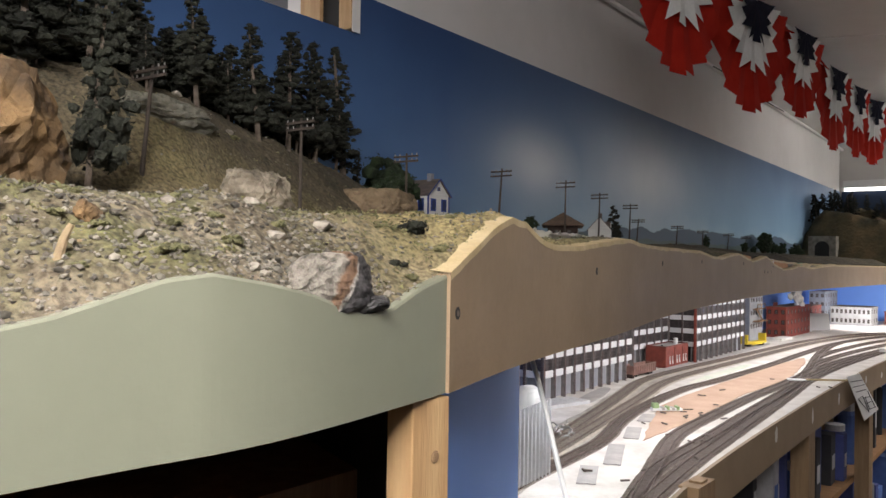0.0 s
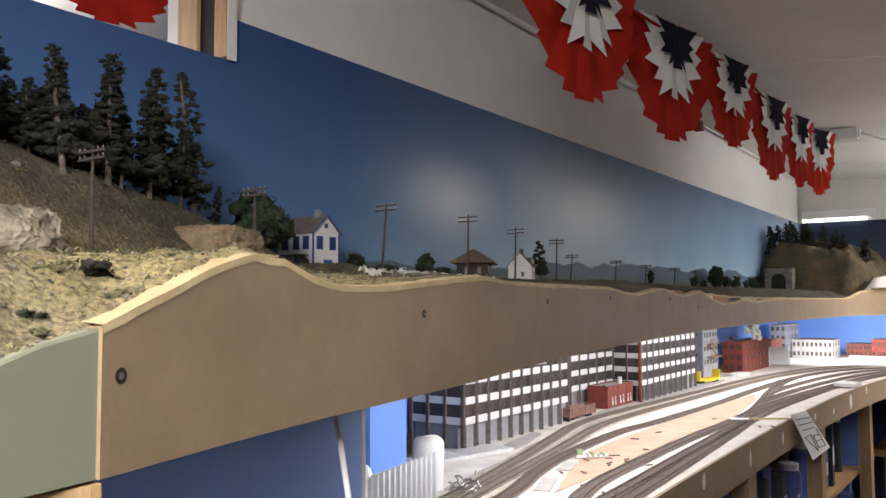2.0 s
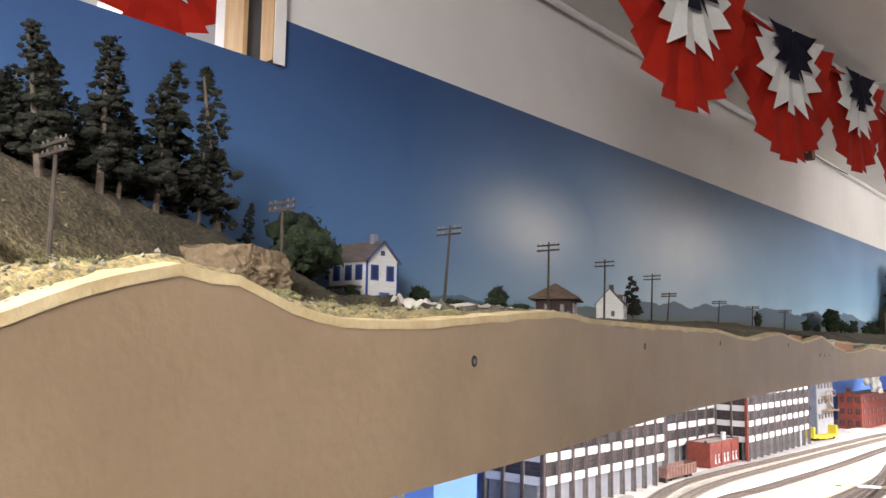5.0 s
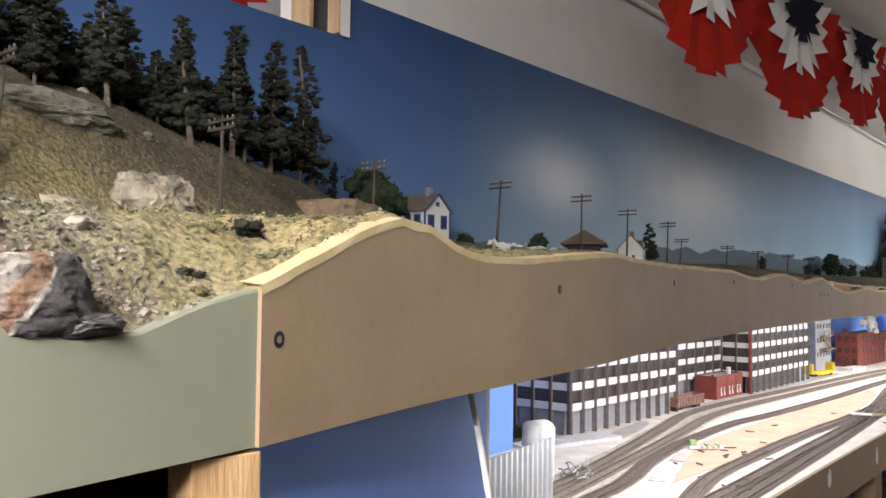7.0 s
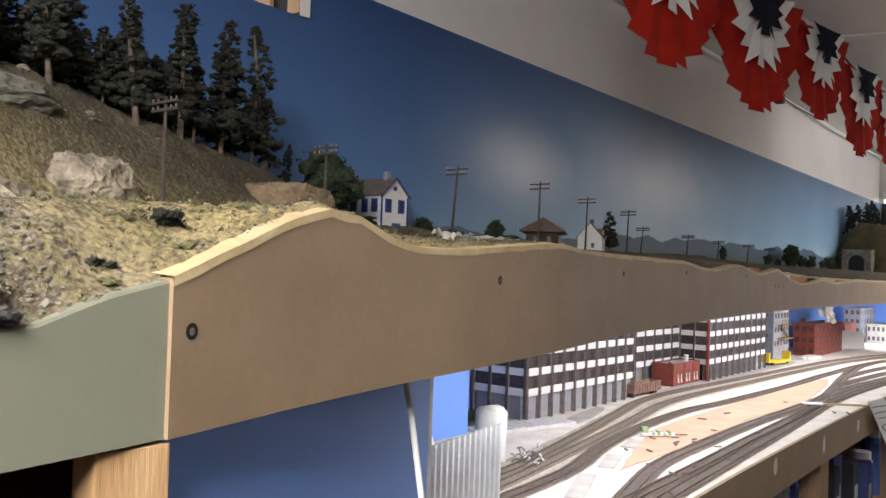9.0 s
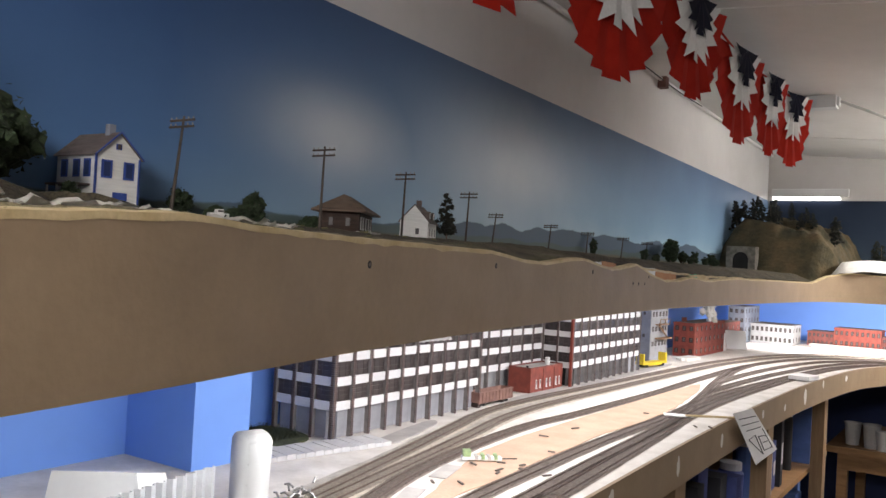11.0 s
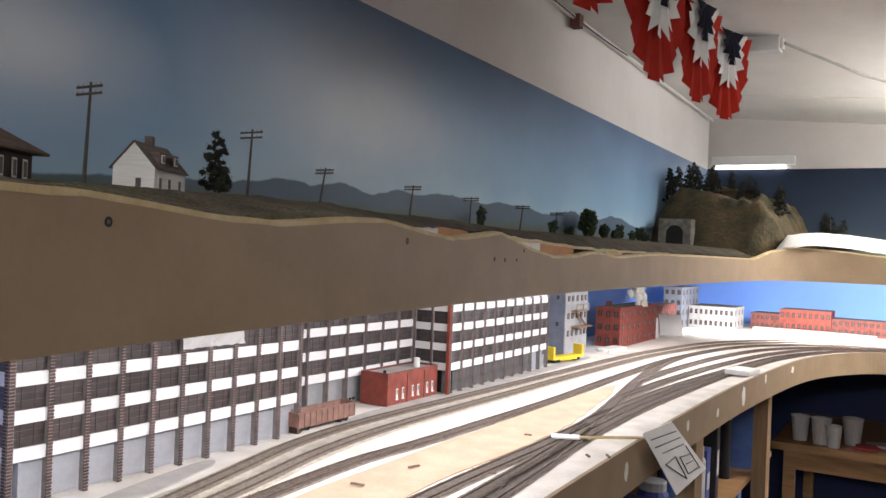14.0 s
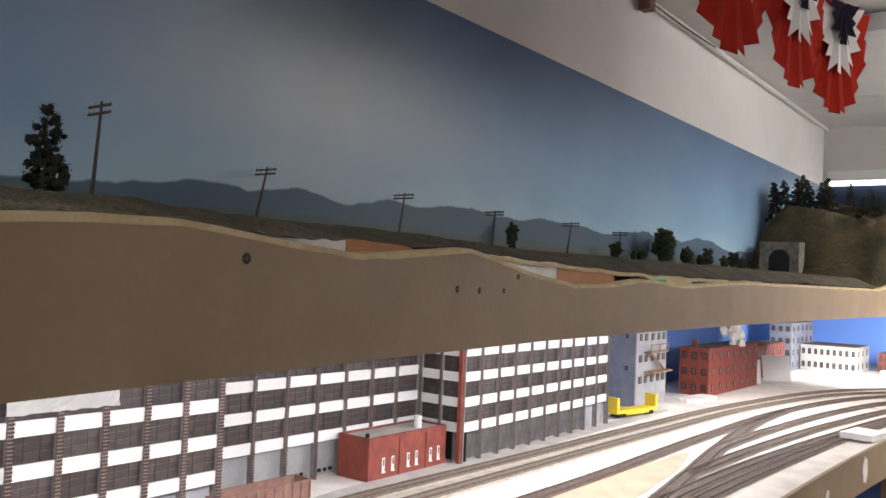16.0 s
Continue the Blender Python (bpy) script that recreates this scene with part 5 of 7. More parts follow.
# corner mountain with a tunnel
def peak_z(x, y):
    v = Vector((x, y, 0))
    top = 0.262 * math.exp(-((x + 0.765) / 0.235) ** 6) * smooth(4.065, 4.19, y + 0.25 * max(0, -0.80 - x) * 0 + 0.10 * max(0, x + 0.7))
    return 1.612 + top * (0.88 + 0.22 * noise.noise(v * 7) - 0.16 * abs(noise.noise(v * 16))) + 0.014 * noise.noise(v * 34) * smooth(4.07, 4.2, y)


bm = bmesh.new()
gr = []
for i in range(70):
    x = -1.0 + i * 0.0083
    ys_ = [4.075 + max(0, x + 0.62) * 1.3 + j * (0.95 - max(0, x + 0.62)) / 61 for j in range(62)]
    gr.append([bm.verts.new((x, y, peak_z(x, y) if j else 1.60)) for j, y in enumerate(ys_)])
for a, b in zip(gr, gr[1:]):
    for k in range(61):
        cx, cy = a[k].co.x, a[k].co.y
        bm.faces.new((a[k], b[k], b[k + 1], a[k + 1]))
M_PEAK = mat("olive_rock_hill", (0.11, 0.08, 0.04), (0.03, 0.03, 0.016), 11, 0.95, 0.9, 90, fine=0.35)
tagged(part("mountain", bm, M_PEAK, smooth=True), "olive brown rocky mountain in the room corner", "mountain")
portal = thing("tunnel_portal", "grey stone tunnel portal with a dark arched mouth", "tunnel portal", (-0.876, 4.066, 1.633))
bm = bmesh.new()
arch = [(0.031 * math.cos(a), 0.048 + 0.031 * math.sin(a)) for a in [math.pi * k / 12 for k in range(13)]]
inner = [(0.031, 0)] + arch + [(-0.031, 0)]
outer = [(0.058, 0)] + [(0.058 * max(-1, min(1, 1.5 * math.cos(a))), 0.05 + 0.052 * min(1, 1.6 * math.sin(a))) for a in [math.pi * k / 12 for k in range(13)]] + [(-0.058, 0)]
va = [[bm.verts.new((p[0], y, p[1])) for p in inner] for y in (-0.012, 0.05)]
vb = [[bm.verts.new((p[0], y, p[1])) for p in outer] for y in (-0.012, 0.05)]
for k in range(len(inner) - 1):
    bm.faces.new((va[0][k], va[0][k + 1], vb[0][k + 1], vb[0][k]))
    bm.faces.new((va[0][k], va[1][k], va[1][k + 1], va[0][k + 1]))
    bm.faces.new((vb[0][k], vb[0][k + 1], vb[1][k + 1], vb[1][k]))
bmesh.ops.recalc_face_normals(bm, faces=bm.faces)
part("stonework", bm, mat("portal_stone", (0.23, 0.21, 0.18), (0.12, 0.112, 0.094), 60, 0.9, 0.5, 200), portal)
# solid black box gives the arch its tunnel darkness
part("tunnel_mouth", box(-0.0325, 0.0325, -0.0105, 0.002, 0, 0.082), M_BLACK, portal, "black plug standing for the unlit bore")
rng = random.Random(21)
FIR = [conifer(0.15, 0.02, 201, label="dark fir on the corner mountain"), conifer(0.13, 0.024, 202, label="dark fir on the corner mountain")]
for i, (x, y, top) in enumerate(((-0.93, 4.2, 1.90), (-0.90, 4.19, 1.905), (-0.865, 4.205, 1.925), (-0.835, 4.22, 1.91), (-0.80, 4.24, 1.90), (-0.775, 4.23, 1.885), (-0.88, 4.25, 1.92), (-0.95, 4.28, 1.91), (-0.82, 4.29, 1.92),
                                 (-0.69, 4.27, 1.86), (-0.665, 4.3, 1.885), (-0.64, 4.28, 1.86), (-0.575, 4.32, 1.85), (-0.56, 4.3, 1.83), (-0.74, 4.34, 1.91), (-0.47, 4.88, 1.81), (-0.44, 4.88, 1.79), (-0.41, 4.9, 1.78))):
    z0 = (peak_z(x, y) if x < -0.5 else 1.64) - 0.01
    top += 0.032 if x < -0.5 else 0.0
    z0 = min(z0, top - 0.08)
    c = copy_thing(FIR[i % 2], pose(x, y, z0, 0, 0, rng.uniform(0, 360)))
    k = (top - z0) / (0.15, 0.13)[i % 2]
    c.scale = (min(k, 1) * 1.6, min(k, 1) * 1.6, k)
for s in FIR:
    for o in (*s.children_recursive, s):
        bpy.data.objects.remove(o)

# ---- lower deck ----
# blue columns and panel beside the yard


def upright(x0, y0, x1, y1, thick, z0, z1):
    d = Vector((x1 - x0, y1 - y0, 0))
    n_ = Vector((-d.y, d.x, 0)).normalized() * thick
    bm = bmesh.new()
    q = [Vector((x0, y0, 0)), Vector((x1, y1, 0)), Vector((x1, y1, 0)) + n_, Vector((x0, y0, 0)) + n_]
    lo, hi = [bm.verts.new(p + Vector((0, 0, z0))) for p in q], [bm.verts.new(p + Vector((0, 0, z1))) for p in q]
    bm.faces.new(lo)
    bm.faces.new(hi)
    for k in range(4):
        bm.faces.new((lo[k], lo[(k + 1) % 4], hi[(k + 1) % 4], hi[k]))
    bmesh.ops.recalc_face_normals(bm, faces=bm.faces)
    return bm


tagged(part("wall_panel", upright(-0.284, 0.366, -0.452, 0.745, 0.012, 0.0, 1.5275), M_BLUE), "blue painted panel under the upper deck", "wall", kind="structure")
tagged(part("wall_panel_end", upright(-0.4525, 0.7455, -0.462, 0.762, 0.03, 0.0, 1.5275), M_CONC), "grey raw end of the blue panel", "wall", kind="structure")
tagged(part("blue_column", box(-1.06, -0.886, 1.268, 1.37, 1.30, 1.5275), M_BLUE), "bright blue boxed column at the yard's end", "column", kind="structure")
post = thing("support_post", "pine post holding the upper deck", "post", (-0.2715, 0.3465, 0))
part("stud", box(-0.0085, 0.0085, -0.0155, 0.0155, 0, 1.5275, 0.001), M_PINE, post)
part("knot", lathe([(0.0035, 0), (0.0028, 0.0006)], 10), M_PINED, post, "dark knot in the wood", at=pose(0.0088, 0.003, 1.497, 0, 90, 0))
shelf = thing("shelf_board", "rough pine shelf under the upper deck", "shelf", (0, 0, 0))
part("board", upright(-0.39, -0.6, -0.395, 0.49, 0.2, 1.43, 1.453), M_PINE, shelf)
# added black sheets: block stray light and stand for shade under the deck
tagged(part("dark_lining_end", upright(-0.34, 0.42, -0.60, 0.545, 0.01, 0.3, 1.5275), M_BLACK), "black sheet added for the shade at the end under the deck", "lining", kind="structure")
tagged(part("dark_lining", upright(-0.60, -0.7, -0.60, 0.55, 0.01, 0.3, 1.5275), M_BLACK), "black sheet added for the shade at the back under the deck", "lining", kind="structure")
rod = thing("white_rod", "thin white plastic rod leaning against the deck", "rod", (0, 0, 0))
part("rod", tube([(-0.361, 0.608, 1.5285), (-0.344, 0.598, 1.50), (-0.319, 0.584, 1.445), (-0.273, 0.555, 1.35), (-0.223, 0.524, 1.25), (-0.10, 0.45, 1.0), (0.30, 0.2, 0.2), (0.39, 0.14, 0.003)], 0.0022, 8), M_PLASTIC, rod)


def flat(poly, z, material, name, label, cat_, thick=0.0016, jag=0.0, kind=""):
    bm = bmesh.new()
    pts = catmull([(*p, 0) for p in poly] + [(*poly[0], 0)], 6)[:-1]
    out = []
    for i, p in enumerate(pts):
        out.append(Vector((p.x + jag * noise.noise(Vector((i * 0.9, z, 1))), p.y + jag * noise.noise(Vector((i * 0.9, z, 9))), 0)))
    lo, hi = [bm.verts.new(p + Vector((0, 0, z))) for p in out], [bm.verts.new(p + Vector((0, 0, z + thick))) for p in out]
    bm.faces.new(hi)
    for k in range(len(lo)):
        bm.faces.new((lo[k], lo[(k + 1) % len(lo)], hi[(k + 1) % len(lo)], hi[k]))
    bmesh.ops.recalc_face_normals(bm, faces=bm.faces)
    return tagged(part(name, bm, material), label, cat_, kind=kind)


flat([(-0.56, 1.32), (-0.62, 1.5), (-0.675, 1.74), (-0.682, 2.3), (-0.672, 2.8), (-0.645, 2.78), (-0.60, 2.5), (-0.578, 2.3), (-0.578, 1.9), (-0.562, 1.5)], YARD, M_CORK, "cork_sheet", "peach coloured cork sheet between the tracks", "cork sheet", jag=0.006)
flat([(-0.87, 2.06), (-0.90, 2.22), (-0.90, 2.6), (-0.90, 3.2), (-0.875, 3.2), (-0.86, 2.6), (-0.855, 2.2)], YARD, M_CONC, "pavement", "grey concrete strip along the factory", "pavement", jag=0.003, kind="structure")
flat([(-0.745, 2.02), (-0.758, 2.2), (-0.755, 2.5), (-0.735, 2.5), (-0.735, 2.1)], YARD, mat("pale_green_base", (0.62, 0.66, 0.55), (0.74, 0.70, 0.62), 25, 0.9, 0.2), "paper_sheet", "pale green stained paper between tracks", "paper", jag=0.004)
flat([(-1.03, 1.38), (-0.905, 1.39), (-0.915, 1.53), (-1.03, 1.545)], YARD, M_GRASSD, "grass_mat", "dark green and brown static grass plot", "grass mat", 0.004, 0.004)
rng = random.Random(8)
vs, fs = [], []
for i in range(1500):
    x, y = rng.uniform(-1.02, -0.93), rng.uniform(1.40, 1.53)
    b = len(vs)
    l_ = rng.uniform(0.006, 0.016)
    q = Vector((x + rng.uniform(-0.008, 0.008), y + rng.uniform(-0.008, 0.008), YARD + 0.004 + l_))
    vs += [(x - 0.0006, y, YARD + 0.003), (x + 0.0006, y, YARD + 0.003), tuple(q)]
    fs.append((b, b + 1, b + 2))
me = bpy.data.meshes.new("grass")
me.from_pydata(vs, [], fs)
me.materials.append(M_GRASSD)
tagged(new("grass", me), "tall dry model grass on the plot", "grass", kind="stuff")
ramp_ = thing("loading_ramp", "white scribed board ramp in front of the factory", "ramp", (0, 0, 0))
dv = Vector((0.055, 0.235, 0)).normalized()
for k in range(14):
    a = Vector((-0.905, 1.385, 0)) + dv * 0.0165 * k
    nrm = Vector((dv.y, -dv.x, 0)) * 0.06
    part("plank", upright(a.x, a.y, a.x + nrm.x, a.y + nrm.y, 0.0155, YARD + 0.001, YARD + 0.0075 + 0.0006 * (k % 3)), M_CORR, ramp_)
flat([(-0.83, 1.58), (-0.80, 1.62), (-0.845, 1.80), (-0.872, 1.80)], YARD, M_CONC, "card_scrap", "grey card strip on the plaster", "card", 0.002, 0.002)


# tracks
def track(name, pts, dark, label, rails=True):
    line = catmull([(*p, 0) for p in pts], 12)
    # even steps
    acc, ev = 0.0, [line[0]]
    for a, b in zip(line, line[1:]):
        d = (b - a).length
        while acc + d >= 0.0056:
            r = (0.0056 - acc) / d
            a = a + (b - a) * r
            ev.append(a)
            d = (b - a).length
            acc = 0
        acc += d
    t = thing(name, label, "track", group="yard tracks")
    nr = []
    for i in range(len(ev)):
        d = (ev[min(i + 1, len(ev) - 1)] - ev[max(i - 1, 0)]).normalized()
        nr.append(Vector((-d.y, d.x, 0)))
    z = YARD + 0.0018
    bm = bmesh.new()
    rows = []
    for i in range(0, len(ev), 3):
        w = (0.0150 if dark else 0.0185) + 0.0012 * noise.noise(Vector((i * 0.11, pts[0][0] * 50, 0)))
        rows.append([bm.verts.new(ev[i] + nr[i] * s * w * q + Vector((0, 0, zz))) for s, q, zz in ((-1, 1.15, YARD + 0.0006), (-1, 0.95, z), (1, 0.95, z), (1, 1.15, YARD + 0.0006))])
    for a, b in zip(rows, rows[1:]):
        for k in range(3):
            bm.faces.new((a[k], a[k + 1], b[k + 1], b[k]))
    part("roadbed", bm, M_BALLAST if dark else M_SAND, t)
    vs, fs = [], []
    rg = random.Random(len(ev))
    for i, p in enumerate(ev):
        d = Vector((nr[i].y, -nr[i].x, 0))
        b = len(vs)
        w = 0.0149 + rg.uniform(-0.0006, 0.0006)
        for zz in (z, z + 0.0014):
            for s, q in ((-1, -1), (1, -1), (1, 1), (-1, 1)):
                vs.append(tuple(p + nr[i] * s * w + d * q * 0.0014 + Vector((0, 0, zz))))
        fs += [tuple(b + k for k in f) for f in ((4, 5, 6, 7), (0, 1, 5, 4), (1, 2, 6, 5), (2, 3, 7, 6), (3, 0, 4, 7))]
    me = bpy.data.meshes.new("tie_strip")
    me.from_pydata(vs, [], fs)
    me.materials.append(M_TIE if dark else M_TIEL)
    o = new("tie_strip", me)
    o.parent = t
    tagged(o, kind="stuff")
    if rails:
        for s in (-1, 1):
            bm = bmesh.new()
            rows = []
            for i in range(0, len(ev), 2):
                c = ev[i] + nr[i] * s * 0.00825
                rows.append([bm.verts.new(c + nr[i] * a + Vector((0, 0, h))) for a, h in ((-0.0005, z + 0.0012), (-0.0005, z + 0.0034), (0.0005, z + 0.0034), (0.0005, z + 0.0012))])
            for a, b in zip(rows, rows[1:]):
                for k in range(3):
                    bm.faces.new((a[k], b[k], b[k + 1], a[k + 1]))
            part("rail", bm, M_RAIL, t)
    return t


M_BED = mat("grey_ballast_bed", (0.50, 0.46, 0.41), (0.36, 0.325, 0.285), 40, 0.9, 0.6, 500, fine=0.3)
bm = bmesh.new()
cols = []
for k, p in enumerate(catmull([(-0.585, 0.85, 0), (-0.655, 1.15, 0), (-0.712, 1.47, 0), (-0.772, 1.76, 0), (-0.817, 1.97, 0), (-0.83, 2.2, 0), (-0.822, 2.6, 0), (-0.81, 3.0, 0), (-0.78, 3.5, 0), (-0.68, 4.0, 0)], 14)):
    w = 0.045 + 0.005 * noise.noise(Vector((k * 0.25, 0, 7)))
    cols.append([bm.verts.new((p.x + u * w, p.y + 0.25 * u * w, YARD + h)) for u, h in ((-1, 0.0001), (-0.93, 0.0009), (0.93, 0.0009), (1, 0.0001))])
for a, b in zip(cols, cols[1:]):
    for k in range(3):
        bm.faces.new((a[k], a[k + 1], b[k + 1], b[k]))
tagged(part("ballast_bed", bm, M_BED), "grey ballast bed under the pair of factory tracks", "ballast", kind="structure")
for x, y, l_, rz in ((-0.555, 1.20, 0.07, 22), (-0.60, 1.37, 0.05, 20), (-0.638, 1.52, 0.04, 16), (-0.53, 1.06, 0.05, 24)):
    tagged(part("card_scrap", box(-0.013, 0.013, -l_, l_, 0, 0.0015), M_CONC, at=pose(x, y, YARD + 0.0006, 0, 0, rz)), "grey card strip lying between the tracks", "card", "grey card strips")

D, Lt = "weathered dark yard track with rusty rails", "pale grey ballasted track beside the factory"
track("railway_track", [(-0.56, 0.80), (-0.585, 1.0), (-0.61, 1.257), (-0.664, 1.468), (-0.70, 1.70), (-0.716, 1.93), (-0.706, 2.08), (-0.699, 2.3), (-0.694, 2.58), (-0.70, 3.0), (-0.688, 3.5), (-0.60, 3.95), (-0.40, 4.24), (-0.1, 4.36), (0.4, 4.38), (1.3, 4.38)], True, D)
track("railway_track", [(-0.65, 0.85), (-0.675, 1.2), (-0.735, 1.5), (-0.80, 1.78), (-0.845, 1.98), (-0.856, 2.2), (-0.842, 2.6), (-0.83, 3.0), (-0.80, 3.5), (-0.70, 4.02), (-0.46, 4.38), (-0.1, 4.5), (0.4, 4.52), (1.3, 4.52)], False, Lt)
track("railway_track", [(-0.60, 0.80), (-0.63, 1.1), (-0.69, 1.45), (-0.745, 1.75), (-0.785, 1.95), (-0.80, 2.15), (-0.795, 2.5), (-0.783, 3.0), (-0.755, 3.5), (-0.655, 3.98), (-0.43, 4.31), (-0.1, 4.43), (0.4, 4.45), (1.3, 4.45)], False, Lt)
track("railway_track", [(-0.40, 0.88), (-0.424, 0.988), (-0.497, 1.246), (-0.534, 1.411), (-0.547, 1.613), (-0.558, 1.917), (-0.556, 2.2), (-0.565, 2.44), (-0.60, 2.68), (-0.64, 2.92), (-0.682, 3.25), (-0.688, 3.5)], True, D)
track("railway_track", [(-0.405, 0.88), (-0.43, 0.988), (-0.468, 1.16), (-0.483, 1.427), (-0.503, 1.73), (-0.52, 2.05), (-0.533, 2.22), (-0.556, 2.4)], True, D)
track("railway_track", [(-0.40, 0.90), (-0.42, 1.05), (-0.443, 1.25), (-0.462, 1.5), (-0.485, 1.8), (-0.505, 2.05), (-0.525, 2.3), (-0.530, 2.6), (-0.515, 3.0), (-0.488, 3.4), (-0.435, 3.75), (-0.32, 4.08), (-0.15, 4.215), (0.3, 4.255), (1.3, 4.255)], True, D)
track("railway_track", [(-0.64, 2.92), (-0.632, 3.2), (-0.595, 3.6), (-0.52, 3.93), (-0.36, 4.18), (-0.1, 4.305), (0.4, 4.32), (1.3, 4.32)], True, D)
track("railway_track", [(-0.60, 2.68), (-0.59, 3.0), (-0.558, 3.38), (-0.49, 3.8), (-0.36, 4.12), (-0.12, 4.26)], True, D)
track("railway_track", [(-0.565, 2.44), (-0.558, 2.8), (-0.525, 3.2), (-0.463, 3.7), (-0.36, 4.02)], True, D)


# factory buildings
M_QUOIN = mat("dark_brick_quoin", (0.115, 0.062, 0.055), (0.06, 0.036, 0.034), 60, 0.8, 0.3, 300, vary=0.2)
M_MORTAR = mat("grey_mortar", (0.26, 0.235, 0.23), (0.18, 0.165, 0.16), 60, 0.85, 0.3)


def facade(parent, p0, p1, bays, base, ground, band, pitch, floors, col_w, ground_mat, dark_ground=False, cols=M_MORTAR):
    """Columns, white spandrels and dark panes between p0 and p1 in plan; the outside lies to the right of that way."""
    p0, p1 = Vector((*p0, 0)), Vector((*p1, 0))
    d = (p1 - p0).normalized()
    ang = math.degrees(math.atan2(d.y, d.x))
    length = (p1 - p0).length
    w = length / bays
    root = pose(p0.x, p0.y, base, 0, 0, ang)
    top = ground + band + (floors - 1) * pitch
    pane_h = pitch - band
    bm = box(-w / 2, w / 2, 0.004, 0.006, 0, pane_h)
    for q in (0.36, 0.68):
        bm_box(bm, -w / 2, w / 2, 0.0033, 0.004, pane_h * q - 0.0005, pane_h * q + 0.0005)
    for q in (-0.17, 0.17):
        bm_box(bm, w * q - 0.0005, w * q + 0.0005, 0.0033, 0.004, 0, pane_h)
    pane = part("window_pane", bm, M_PANE)
    span = part("spandrel", box(-w / 2, w / 2, 0.0006, 0.006, 0, band), M_SPAN)
    wallp = part("ground_wall", box(-w / 2, w / 2, 0.014, 0.016, 0, ground), ground_mat)
    col = part("column", box(-col_w / 2, col_w / 2, -0.0022, 0.006, 0, top + 0.004), cols)
    bm = bmesh.new()
    for k in range(int((top + 0.003) / 0.0036)):
        ww = col_w * (0.62 if k % 2 else 0.54)
        bm_box(bm, -ww, ww, -0.0032, -0.0021, k * 0.0036, k * 0.0036 + 0.0023)
    quoin = part("quoin_strip", bm, M_QUOIN)
    scene.collection.objects.unlink(quoin)
    for o in (pane, span, wallp, col):
        scene.collection.objects.unlink(o)
    for i in range(bays):
        u = w * (i + 0.5)
        share("ground_wall", wallp, parent, root @ pose(u, 0, 0))
        for f in range(floors):
            z = ground + f * pitch
            share("spandrel", span, parent, root @ pose(u, 0, z))
            if f < floors - 1:
                share("window_pane", pane, parent, root @ pose(u, 0, z + band))
    for i in range(bays + 1):
        tagged(share("quoin_strip", quoin, share("column", col, parent, root @ pose(w * i, 0, 0)), Matrix()), kind="stuff")
    return top


b0 = 1.3035
GR, BAND, PITCH = 0.048, 0.0145, 0.0402
fac = thing("factory_building", "long white-banded model factory with dark windows and brick columns", "factory", (0, 0, 0))
part("core", box(-1.01, -0.903, 1.565, 2.014, b0, b0 + 0.176), M_GREYW, fac)
facade(fac, (-0.880, 1.548), (-0.886, 2.016), 10, b0, GR, BAND, PITCH, 4, 0.0055, M_GREYW)
facade(fac, (-1.012, 1.548), (-0.883, 1.548), 3, b0, GR, BAND, PITCH, 4, 0.0055, M_GREYW)
part("parapet", box(-1.01, -0.890, 1.556, 2.012, b0 + 0.1805, b0 + 0.184), M_SPAN, fac)
bm = bmesh.new()
gr = [[bm.verts.new((-0.8755 + 0.004 * noise.noise(Vector((i * 0.9, j * 1.1, 3))), 1.775 + 0.11 * i / 14, b0 + 0.150 + 0.032 * j / 6 + 0.004 * noise.noise(Vector((i * 0.8, j, 8))))) for j in range(7)] for i in range(15)]
for a, b in zip(gr, gr[1:]):
    for k in range(6):
        bm.faces.new((a[k], b[k], b[k + 1], a[k + 1]))
bmesh.ops.solidify(bm, geom=bm.faces[:], thickness=0.0006)
part("roof_film", bm, M_PAPER, fac, "crumpled white wrap over the upper windows")
mid = thing("factory_wing", "recessed middle wing of the white-banded factory", "factory", (0, 0, 0))
part("core", box(-1.03, -0.9835, 2.019, 2.464, b0, b0 + 0.176), M_GREYW, mid)
facade(mid, (-0.967, 2.019), (-0.967, 2.464), 8, b0, 0.0505, BAND, PITCH, 4, 0.0042, M_GREYL)
for k in range(8):
    for q in range(4):
        yv = 2.019 + 0.0556 * (k + 0.22 + 0.19 * q)
        part("vent", box(-0.9812, -0.9795, yv - 0.003, yv + 0.003, b0 + 0.004, b0 + 0.0085), M_BLACK, mid, "small dark vent")
part("door_frame", box(-0.9672, -0.964, 2.04, 2.08, b0 + 0.002, b0 + 0.054), M_SPAN, mid, "white framed loading door")
part("door", box(-0.9639, -0.9628, 2.046, 2.074, b0 + 0.008, b0 + 0.046), M_PANE, mid)
tow = thing("factory_building", "four-storey white-banded factory block on open columns", "factory", (0, 0, 0))
part("core", box(-1.01, -0.909, 2.488, 2.985, b0, b0 + 0.176), M_GREYW, tow)
# dark ground floor colours carry the shade behind the open columns
facade(tow, (-0.884, 2.470), (-0.897, 2.985), 10, b0, 0.047, BAND, PITCH - 0.0008, 4, 0.0038, mat("shaded_ground_wall", (0.17, 0.155, 0.155), (0.09, 0.082, 0.082), 25, 0.8, 0.3))
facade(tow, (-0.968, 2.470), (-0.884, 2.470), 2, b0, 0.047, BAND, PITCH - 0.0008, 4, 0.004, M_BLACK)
part("corner_column", box(-0.8885, -0.8815, 2.4645, 2.4715, b0, b0 + 0.186), M_RED, tow, "tall red brick corner column")
part("parapet", box(-1.01, -0.898, 2.476, 2.98, b0 + 0.1805, b0 + 0.184), M_SPAN, tow)

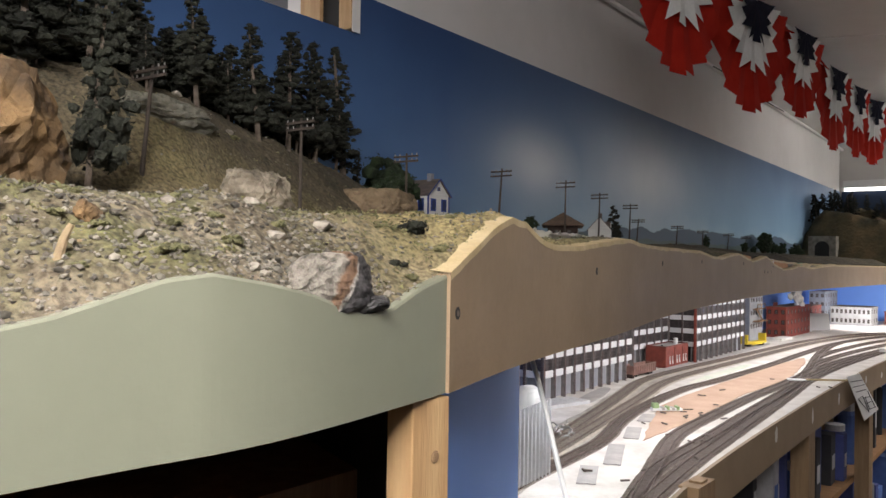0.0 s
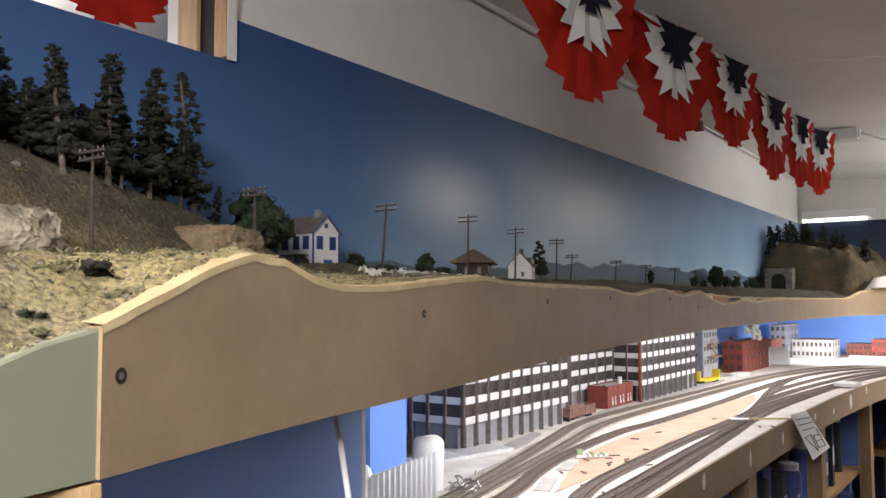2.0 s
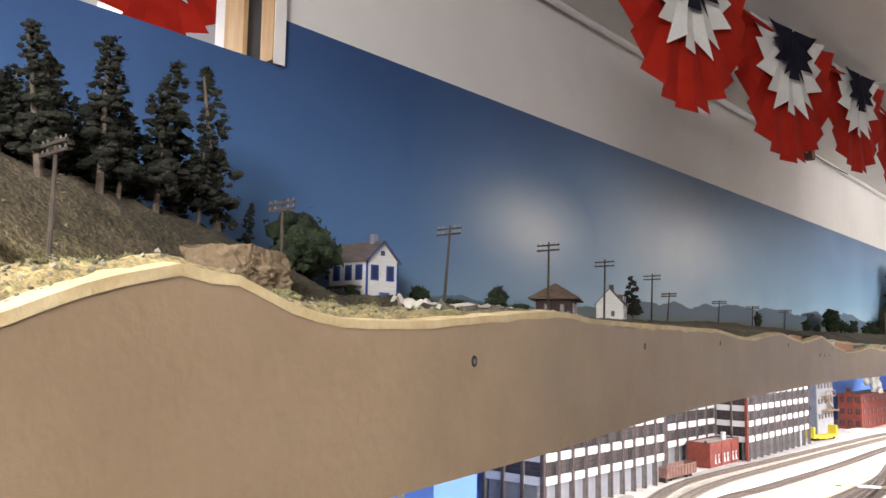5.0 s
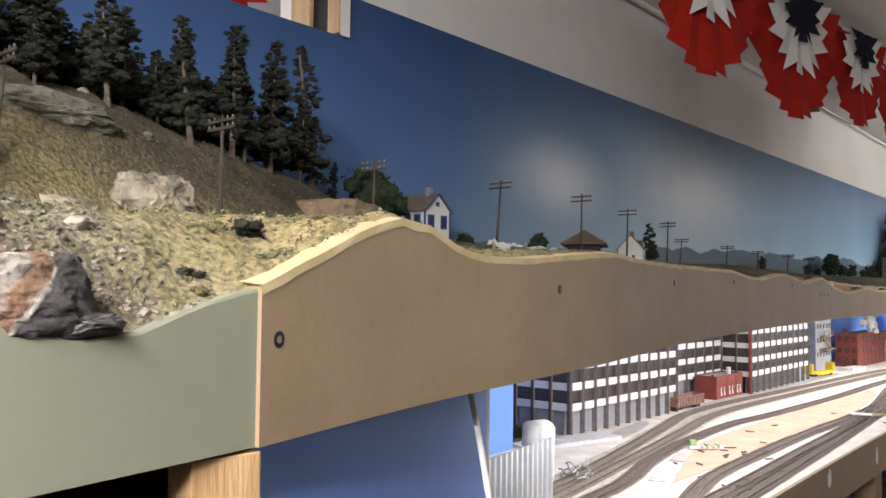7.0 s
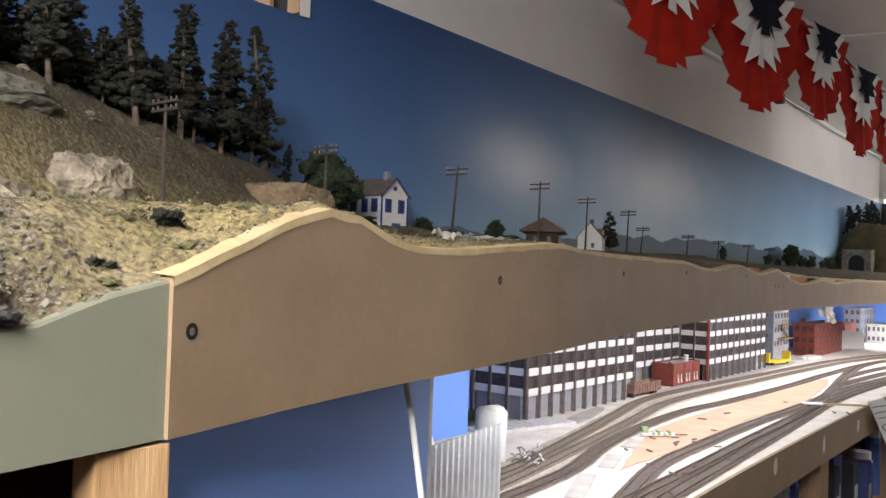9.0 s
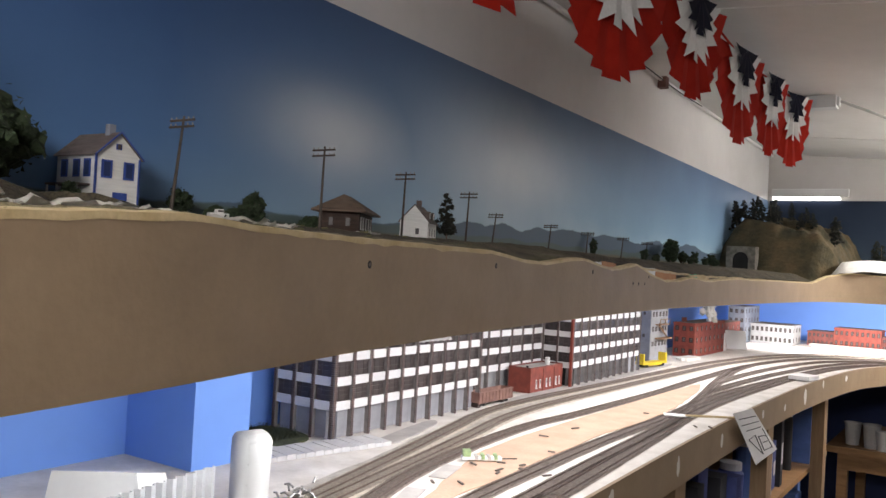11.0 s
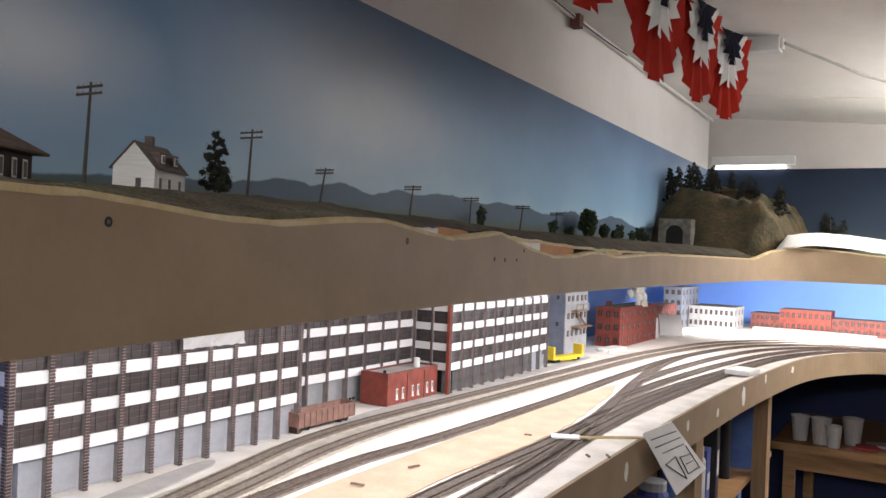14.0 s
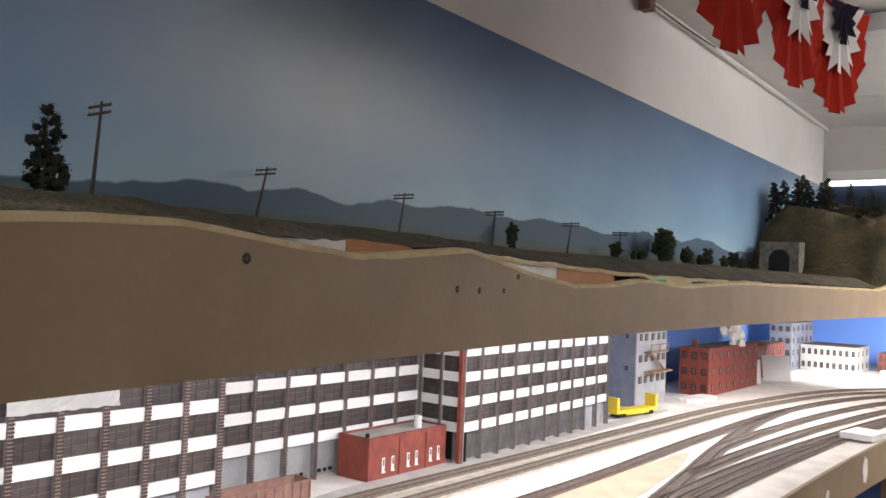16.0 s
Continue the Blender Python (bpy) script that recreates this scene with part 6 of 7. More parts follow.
rb = thing("brick_shed", "red brick boiler house with a flat roof", "shed", (0, 0, 0))
part("wall_shell", box(-0.962, -0.902, 2.282, 2.456, b0, b0 + 0.057), M_RED, rb)
part("roof", box(-0.959, -0.905, 2.285, 2.453, b0 + 0.053, b0 + 0.0575), M_CONC, rb)
for a in ((-0.962, -0.959, 2.282, 2.456), (-0.905, -0.902, 2.282, 2.456), (-0.959, -0.905, 2.282, 2.285), (-0.959, -0.905, 2.453, 2.456)):
    part("parapet", box(*a, b0 + 0.0572, b0 + 0.0605), M_RED2, rb)
part("vent", lathe([(0.0062, 0), (0.0062, 0.006), (0.0068, 0.0065), (0.0068, 0.008), (0.0058, 0.009), (0.0058, 0.014), (0.0066, 0.0145), (0.0066, 0.0175), (0.004, 0.0185)], 14), M_PLASTIC, rb, "white roof ventilator", at=pose(-0.925, 2.414, b0 + 0.0575))
part("pipe", tube([(-0.92, 2.297, b0 + 0.0575), (-0.92, 2.297, b0 + 0.063)], 0.003, 8), M_BLACK, rb)
for yc in (2.312, 2.332, 2.366, 2.385, 2.418, 2.437):
    w_ = part("window", box(-0.9018, -0.9008, yc - 0.0028, yc + 0.0028, b0 + 0.010, b0 + 0.030), M_SIDING, rb)
    part("pane", box(-0.9007, -0.9003, yc - 0.0012, yc + 0.0012, b0 + 0.019, b0 + 0.028), M_PANE, w_)
    part("sill", box(-0.9018, -0.8995, yc - 0.0036, yc + 0.0036, b0 + 0.009, b0 + 0.0105), M_SIDING, w_)
for yc in (2.339, 2.399):
    part("pilaster", box(-0.9019, -0.9003, yc + 0.007, yc + 0.0095, b0, b0 + 0.055), M_RED2, rb)

gon = thing("gondola_car", "weathered red-brown ribbed gondola wagon", "wagon", (-0.895, 2.082, b0 + 0.004), 89)
part("floor", box(-0.07, 0.07, -0.014, 0.014, 0.006, 0.009), M_GOND, gon)
for s in (-1, 1):
    sd = part("side", box(-0.07, 0.07, s * 0.0145 - 0.0007, s * 0.0145 + 0.0007, 0.004, 0.026), M_GOND, gon)
    for k in range(11):
        part("rib", box(-0.069 + k * 0.0138 - 0.0008, -0.069 + k * 0.0138 + 0.0008, s * 0.0158 - 0.0008, s * 0.0158 + 0.0008, 0.005, 0.0255), M_GOND, sd)
    part("end", box(s * 0.07 - 0.0008, s * 0.07 + 0.0008, -0.0137, 0.0137, 0.006, 0.028), M_GOND, gon)
    part("top_rail", box(-0.0715, 0.0715, s * 0.0152 - 0.0014, s * 0.0152 + 0.0014, 0.0261, 0.0278), M_GOND, gon)
    bog = part("truck_frame", box(s * 0.048 - 0.011, s * 0.048 + 0.011, -0.011, 0.011, -0.001, 0.0058), M_BLACK, gon)
    for a in (-0.008, 0.008):
        part("wheelset", tube([(s * 0.048 + a, -0.010, 0.0015), (s * 0.048 + a, 0.010, 0.0015)], 0.0048, 10), M_BLACK, bog)
sh = thing("brick_hut", "small dark brown hut beside the factory", "hut", (-0.90, 2.0, b0))
part("wall_shell", box(-0.012, 0.016, 0.013, 0.022, 0, 0.026), M_DARKWOOD, sh)

gb = thing("grey_mill", "tall grey concrete mill with a fire escape", "mill", (0, 0, 0))
part("wall_shell", box(-1.06, -0.954, 3.235, 3.41, b0, b0 + 0.186), M_GREYB, gb)
part("front", box(-0.9539, -0.952, 3.237, 3.408, b0, b0 + 0.186), M_GREYL, gb, "paler grey front face")
for z in (0.05, 0.10, 0.15):
    for yc in (3.26, 3.29, 3.325, 3.36, 3.39):
        window_x(gb, -0.952, yc, b0 + z + 0.012, 0.016, 0.016, frame=M_DARKWOOD)
for xc, z in ((-1.02, 0.165), (-0.975, 0.165), (-0.975, 0.09)):
    window_y(gb, 3.235, xc, b0 + z, 0.014, 0.014, frame=M_GREYB)
es = part("fire_escape", box(-0.952, -0.934, 3.28, 3.38, b0 + 0.125, b0 + 0.128), M_RUST, gb, "rusty fire escape landing")
part("stair", tube([(-0.943, 3.29, b0 + 0.128), (-0.943, 3.37, b0 + 0.085)], 0.004, 4), M_RUST, es)
part("canopy", box(-0.952, -0.927, 3.28, 3.39, b0 + 0.078, b0 + 0.082, m=Matrix.Translation((0, 0, 0))), M_RUST, es)
part("railing", tube([(-0.935, 3.28, b0 + 0.145), (-0.935, 3.38, b0 + 0.145)], 0.0012, 4), M_RUST, es)
for yc in (3.28, 3.33, 3.38):
    part("railing_post", tube([(-0.935, yc, b0 + 0.127), (-0.935, yc, b0 + 0.145)], 0.0012, 4), M_RUST, es)

yc_ = thing("flat_car", "yellow bulkhead flat wagon on the siding", "wagon", (-0.905, 3.125, b0 + 0.003), 80)
part("deck", box(-0.075, 0.075, -0.014, 0.014, 0.008, 0.015), M_YELLOW, yc_)
for s in (-1, 1):
    part("bulkhead", box(s * 0.074 - 0.008 * (s > 0) , s * 0.074 + 0.008 * (s < 0), -0.014, 0.014, 0.0151, 0.042, 0.001), M_YELLOW, yc_)
    part("truck_frame", box(s * 0.05 - 0.013, s * 0.05 + 0.013, -0.011, 0.011, 0.0, 0.0079), M_BLACK, yc_)
    part("side_sill", box(-0.04, 0.04, s * 0.0145 - 0.0006, s * 0.0145 + 0.0006, 0.004, 0.0085), M_YELLOW, yc_)


def brick_block(name, label, x0, x1, y0, y1, h, material, wins_x=0, wins_y=0, rows=2, cornice=True, frame=M_DARKWOOD):
    t = thing(name, label, "building", (0, 0, 0), group="background buildings")
    part("wall_shell", box(x0, x1, y0, y1, b0, b0 + h), material, t)
    part("roof", box(x0 + 0.003, x1 - 0.003, y0 + 0.003, y1 - 0.003, b0 + h, b0 + h + 0.001), M_ROOF, t)
    if cornice:
        part("cornice", box(x0 - 0.002, x1 + 0.002, y0 - 0.002, y1 + 0.002, b0 + h - 0.006, b0 + h - 0.001), material, t)
    for r in range(rows):
        z = b0 + h * (r + 0.55) / rows - 0.002
        for k in range(wins_x):
            window_x(t, x1, y0 + (y1 - y0) * (k + 0.5) / wins_x, z, min(0.014, (y1 - y0) / wins_x * 0.5), h / rows * 0.42, frame=frame)
        for k in range(wins_y):
            window_y(t, y0, x0 + (x1 - x0) * (k + 0.5) / wins_y, z, min(0.014, (x1 - x0) / wins_y * 0.5), h / rows * 0.42, frame=frame)
    return t


brick_block("brick_building", "three-storey red brick warehouse", -0.985, -0.905, 3.575, 3.97, 0.125, M_RED, 7, 3, 3)
part("chimney", box(-0.97, -0.955, 3.62, 3.635, b0 + 0.1262, b0 + 0.142), M_RED2, scene.objects["brick_building"])
smoke = thing("white_fluff", "white paper tag and fluff on the warehouse roof", "fluff", (-0.92, 3.80, b0 + 0.126))
crown_part([(rng.gauss(0, 0.01), rng.gauss(0, 0.018), 0.03 + rng.uniform(-0.028, 0.034), 0.013, 1.2) for _ in range(18)], rng, M_PLASTER, smoke, 6, 0.4, "fluff")
brick_block("brick_building", "low red brick building behind white card", -1.03, -0.955, 4.10, 4.42, 0.105, M_RED2, 4, 2, 2)
brick_block("dark_tower", "dark grey tower building at the yard's corner", -1.03, -0.955, 4.50, 4.78, 0.168, M_GREYB, 5, 3, 4)
brick_block("grey_building", "light grey two-storey industrial building", -0.95, -0.765, 4.60, 4.80, 0.092, mat("pale_grey_block", (0.42, 0.41, 0.395), (0.34, 0.33, 0.32), 30, 0.75, 0.15), 3, 9, 2, frame=M_DARKWOOD)
brick_block("brick_building", "long low red brick mill building", -0.735, -0.62, 4.80, 4.93, 0.068, M_RED2, 2, 6, 2)
brick_block("brick_building", "taller centre block of the red brick mill", -0.618, -0.42, 4.79, 4.93, 0.092, M_RED, 2, 9, 2)
brick_block("brick_building", "long low red brick wing of the mill", -0.418, -0.10, 4.80, 4.93, 0.064, M_RED2, 2, 14, 2)
for i, (x, y, w, h, rx, rz) in enumerate(((-0.925, 4.00, 0.045, 0.072, -14, 30), (-0.895, 4.14, 0.085, 0.08, -20, 33))):
    tagged(part("card_sheet", box(-w / 2, w / 2, -0.001, 0.001, 0, h), M_PAPER, at=pose(x, y, b0 + 0.0005, rx, 0, rz)), "blank white card leaning against a building", "card", "white cards")
flat([(-0.70, 4.70), (-0.35, 4.68), (-0.25, 4.72), (-0.35, 4.76), (-0.68, 4.77)], b0, M_PLASTER, "plaster_bank", "ridge of white plaster before the brick mill", "plaster", 0.012, 0.012)
flat([(-0.925, 3.43), (-0.88, 3.44), (-0.875, 3.55), (-0.92, 3.56)], b0, M_PLASTER, "plaster_bank", "low white plaster lump beside the mill", "plaster", 0.008, 0.006)

# loose things in the yard
sl = thing("plastic_scoop", "white moulded plastic block with a domed top in the yard", "plastic part", (-0.732, 1.228, YARD))
bm = bmesh.new()
prof = [(-0.022, 0.0), (-0.022, 0.076)] + [(-0.022 + 0.044 * k / 8, 0.080 + 0.006 * math.sin(math.pi * k / 8)) for k in range(1, 8)] + [(0.022, 0.076), (0.0205, 0.05), (0.0195, 0.025), (0.0185, 0.006), (0.023, 0.0)]
fa, fb = [bm.verts.new((p[0], -0.017, p[1])) for p in prof], [bm.verts.new((p[0], 0.017, p[1])) for p in prof]
bm.faces.new(fa)
bm.faces.new(fb)
for k in range(len(prof)):
    bm.faces.new((fa[k], fa[(k + 1) % len(prof)], fb[(k + 1) % len(prof)], fb[k]))
bmesh.ops.recalc_face_normals(bm, faces=bm.faces)
bmesh.ops.bevel(bm, geom=bm.edges[:], offset=0.0035, segments=2, affect="EDGES", clamp_overlap=True)
o = part("moulded_body", bm, M_PLASTIC, sl, smooth=True)
o.matrix_basis = pose(0, 0, 0, 0, 0, -14)
cor = thing("corrugated_sheet", "white corrugated plastic sheet standing upright", "sheet", (0, 0, 0))
bm = bmesh.new()
rows = []
for i in range(121):
    f = i / 120
    p = Vector((-0.556, 0.80, 0)).lerp(Vector((-0.574, 1.03, 0)), f)
    off = 0.0022 * (1 if (i // 3) % 2 else -1)
    rows.append([bm.verts.new((p.x + off, p.y + off * 0.3, z)) for z in (YARD - 0.06, YARD + 0.098 + 0.008 * f)])
for a, b in zip(rows, rows[1:]):
    bm.faces.new((a[0], b[0], b[1], a[1]))
bmesh.ops.solidify(bm, geom=bm.faces[:], thickness=0.001)
part("sheet", bm, M_CORR, cor)
bm = box(-0.055, 0.055, -0.06, 0.06, 0, 0.075)
for v in bm.verts:
    if v.co.z > 0.05:
        v.co.x *= 0.75
        v.co.z -= 0.03 * (v.co.y > 0)
tagged(part("foam_slab", bm, M_PAPER, at=pose(-0.765, 1.06, YARD, 0, 0, 38)), "white foam wedge behind the corrugated sheet", "foam")
jn = thing("scrap_heap", "tangled grey scrap load lying on plaster", "scrap", (-0.683, 1.262, YARD))
for k in range(26):
    a = Vector((rng.gauss(0, 0.012), rng.gauss(0, 0.014), rng.uniform(0.002, 0.02)))
    d = Vector((rng.uniform(-1, 1), rng.uniform(-1, 1), rng.uniform(-0.4, 0.4))) * 0.014
    part("scrap_piece", tube([a, a + d * 0.5 + Vector((0, 0, 0.003)), a + d], 0.0015, 5), M_STEEL, jn)
gm = thing("model_frame", "pale green unfinished model frame on the cork", "model part", (-0.635, 1.615, YARD + 0.002), 40)
part("chassis", box(-0.032, 0.03, -0.007, 0.007, 0.001, 0.006, 0.001), M_PAPER, gm)
part("cab", box(-0.03, -0.018, -0.007, 0.007, 0.0062, 0.016, 0.001), M_LIME, gm)
for k in range(4):
    part("bracket", box(-0.012 + k * 0.01, -0.007 + k * 0.01, -0.009, 0.009, 0.003, 0.008 + 0.002 * (k % 2)), M_LIME if k % 2 else M_CONC, gm)
part("rod", tube([(0.03, 0, 0.003), (0.055, 0.003, 0.003)], 0.001, 5), M_BLACK, gm)
blk = tagged(part("wood_block", box(-0.03, 0.03, -0.045, 0.045, 0, 0.012, 0.001), M_PAPER, at=pose(-0.47, 3.25, YARD + 0.0042, 0, 0, -8)), "cream painted wood block across the tracks", "block")
cl = thing("plastic_clip", "white plastic bracket lying on the yard throat", "bracket", (-0.545, 2.25, YARD + 0.005), 25)
part("plate", box(-0.02, 0.025, -0.012, 0.012, 0, 0.003, 0.001), M_PAPER, cl)
part("tongue", box(0.026, 0.04, -0.005, 0.005, 0.0, 0.0025), M_PAPER, cl)
tagged(part("stick", tube([(-0.52, 2.25, YARD + 0.009), (-0.435, 2.335, YARD + 0.006)], 0.0025, 5), M_CREAM), "pale stripwood stick over the deck edge", "stick")
for i in range(34):
    x, y = rng.uniform(-0.66, -0.42), rng.uniform(1.0, 2.4)
    x = max(x, -0.66) if y > 1.4 else rng.uniform(-0.55, -0.41)
    a = rng.uniform(0, 360)
    tagged(part("tie_scrap", box(-rng.uniform(0.004, 0.013), 0.006, -0.0016, 0.0016, 0, 0.0022), M_TIE, at=pose(x, y, YARD + 0.0035, 0, 0, a)), "stray dark track tie scrap", "scrap", "tie scraps")
brk = thing("deck_notch", "brown cut block at the yard's front corner", "block", (-0.388, 1.115, YARD))
part("block", box(-0.02, 0.008, -0.035, 0.03, -0.04, 0.0035, 0.001), M_LEG, brk)
part("cap", box(-0.014, 0.004, -0.012, 0.012, 0.0036, 0.007, 0.001), M_LEG, brk)

# note hanging on the lower fascia
note = thing("paper_note", "white paper sheet with pencil lines hung on the fascia", "paper", (-0.4365, 2.30, 1.322), 0)
bm = bmesh.new()
q = [(0, 0.0, 0.0), (0.0, 0.165, -0.008), (0.012, 0.385, -0.132), (0.012, 0.17, -0.134)]
lo = [bm.verts.new(p) for p in q]
hi = [bm.verts.new((p[0] + 0.001, p[1], p[2])) for p in q]
bm.faces.new(lo)
bm.faces.new(hi)
for k in range(4):
    bm.faces.new((lo[k], lo[(k + 1) % 4], hi[(k + 1) % 4], hi[k]))
bmesh.ops.recalc_face_normals(bm, faces=bm.faces)
sheet_ = part("sheet", bm, M_PAPER, note)


def on_note(u, v):
    a, b, c, d = [Vector(p) for p in q]
    return (a.lerp(b, u)).lerp(d.lerp(c, u), v) + Vector((0.0022, 0, 0))


for (u0, v0, u1, v1) in ((0.1, 0.12, 0.9, 0.16), (0.1, 0.24, 0.9, 0.28), (0.2, 0.36, 0.85, 0.40), (0.12, 0.52, 0.4, 0.9), (0.4, 0.9, 0.45, 0.5), (0.45, 0.5, 0.12, 0.52), (0.55, 0.55, 0.85, 0.6), (0.55, 0.55, 0.5, 0.85), (0.5, 0.85, 0.82, 0.88), (0.6, 0.7, 0.8, 0.72), (0.88, 0.45, 0.85, 0.9)):
    part("pencil_bar", tube([on_note(u0, v0), on_note(u1, v1)], 0.0011, 4), M_INK, sheet_)

# ---- under the yard ----
for y in (2.03, 2.76, 3.60):
    p_ = thing("bench_leg", "pine leg carrying the yard deck", "leg", (-0.475, y, 0), group="bench legs")
    part("stud", box(-0.02, 0.02, -0.03, 0.03, 0, YARD - 0.021, 0.0015), M_LEG, p_)
us = thing("storage_shelf", "wooden storage shelf under the yard", "shelf", (0, 0, 0))
part("board", box(-0.90, -0.50, 1.8, 3.95, 0.955, 0.972), M_TABLE, us)
part("board", box(-0.90, -0.50, 1.8, 3.95, 0.66, 0.677), M_TABLE, us)
tagged(part("shelf_back", box(-0.94, -0.92, 1.0, 4.6, 0.0, 1.22), M_NAVY), "dark blue back behind the storage shelf", "wall", kind="structure")
rng = random.Random(14)
COLS = [mat("box_navy", (0.06, 0.08, 0.26)), mat("box_blue", (0.10, 0.18, 0.48)), mat("box_white", (0.6, 0.6, 0.62)), mat("box_red", (0.35, 0.05, 0.05)), mat("box_yellow", (0.6, 0.5, 0.08)), mat("box_grey", (0.22, 0.23, 0.25)), mat("box_black", (0.03, 0.03, 0.035))]
NAMES = ["navy blue", "blue", "white", "red", "yellow", "grey", "black"]
for lev in (0.9725, 0.6775):
    y = 1.85
    while y < 3.9:
        w = rng.uniform(0.035, 0.085)
        if rng.random() < 0.95:
            k = rng.choice([0, 0, 0, 1, 1, 2, 5, 6, 6])
            h = rng.uniform(0.11, 0.24)
            if rng.random() < 0.65:
                t = thing("storage_box", NAMES[k] + " hobby supply box stored on the shelf", "box", (-0.55 - rng.uniform(0, 0.1), y + w / 2, lev), rng.uniform(-8, 8), "stored boxes")
                part("carton", box(-0.05, 0.04, -w / 2 * 0.94, w / 2 * 0.94, 0, h, 0.0015), COLS[k], t)
                part("label_panel", box(0.0402, 0.041, -w / 2 * 0.5, w / 2 * 0.6, h * 0.3, h * 0.58), COLS[(2, 3, 1, 2, 0, 4, 2)[k]], t, "printed panel in another colour")
            else:
                t = thing("storage_jar", NAMES[k] + " plastic jar with a lid on the shelf", "jar", (-0.55 - rng.uniform(0, 0.08), y + w / 2, lev), 0, "stored jars")
                r = w * 0.42
                part("jar", lathe([(r * 0.95, 0), (r, 0.006), (r, h * 0.75), (r * 0.8, h * 0.82)], 14), COLS[k], t)
                part("lid", lathe([(r * 0.85, h * 0.82), (r * 0.85, h * 0.95), (r * 0.8, h * 0.96)], 14), COLS[2], t)
        y += w + rng.uniform(0.004, 0.02)
tb = thing("work_table", "brown wooden work table under the curve of the yard", "table", (0, 0, 0))
part("tabletop", box(-0.56, 1.6, 4.33, 5.05, 0.90, 0.928, 0.002), M_TABLE, tb)
part("apron", box(-0.52, 1.56, 4.36, 4.38, 0.83, 0.899), M_TABLE, tb)
for x in (-0.50, 0.5, 1.5):
    for y in (4.38, 4.98):
        part("leg", box(x - 0.02, x + 0.02, y - 0.02, y + 0.02, 0, 0.829), M_TABLE, tb)
M_CUP = mat("cup_plastic", (0.62, 0.61, 0.60), (0.54, 0.53, 0.52), 15, 0.4)
for x, y, s in ((-0.475, 4.43, 1.0), (-0.40, 4.40, 1.05), (-0.355, 4.37, 0.85), (-0.30, 4.47, 1.05), (-0.10, 4.47, 1.0)):
    c = thing("plastic_cup", "white plastic cup on the work table", "cup", (x, y, 0.9285), group="white cups")
    part("cup", lathe([(0.024 * s, 0), (0.025 * s, 0.002), (0.033 * s, 0.088 * s), (0.035 * s, 0.09 * s), (0.035 * s, 0.093 * s), (0.032 * s, 0.0925 * s), (0.024 * s, 0.006), (0.002, 0.005)], 20), M_CUP, c, smooth=False)
for i, (x, y, k) in enumerate(((-0.2, 4.5, 2), (-0.12, 4.42, 5), (-0.25, 4.42, 3), (0.0, 4.5, 2), (0.1, 4.42, 5))):
    t = thing("paper_stack", "papers and tools strewn over the work table", "papers", (x, y, 0.9285), i * 37, "papers on the table")
    for j in range(3):
        part("sheet", box(-0.05, 0.05, -0.035, 0.035, j * 0.0035, j * 0.0035 + 0.0028, m=Matrix.Rotation(0.2 * j, 4, "Z")), COLS[k], t)

# ---- ceiling and bunting ----
def fan_layer(r, folds, depth, off, seed, droop, span=180.0, tooth=(1.03, 0.945)):
    """A pleated fan below its centre; each fold ends in a level cut, stepped against the next."""
    bm = bmesh.new()
    a0 = math.radians(90 - span / 2)
    step = math.radians(span) / folds

    def at(a, rr, x):
        return bm.verts.new((off + x, -math.cos(a) * rr, -math.sin(a) * rr * droop))

    mid = (folds - 1) / 2
    ring = [[at(a0 + step * i, r * k, (depth if i % 2 else -depth) * q) for k, q in ((0.04, 0.0), (0.5, 0.5), (0.8, 0.8))] for i in range(folds + 1)]
    for i in range(folds):
        jag = 1 + 0.03 * noise.noise(Vector((i * 1.7, seed, 0)))
        lo, hi = a0 + step * i, a0 + step * (i + 1)
        d0, d1 = (depth, -depth) if i % 2 else (-depth, depth)
        outer, inner = r * jag * tooth[0], r * jag * tooth[1]
        e0, e1 = (r * 0.99, r * 0.99) if i == mid else (outer, inner) if i < mid else (inner, outer)
        t_ = [at(lo - step * 0.09, e0, d0), at(hi + step * 0.09, e1, d1)]
        (p0, p1, p2), (q0, q1, q2) = ring[i], ring[i + 1]
        bm.faces.new((p0, q0, q1, p1))
        bm.faces.new((p1, q1, q2, p2))
        bm.faces.new((p2, q2, t_[1], t_[0]))
    return bm


def bunting(y, x, top, wide, drop, yaw=0):
    t = thing("bunting_fan", "pleated red, white and navy paper fan bunting", "bunting", (x, y, top), yaw, "paper fan bunting")
    r, k = wide / 2, drop / (wide / 2)
    part("red_layer", fan_layer(r, 13, 0.0035, 0, y, k), M_FRED, t)
    part("white_layer", fan_layer(r * 0.64, 11, 0.0035, 0.008, y + 2, k, 180, (1.10, 0.84)), M_FWHITE, t)
    part("navy_layer", fan_layer(r * 0.39, 9, 0.003, 0.0155, y + 5, k, 180, (1.15, 0.80)), M_FBLACK, t)
    return t


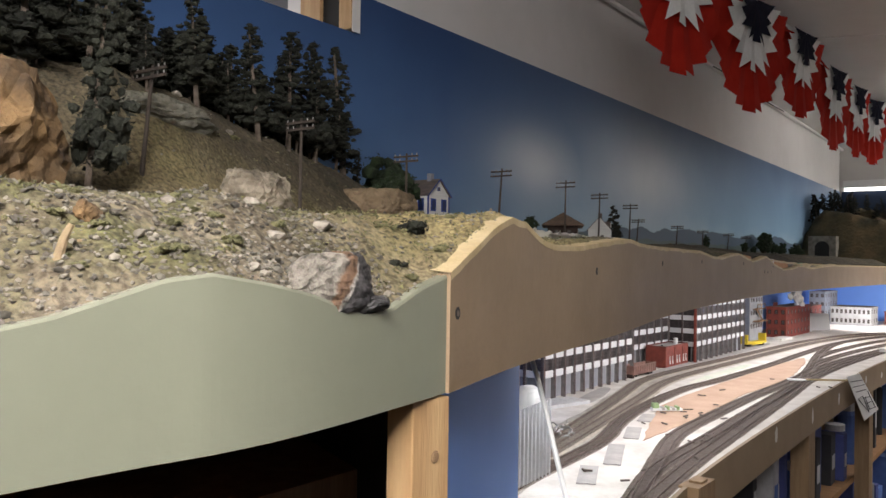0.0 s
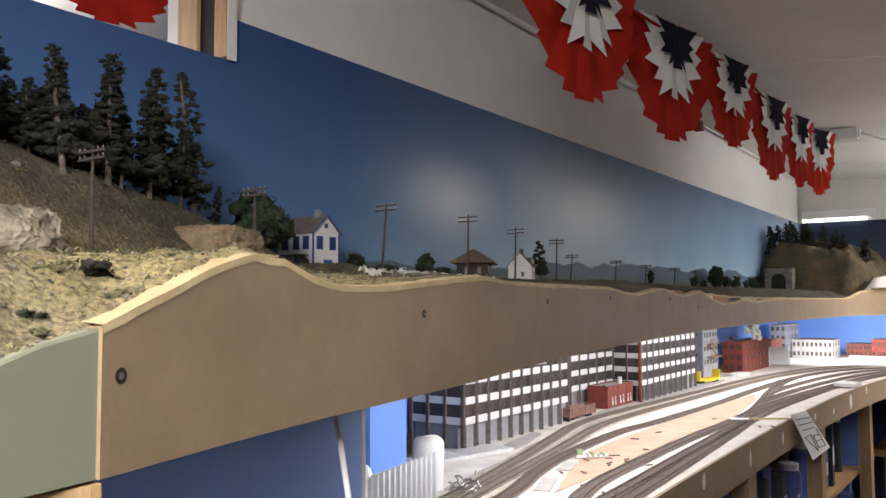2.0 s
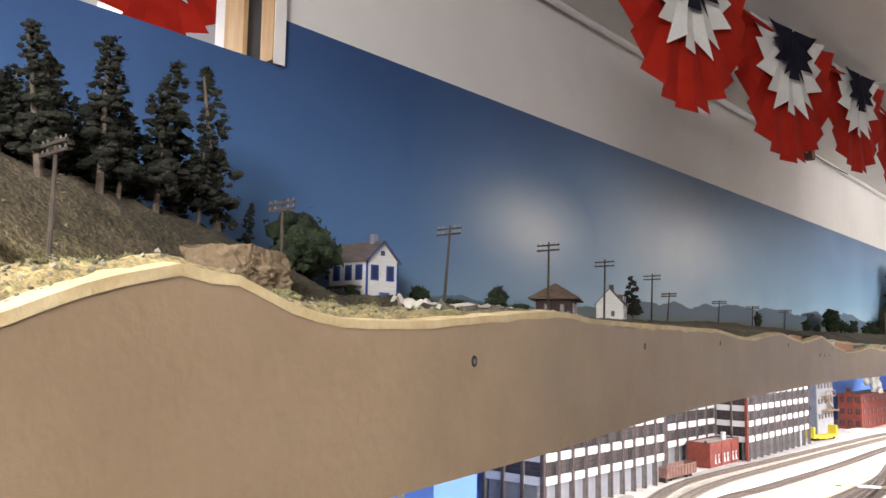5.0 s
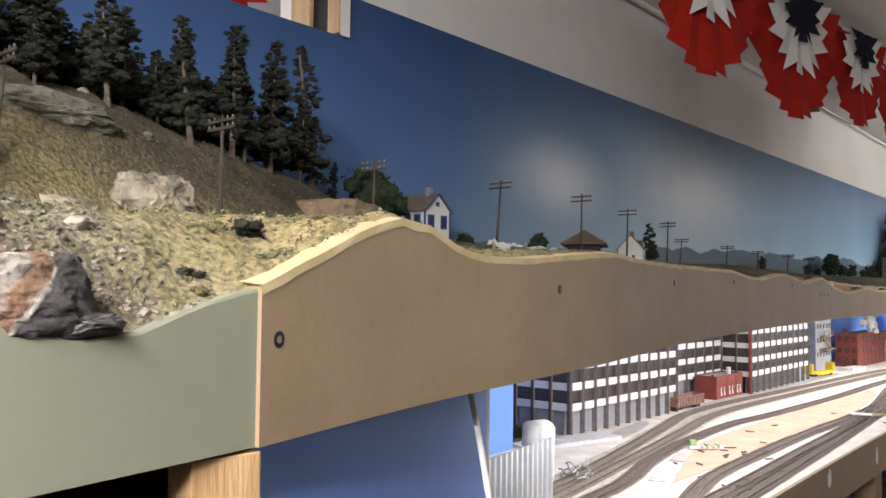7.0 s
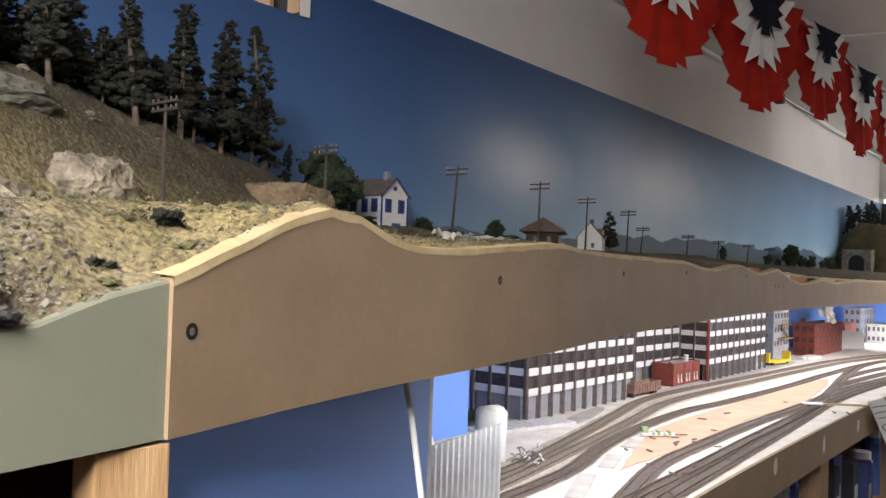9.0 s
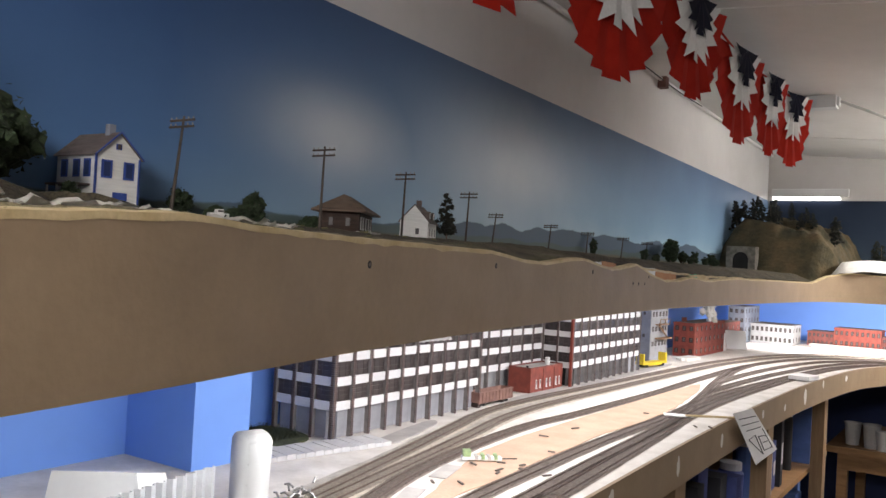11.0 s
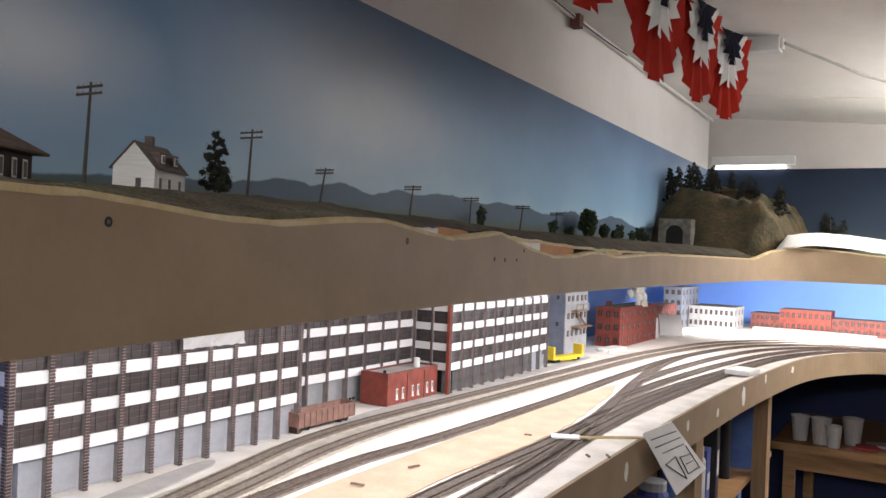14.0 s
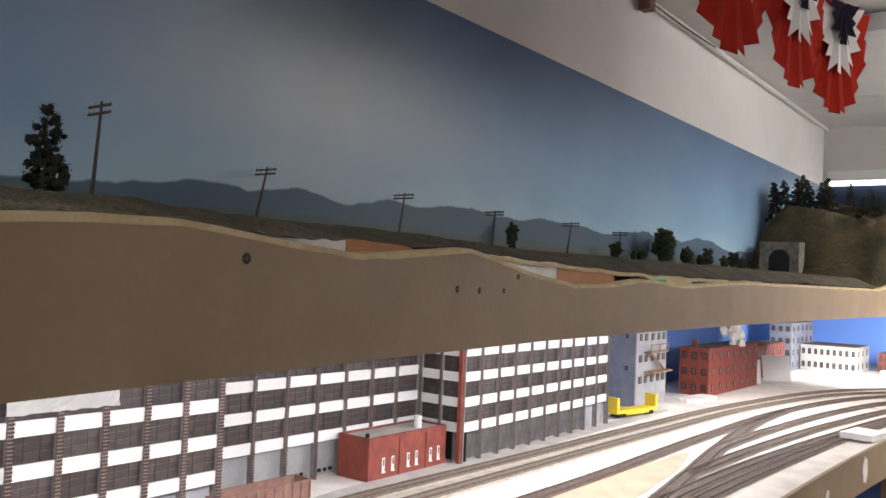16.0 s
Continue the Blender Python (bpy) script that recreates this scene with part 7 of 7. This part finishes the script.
for y, top, bot, w, yaw in ((1.405, 2.165, 1.926, 0.365, -6), (1.815, 2.165, 1.922, 0.375, -8), (2.24, 2.190, 1.972, 0.335, -6), (2.625, 2.170, 1.933, 0.33, -5), (2.955, 2.176, 1.948, 0.27, -7), (3.245, 2.182, 1.953, 0.25, -16)):
    bunting(y, -0.54, top, w, top - bot, yaw)
bunting(0.955, -1.20, 2.23, 0.31, 0.163)
bunting(0.60, -1.20, 2.23, 0.31, 0.163)
cord = thing("hanging_string", "red string on which the paper fans hang", "string", (0, 0, 0))
part("cord", tube([(-0.541, y, z) for y, z in ((1.0, 2.19), (1.19, 2.155), (1.395, 2.152), (1.61, 2.145), (1.815, 2.152), (2.03, 2.16), (2.245, 2.187), (2.45, 2.17), (2.655, 2.152), (2.83, 2.16), (2.97, 2.167), (3.12, 2.168), (3.235, 2.172), (3.36, 2.2))], 0.003, 6), M_FRED, cord)
for y in (1.0,):
    part("hanger", tube([(-0.541, y, 2.185), (-0.541, y, ceil_z(-0.541))], 0.0012, 5), M_FRED, cord)
jb = thing("junction_box", "white plastic cable box on the ceiling", "cable box", (-0.50, 3.50, ceil_z(-0.5) - 0.044))
part("housing", box(-0.06, 0.05, -0.03, 0.03, 0, 0.0415, 0.003), M_PLASTIC, jb)
part("gland", box(0.0502, 0.058, -0.018, 0.018, 0.006, 0.036, 0.002), M_PLASTIC, jb)
cb = thing("ceiling_cable", "grey cable sagging below the ceiling", "cable", (0, 0, 0))
part("cable", tube([(-0.44, 3.50, 2.204), (-0.36, 3.62, 2.184), (-0.26, 3.80, 2.160), (-0.1, 4.05, 2.146), (0.1, 4.3, 2.140), (0.4, 4.6, 2.139), (0.9, 4.9, 2.142), (1.4, 5.08, 2.144)], 0.0045, 6), mat("grey_cable", (0.45, 0.44, 0.42)), cb)
pp = thing("wall_conduit", "white conduit and dark wire along the ceiling edge", "conduit", (0, 0, 0))
part("conduit", tube([(back_x(y) + 0.012, y, CEIL - 0.012) for y in (1.0, 1.6, 2.2, 2.9, 3.6, 4.4, 5.08)], 0.007, 8), M_WHITE, pp)
part("wire", tube([(back_x(y) + 0.022, y, CEIL - 0.017 + 0.004 * math.sin(y * 7)) for y in [2.7 + 0.12 * k for k in range(9)]], 0.0018, 5), M_BLACK, pp, "thin dark wire")
part("bracket", box(back_x(3.2) + 0.002, back_x(3.2) + 0.03, 3.185, 3.215, CEIL - 0.04, CEIL - 0.004), mat("brown_bracket", (0.16, 0.07, 0.05)), pp, "small brown bracket")
bm = bmesh.new()
for a in ((-0.9, 4.44, 0.9, 5.06), (-0.55, 2.45, 3.0, 3.2)):
    xs_ = sorted((max(a[0], -0.93), min(0.38, a[2]), min(a[2], 3.0)))
    cols = [[bm.verts.new((x, a[1] + dy, ceil_z(x) - dz)) for dy, dz in ((0, 0.0002), (0, 0.003), (0.014, 0.003), (0.014, 0.0002))] for x in xs_]
    for c0, c1 in zip(cols, cols[1:]):
        for k in range(4):
            bm.faces.new((c0[k], c1[k], c1[(k + 1) % 4], c0[(k + 1) % 4]))
tagged(part("ceiling_seam", bm, M_CEIL), "taped seam across the ceiling", "seam", kind="structure")
fx = thing("strip_light", "short white fluorescent strip light in the corner", "light", (0, 0, 0))
part("housing", box(-0.985, -0.62, FAR_Y - 0.04, FAR_Y - 0.001, 2.035, 2.075, 0.004), M_PLASTIC, fx)
part("tube", tube([(-0.98, FAR_Y - 0.022, 2.026), (-0.66, FAR_Y - 0.022, 2.026)], 0.008, 10), glow("tube_glow", (1.0, 0.97, 0.92), 5), fx, "lit fluorescent tube")
for x, y, w, l, power, drop in ((0.42, 4.15, 0.56, 1.3, FAR_LIGHT, 0.06), (0.22, -0.42, 0.5, 0.30, NEAR_LIGHT, 0), (-1.75, 0.6, 0.3, 0.9, NEXT_LIGHT, 0)):
    t = thing("ceiling_light", "white ceiling light fitting with a lit diffuser", "light", (x, y, ceil_z(x) - drop), group="ceiling lights")
    if drop:
        for u in (-0.3, 0.3):
            part("hanger_rod", tube([(0, l * u, -0.001), (0, l * u, drop)], 0.004, 6), M_STEEL, t, "thin steel hanger rod")
    part("housing", box(-w / 2 + 0.1 * (drop > 0), w / 2 - 0.1 * (drop > 0), -l / 2, l / 2, -0.025, -0.001, 0.004), M_PLASTIC, t)
    part("diffuser", box(-w / 2 + 0.012, w / 2 - 0.012, -l / 2 + 0.012, l / 2 - 0.012, -0.075 if drop else -0.115, -0.0255, 0.012), glow("diffuser_glow_%d" % round(power), (1.0, 0.962, 0.945), power), t, "glowing white diffuser")
